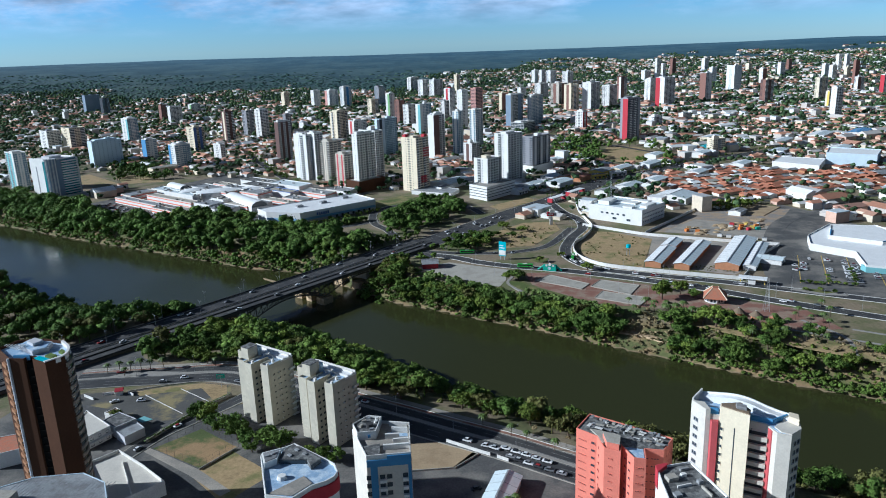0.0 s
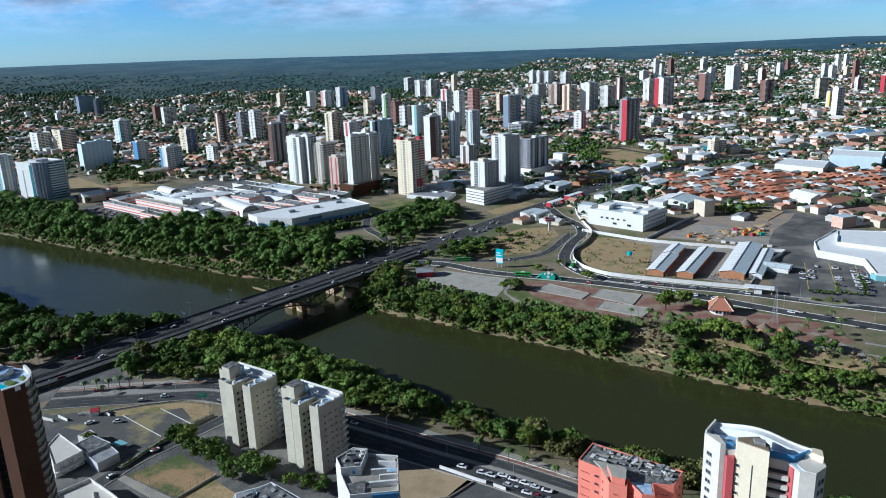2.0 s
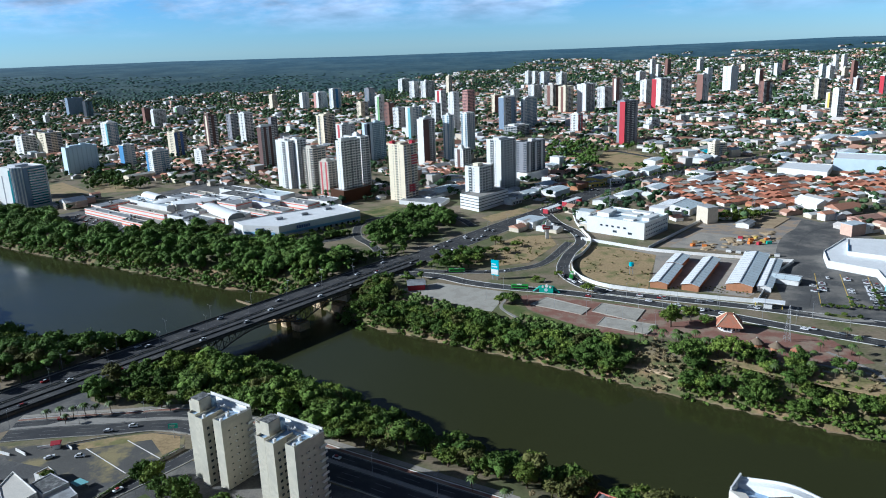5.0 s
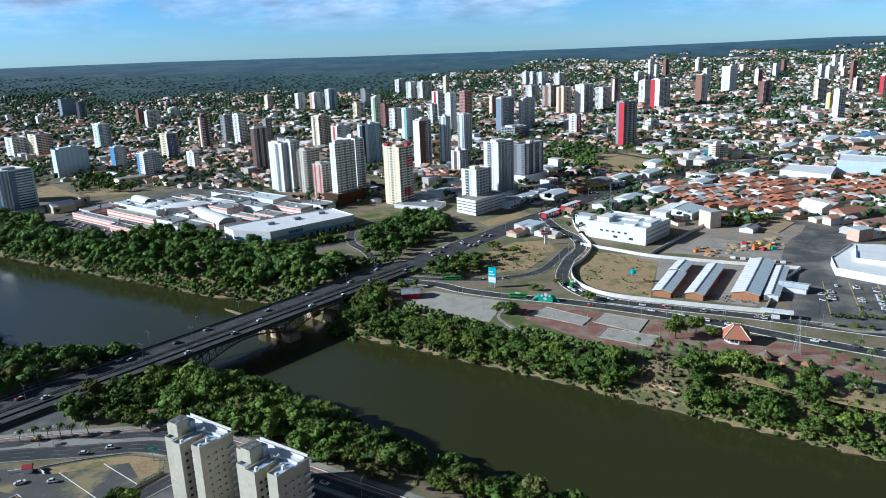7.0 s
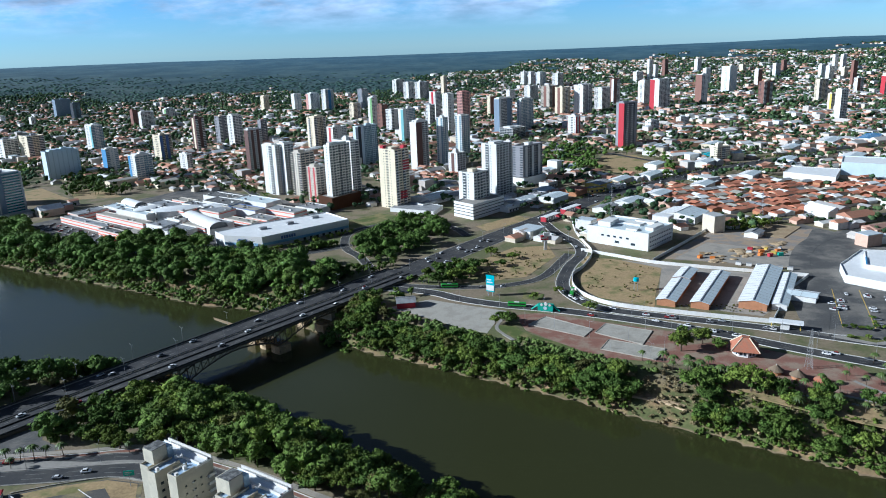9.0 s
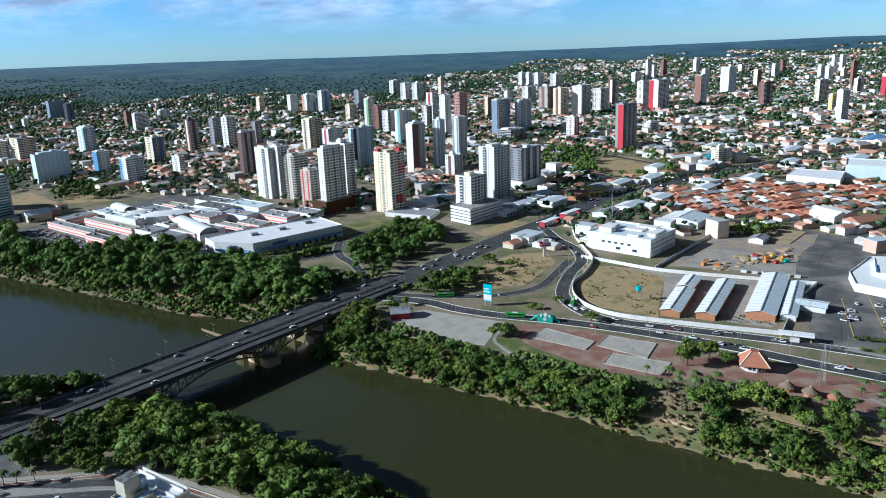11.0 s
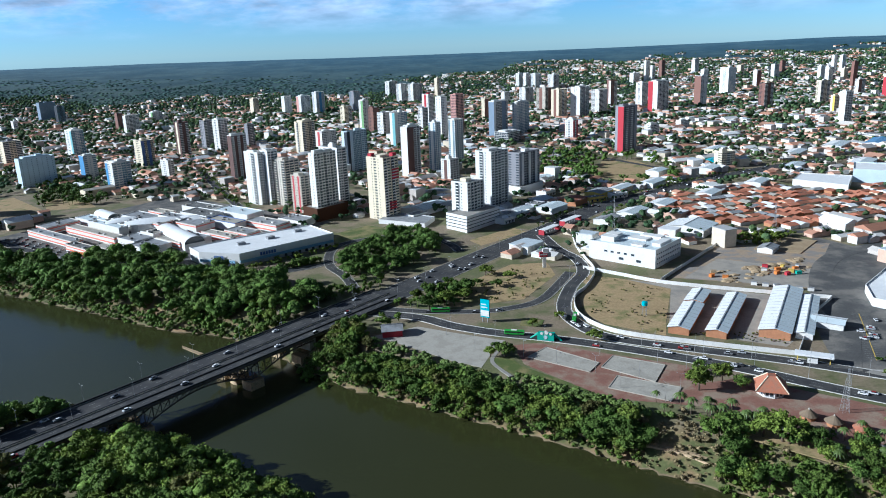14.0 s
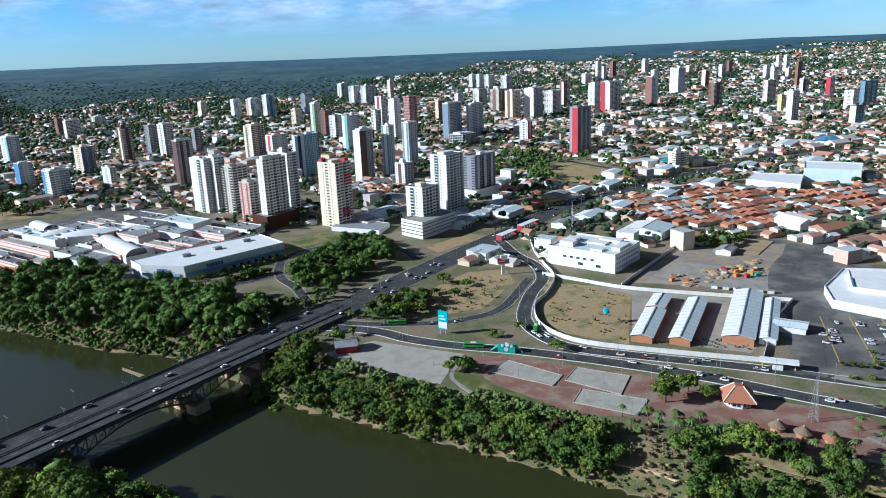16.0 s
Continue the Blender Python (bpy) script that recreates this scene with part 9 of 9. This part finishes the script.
for s_, off, back in ((-228, -10.5, 1), (-205, -6.5, 1), (-180, -3, 1), (-168, -9.5, 1), (-140, 8, 0), (-152, 3, 0), (-118, 11, 0), (-100, -7, 1), (-92, 2.5, 0), (-70, 10.5, 0), (-48, -10, 1), (-44, -6, 1), (-20, 11, 0), (-16, -6.8, 1), (6, -10, 1), (12, 8.5, 0), (34, 3, 0), (48, -6.5, 1), (70, 9, 0), (84, -9.6, 1), (96, 10.8, 0), (118, -5, 1), (130, 3.2, 0), (150, -10, 1), (160, 9, 0)):
    p = on_deck(s_, off, 0)
    drop_car(p.x, p.y, BRIDGE_ANGLE + (180 if back else 0), DECK + 0.06)


def along(pts, n, offs, jitter=0.3, z=0.08, span=(0.02, 0.98)):
    """Cars along a road, in lanes at the given offsets."""
    run = curve(pts, 3)
    for i in range(n):
        k = int(len(run) * rnd.uniform(*span)) % (len(run) - 1)
        d = run[k + 1] - run[k]
        off = rnd.choice(offs)
        q = run[k] + Vector((-d.y, d.x)).normalized() * off
        drop_car(q.x, q.y, math.degrees(math.atan2(d.y, d.x)) + (180 if off > 0 else 0), z)


along([on_axis(190), on_axis(274, -3), (60.8, 834.6), (114, 915.3), (193.5, 991.5), (283, 1069.2), (431.3, 1170.2), (587, 1223)], 70, (-10, -6.5, -3, 3, 6.5, 10))
along([(71.4, 727.9), (72.4, 691.2), (58.5, 653.7), (49.6, 607.7), (59.4, 573.8), (77, 556.4), (108.1, 543.7), (163.9, 522.3), (205.7, 502.2)], 14, (-2, 2), span=(0.05, 0.95))
along([(-47.1, 597.9), (-24, 582), (3, 569.4), (33.7, 560), (60.3, 549.9), (91.6, 536), (133.2, 514.6), (167.6, 491.7), (196, 473.9), (311.4, 405.9)], 17, (-3, 0, 3))
along([(36.8, 630.6), (12, 612.2), (-10, 607.3), (-44.1, 609.1)], 3, (-1.8, 1.8))
along(NEAR_SOUTH[2:40:4], 3, (-3, 0), z=0.22)
along(NEAR_NORTH[2:60:4], 4, (-1.5, 1.5), z=0.22)
along([(-650.1, 922.1), (-502.2, 834.4), (-335.9, 729.4), (-254.3, 711.8), (-192.1, 702.2)], 10, (-2, 2))
for i, (x, y) in enumerate(((-18.2, 300.6), (-9.8, 296.2), (-5.9, 294.4), (-1.3, 294.4), (1, 287.7), (3.2, 291.6), (4.4, 284.8), (7.6, 289.1), (8.4, 282.6), (11.7, 286.6), (12.4, 280.3), (16.3, 284.1), (16.8, 277.8), (21.7, 275.3))):
    drop_car(x, y, -23 + rnd.uniform(-3, 3), 0.22)
for a, b, side, share in (((232.5, 592.6), (208.6, 522.1), -3, 0.12), ((232.5, 592.6), (208.6, 522.1), 3, 0.1), ((249.4, 590), (226.4, 519.3), 3, 0.45), ((266, 583.5), (243, 514.1), -3, 0.55), ((266, 583.5), (243, 514.1), 3, 0.35), ((282.5, 575.8), (259.5, 504.3), -3, 0.3)):
    a, b = Vector(a), Vector(b)
    o = Vector((b.y - a.y, a.x - b.x)).normalized()
    for i in range(24):
        if rnd.random() < share and i > 3:
            p = a.lerp(b, (i + 0.5) / 26) + o * -side
            drop_car(p.x, p.y, math.degrees(math.atan2(o.y, o.x)) + (180 if rnd.random() < 0.5 else 0), 0.05)
drop_car(216.3, 551.6, 70)
for i in range(34):
    q = MO + MA * (8 + i * 4.2) + MB * (-4 + (i % 3) * 5.2)
    drop_car(q.x, q.y, 62, 0.05)
for x, y, a in ((-201.7, 335.7, 40), (-157.3, 311.4, 57), (-166.6, 290.4, 62), (35.3, 263.3, -26), (-13, 263.8, 20), (236.2, 580, 80), (218.2, 551.4, 60), (-188.1, 337, 10)):
    drop_car(x, y, a)
for th in CARS:
    for o in list(th.children_recursive) + [th]:
        bpy.data.objects.remove(o)


def bus(x, y, ang):
    th = thing("bus", pose(x, y, 0.08, 0, 0, ang), "long bright green city bus", "bus")
    bm_part("body", bevelled((12.2, 2.5, 2.6), (0, 0, 1.75), 0.15), M["busgreen"], th)
    for sy in (-1.27, 1.27):
        part("window_band", Soup().box(-5.6, 5.6, sy - 0.02, sy + 0.02, 1.7, 2.6), M["cargl"], th)
    part("roof_unit", Soup().box(-2, 1.5, -0.8, 0.8, 3.0, 3.3), M["whitewash"], th)
    for sx in (-3.8, 3.9):
        for sy in (-1.15, 1.15):
            part("wheel", Soup().tube((sx, sy - 0.15, 0.48), (sx, sy + 0.15, 0.48), 0.48, 0.48, 10), M["rubber"], th)


bus(14.9, 565.6, -9)
bus(-33, 607.6, 2)
bus(54.5, 590.2, 80)


# street lamps
def street_lamp(h=10.0):
    th = thing("street_lamp", pose(0, 0, -300), "tall grey steel street lamp with twin arms", "street lamp", "street lamps along the roads")
    part("pole", Soup().tube((0, 0, -0.2), (0, 0, h), 0.11, 0.06, 6), M["steel"], th)
    for sx in (-1, 1):
        part("arm", Soup().tube((0, 0, h - 0.1), (sx * 1.9, 0, h + 0.45), 0.045, 0.04, 5), M["steel"], th)
        part("lamp_head", Soup().box(sx * 1.9 - 0.35, sx * 1.9 + 0.35, -0.11, 0.11, h + 0.38, h + 0.54), M["steel"], th)
    return th


LAMP = street_lamp()
for s_ in range(-250, 170, 30):
    p = on_deck(s_, -0.1, 0)
    copy_thing(LAMP, pose(p.x, p.y, DECK, 0, 0, BRIDGE_ANGLE + 90))
    p = on_deck(s_ + 12, -13.6, 0)
    copy_thing(LAMP, pose(p.x, p.y, DECK, 0, 0, BRIDGE_ANGLE + 90))
for pts, off, step in (([(91.6, 536), (133.2, 514.6), (167.6, 491.7), (196, 473.9), (311.4, 405.9)], 6, 26), ([(71.4, 727.9), (72.4, 691.2), (58.5, 653.7), (49.6, 607.7), (59.4, 573.8), (77, 556.4), (108.1, 543.7), (163.9, 522.3), (205.7, 502.2)], -6, 28), ([(-47.1, 597.9), (3, 569.4), (60.3, 549.9)], -6.5, 30), (NEAR_MEDIAN[:11], 0, 32), ([on_axis(180), on_axis(274, -3), (60.8, 834.6), (114, 915.3), (193.5, 991.5), (283, 1069.2)], 0, 34)):
    run = curve(pts, 1.0)
    q = sides(run, off)
    for i in range(0, len(q) - 1, step):
        d = run[min(i + 1, len(run) - 1)] - run[i]
        copy_thing(LAMP, pose(q[i].x, q[i].y, 0, 0, 0, math.degrees(math.atan2(d.y, d.x)) + 90))
for x, y in ((18.9, 532.7), (36.7, 523.3), (56.3, 510.4), (62.3, 534.9), (91.5, 521.3), (77.9, 501.9), (95.4, 487), (66.1, 491.5), (85.6, 476.4), (105.1, 513.4), (-9, 542.9), (-27, 567.3)):
    copy_thing(LAMP, pose(x, y, 0, 0, 0, rnd.uniform(0, 180)))
for o in list(LAMP.children_recursive) + [LAMP]:
    bpy.data.objects.remove(o)


# palms
def palm(seed):
    r = random.Random(seed)
    th = thing("palm_tree", pose(0, 0, -300), "slim palm tree with drooping fronds", "palm", "palms along roads and park")
    part("trunk", Soup().tube((0, 0, -0.3), (0.3, 0, 3.4), 0.2, 0.16, 7).tube((0.3, 0, 3.4), (0.4, 0.1, 6.6), 0.16, 0.12, 7), M["bark"], th)
    for i in range(13):
        a, el = 6.283 * i / 13 + r.uniform(-0.2, 0.2), r.uniform(0.1, 0.9)
        sp = Soup()
        pts = []
        for k in range(6):
            t = k / 5
            d = 2.9 * t
            pts.append(Vector((0.4 + math.cos(a) * d * math.cos(el * (1 - t)), 0.1 + math.sin(a) * d * math.cos(el * (1 - t)), 6.6 + math.sin(el) * d * (1 - t) * 1.2 - 1.5 * t * t)))
        side = Vector((-math.sin(a), math.cos(a), 0))
        for p, t in zip(pts, (0, 0.2, 0.4, 0.6, 0.8, 1)):
            w_ = 0.1 + 0.5 * math.sin(math.pi * min(t + 0.1, 1))
            sp.v += [tuple(p - side * w_ - Vector((0, 0, 0.18))), tuple(p), tuple(p + side * w_ - Vector((0, 0, 0.18)))]
        for k in range(5):
            n = 3 * k
            sp.f += [(n, n + 3, n + 4, n + 1), (n + 1, n + 4, n + 5, n + 2)]
        part("frond", sp, M["palm"], th)
    return th


PALM = palm(3)
for x, y, s_ in ((82, 464, 0.9), (91, 468, 1.3), (94, 462, 0.9), (101, 456, 1.2), (106, 468, 0.8), (112, 449, 0.9), (116, 450, 1.3), (164, 445, 0.9), (161, 421, 1.1), (182, 455, 1.0), (192, 444, 1.0), (201, 455, 1.0), (182, 412, 0.9), (143, 422, 1.2), (171, 415, 0.8), (81, 476, 0.9), (70, 468, 0.8), (201, 470, 0.9), (-223.6, 369.2, 0.9), (-217.2, 370.9, 1), (-212, 372.8, 0.9), (-205.8, 373.4, 1.1), (-201.6, 375.3, 0.9), (-194.3, 377, 1), (-212, 365.9, 0.8), (-165.3, 379.8, 0.8), (-144.6, 380.8, 0.9), (1.2, 305.7, 0.9), (8.1, 300.8, 0.8), (19.8, 293.4, 0.9), (-11.6, 313.2, 1), (-0.2, 249.5, 1), (4.7, 245.9, 1), (2.8, 252.7, 0.9), (95.3, 464.4, 1.2), (101.1, 459.5, 1.1), (106.9, 456.8, 1.3), (112.7, 462.1, 1.2), (118.5, 449.3, 1.2), (103.1, 467.3, 1), (124.3, 455.6, 1.1), (111.7, 452, 1.1), (135.8, 443.6, 1), (177.9, 449.6, 0.8), (185.4, 444.4, 0.8), (169.3, 436.8, 0.9), (192.9, 437, 0.8), (153.1, 437.9, 1)):
    copy_thing(PALM, Matrix.LocRotScale((x, y, height(x, y)), Euler((0, 0, rnd.uniform(0, 6.28))), (s_, s_, s_)))
for o in list(PALM.children_recursive) + [PALM]:
    bpy.data.objects.remove(o)


# tiled houses nearest to the road, each a thing of its own
def house_kind(i, roofm, hip):
    wl_ = ("whitewash", "cream", "brick")[i % 3]
    th = thing("house", pose(0, 0, -300), "low %s house with a %s roof" % ({"whitewash": "white", "cream": "cream", "brick": "brick"}[wl_], {"tile": "clay tile", "greymetal": "grey sheet", "whitemetal": "white sheet", "concrete": "pale flat-pitched"}[roofm]), "house", "tiled houses of the district")
    part("wall", Soup().box(-5, 5, -5, 5, -0.3, 3.3), M[wl_], th)
    part("roof", Soup().gable(0, 0, 3.3, 10, 10, 1.5, 0, 0.5), M[roofm], th)
    return th


KINDS = [house_kind(i, rm, False) for i, rm in enumerate(("tile", "tile", "greymetal", "tile", "concrete", "tile", "whitemetal", "tile", "tile"))]
for x, y, an, a, b in near_houses:
    copy_thing(rnd.choice(KINDS), Matrix.LocRotScale((x, y, 0), Euler((0, 0, radians(an))), (b, a, 1)))
for th in KINDS:
    for o in list(th.children_recursive) + [th]:
        bpy.data.objects.remove(o)
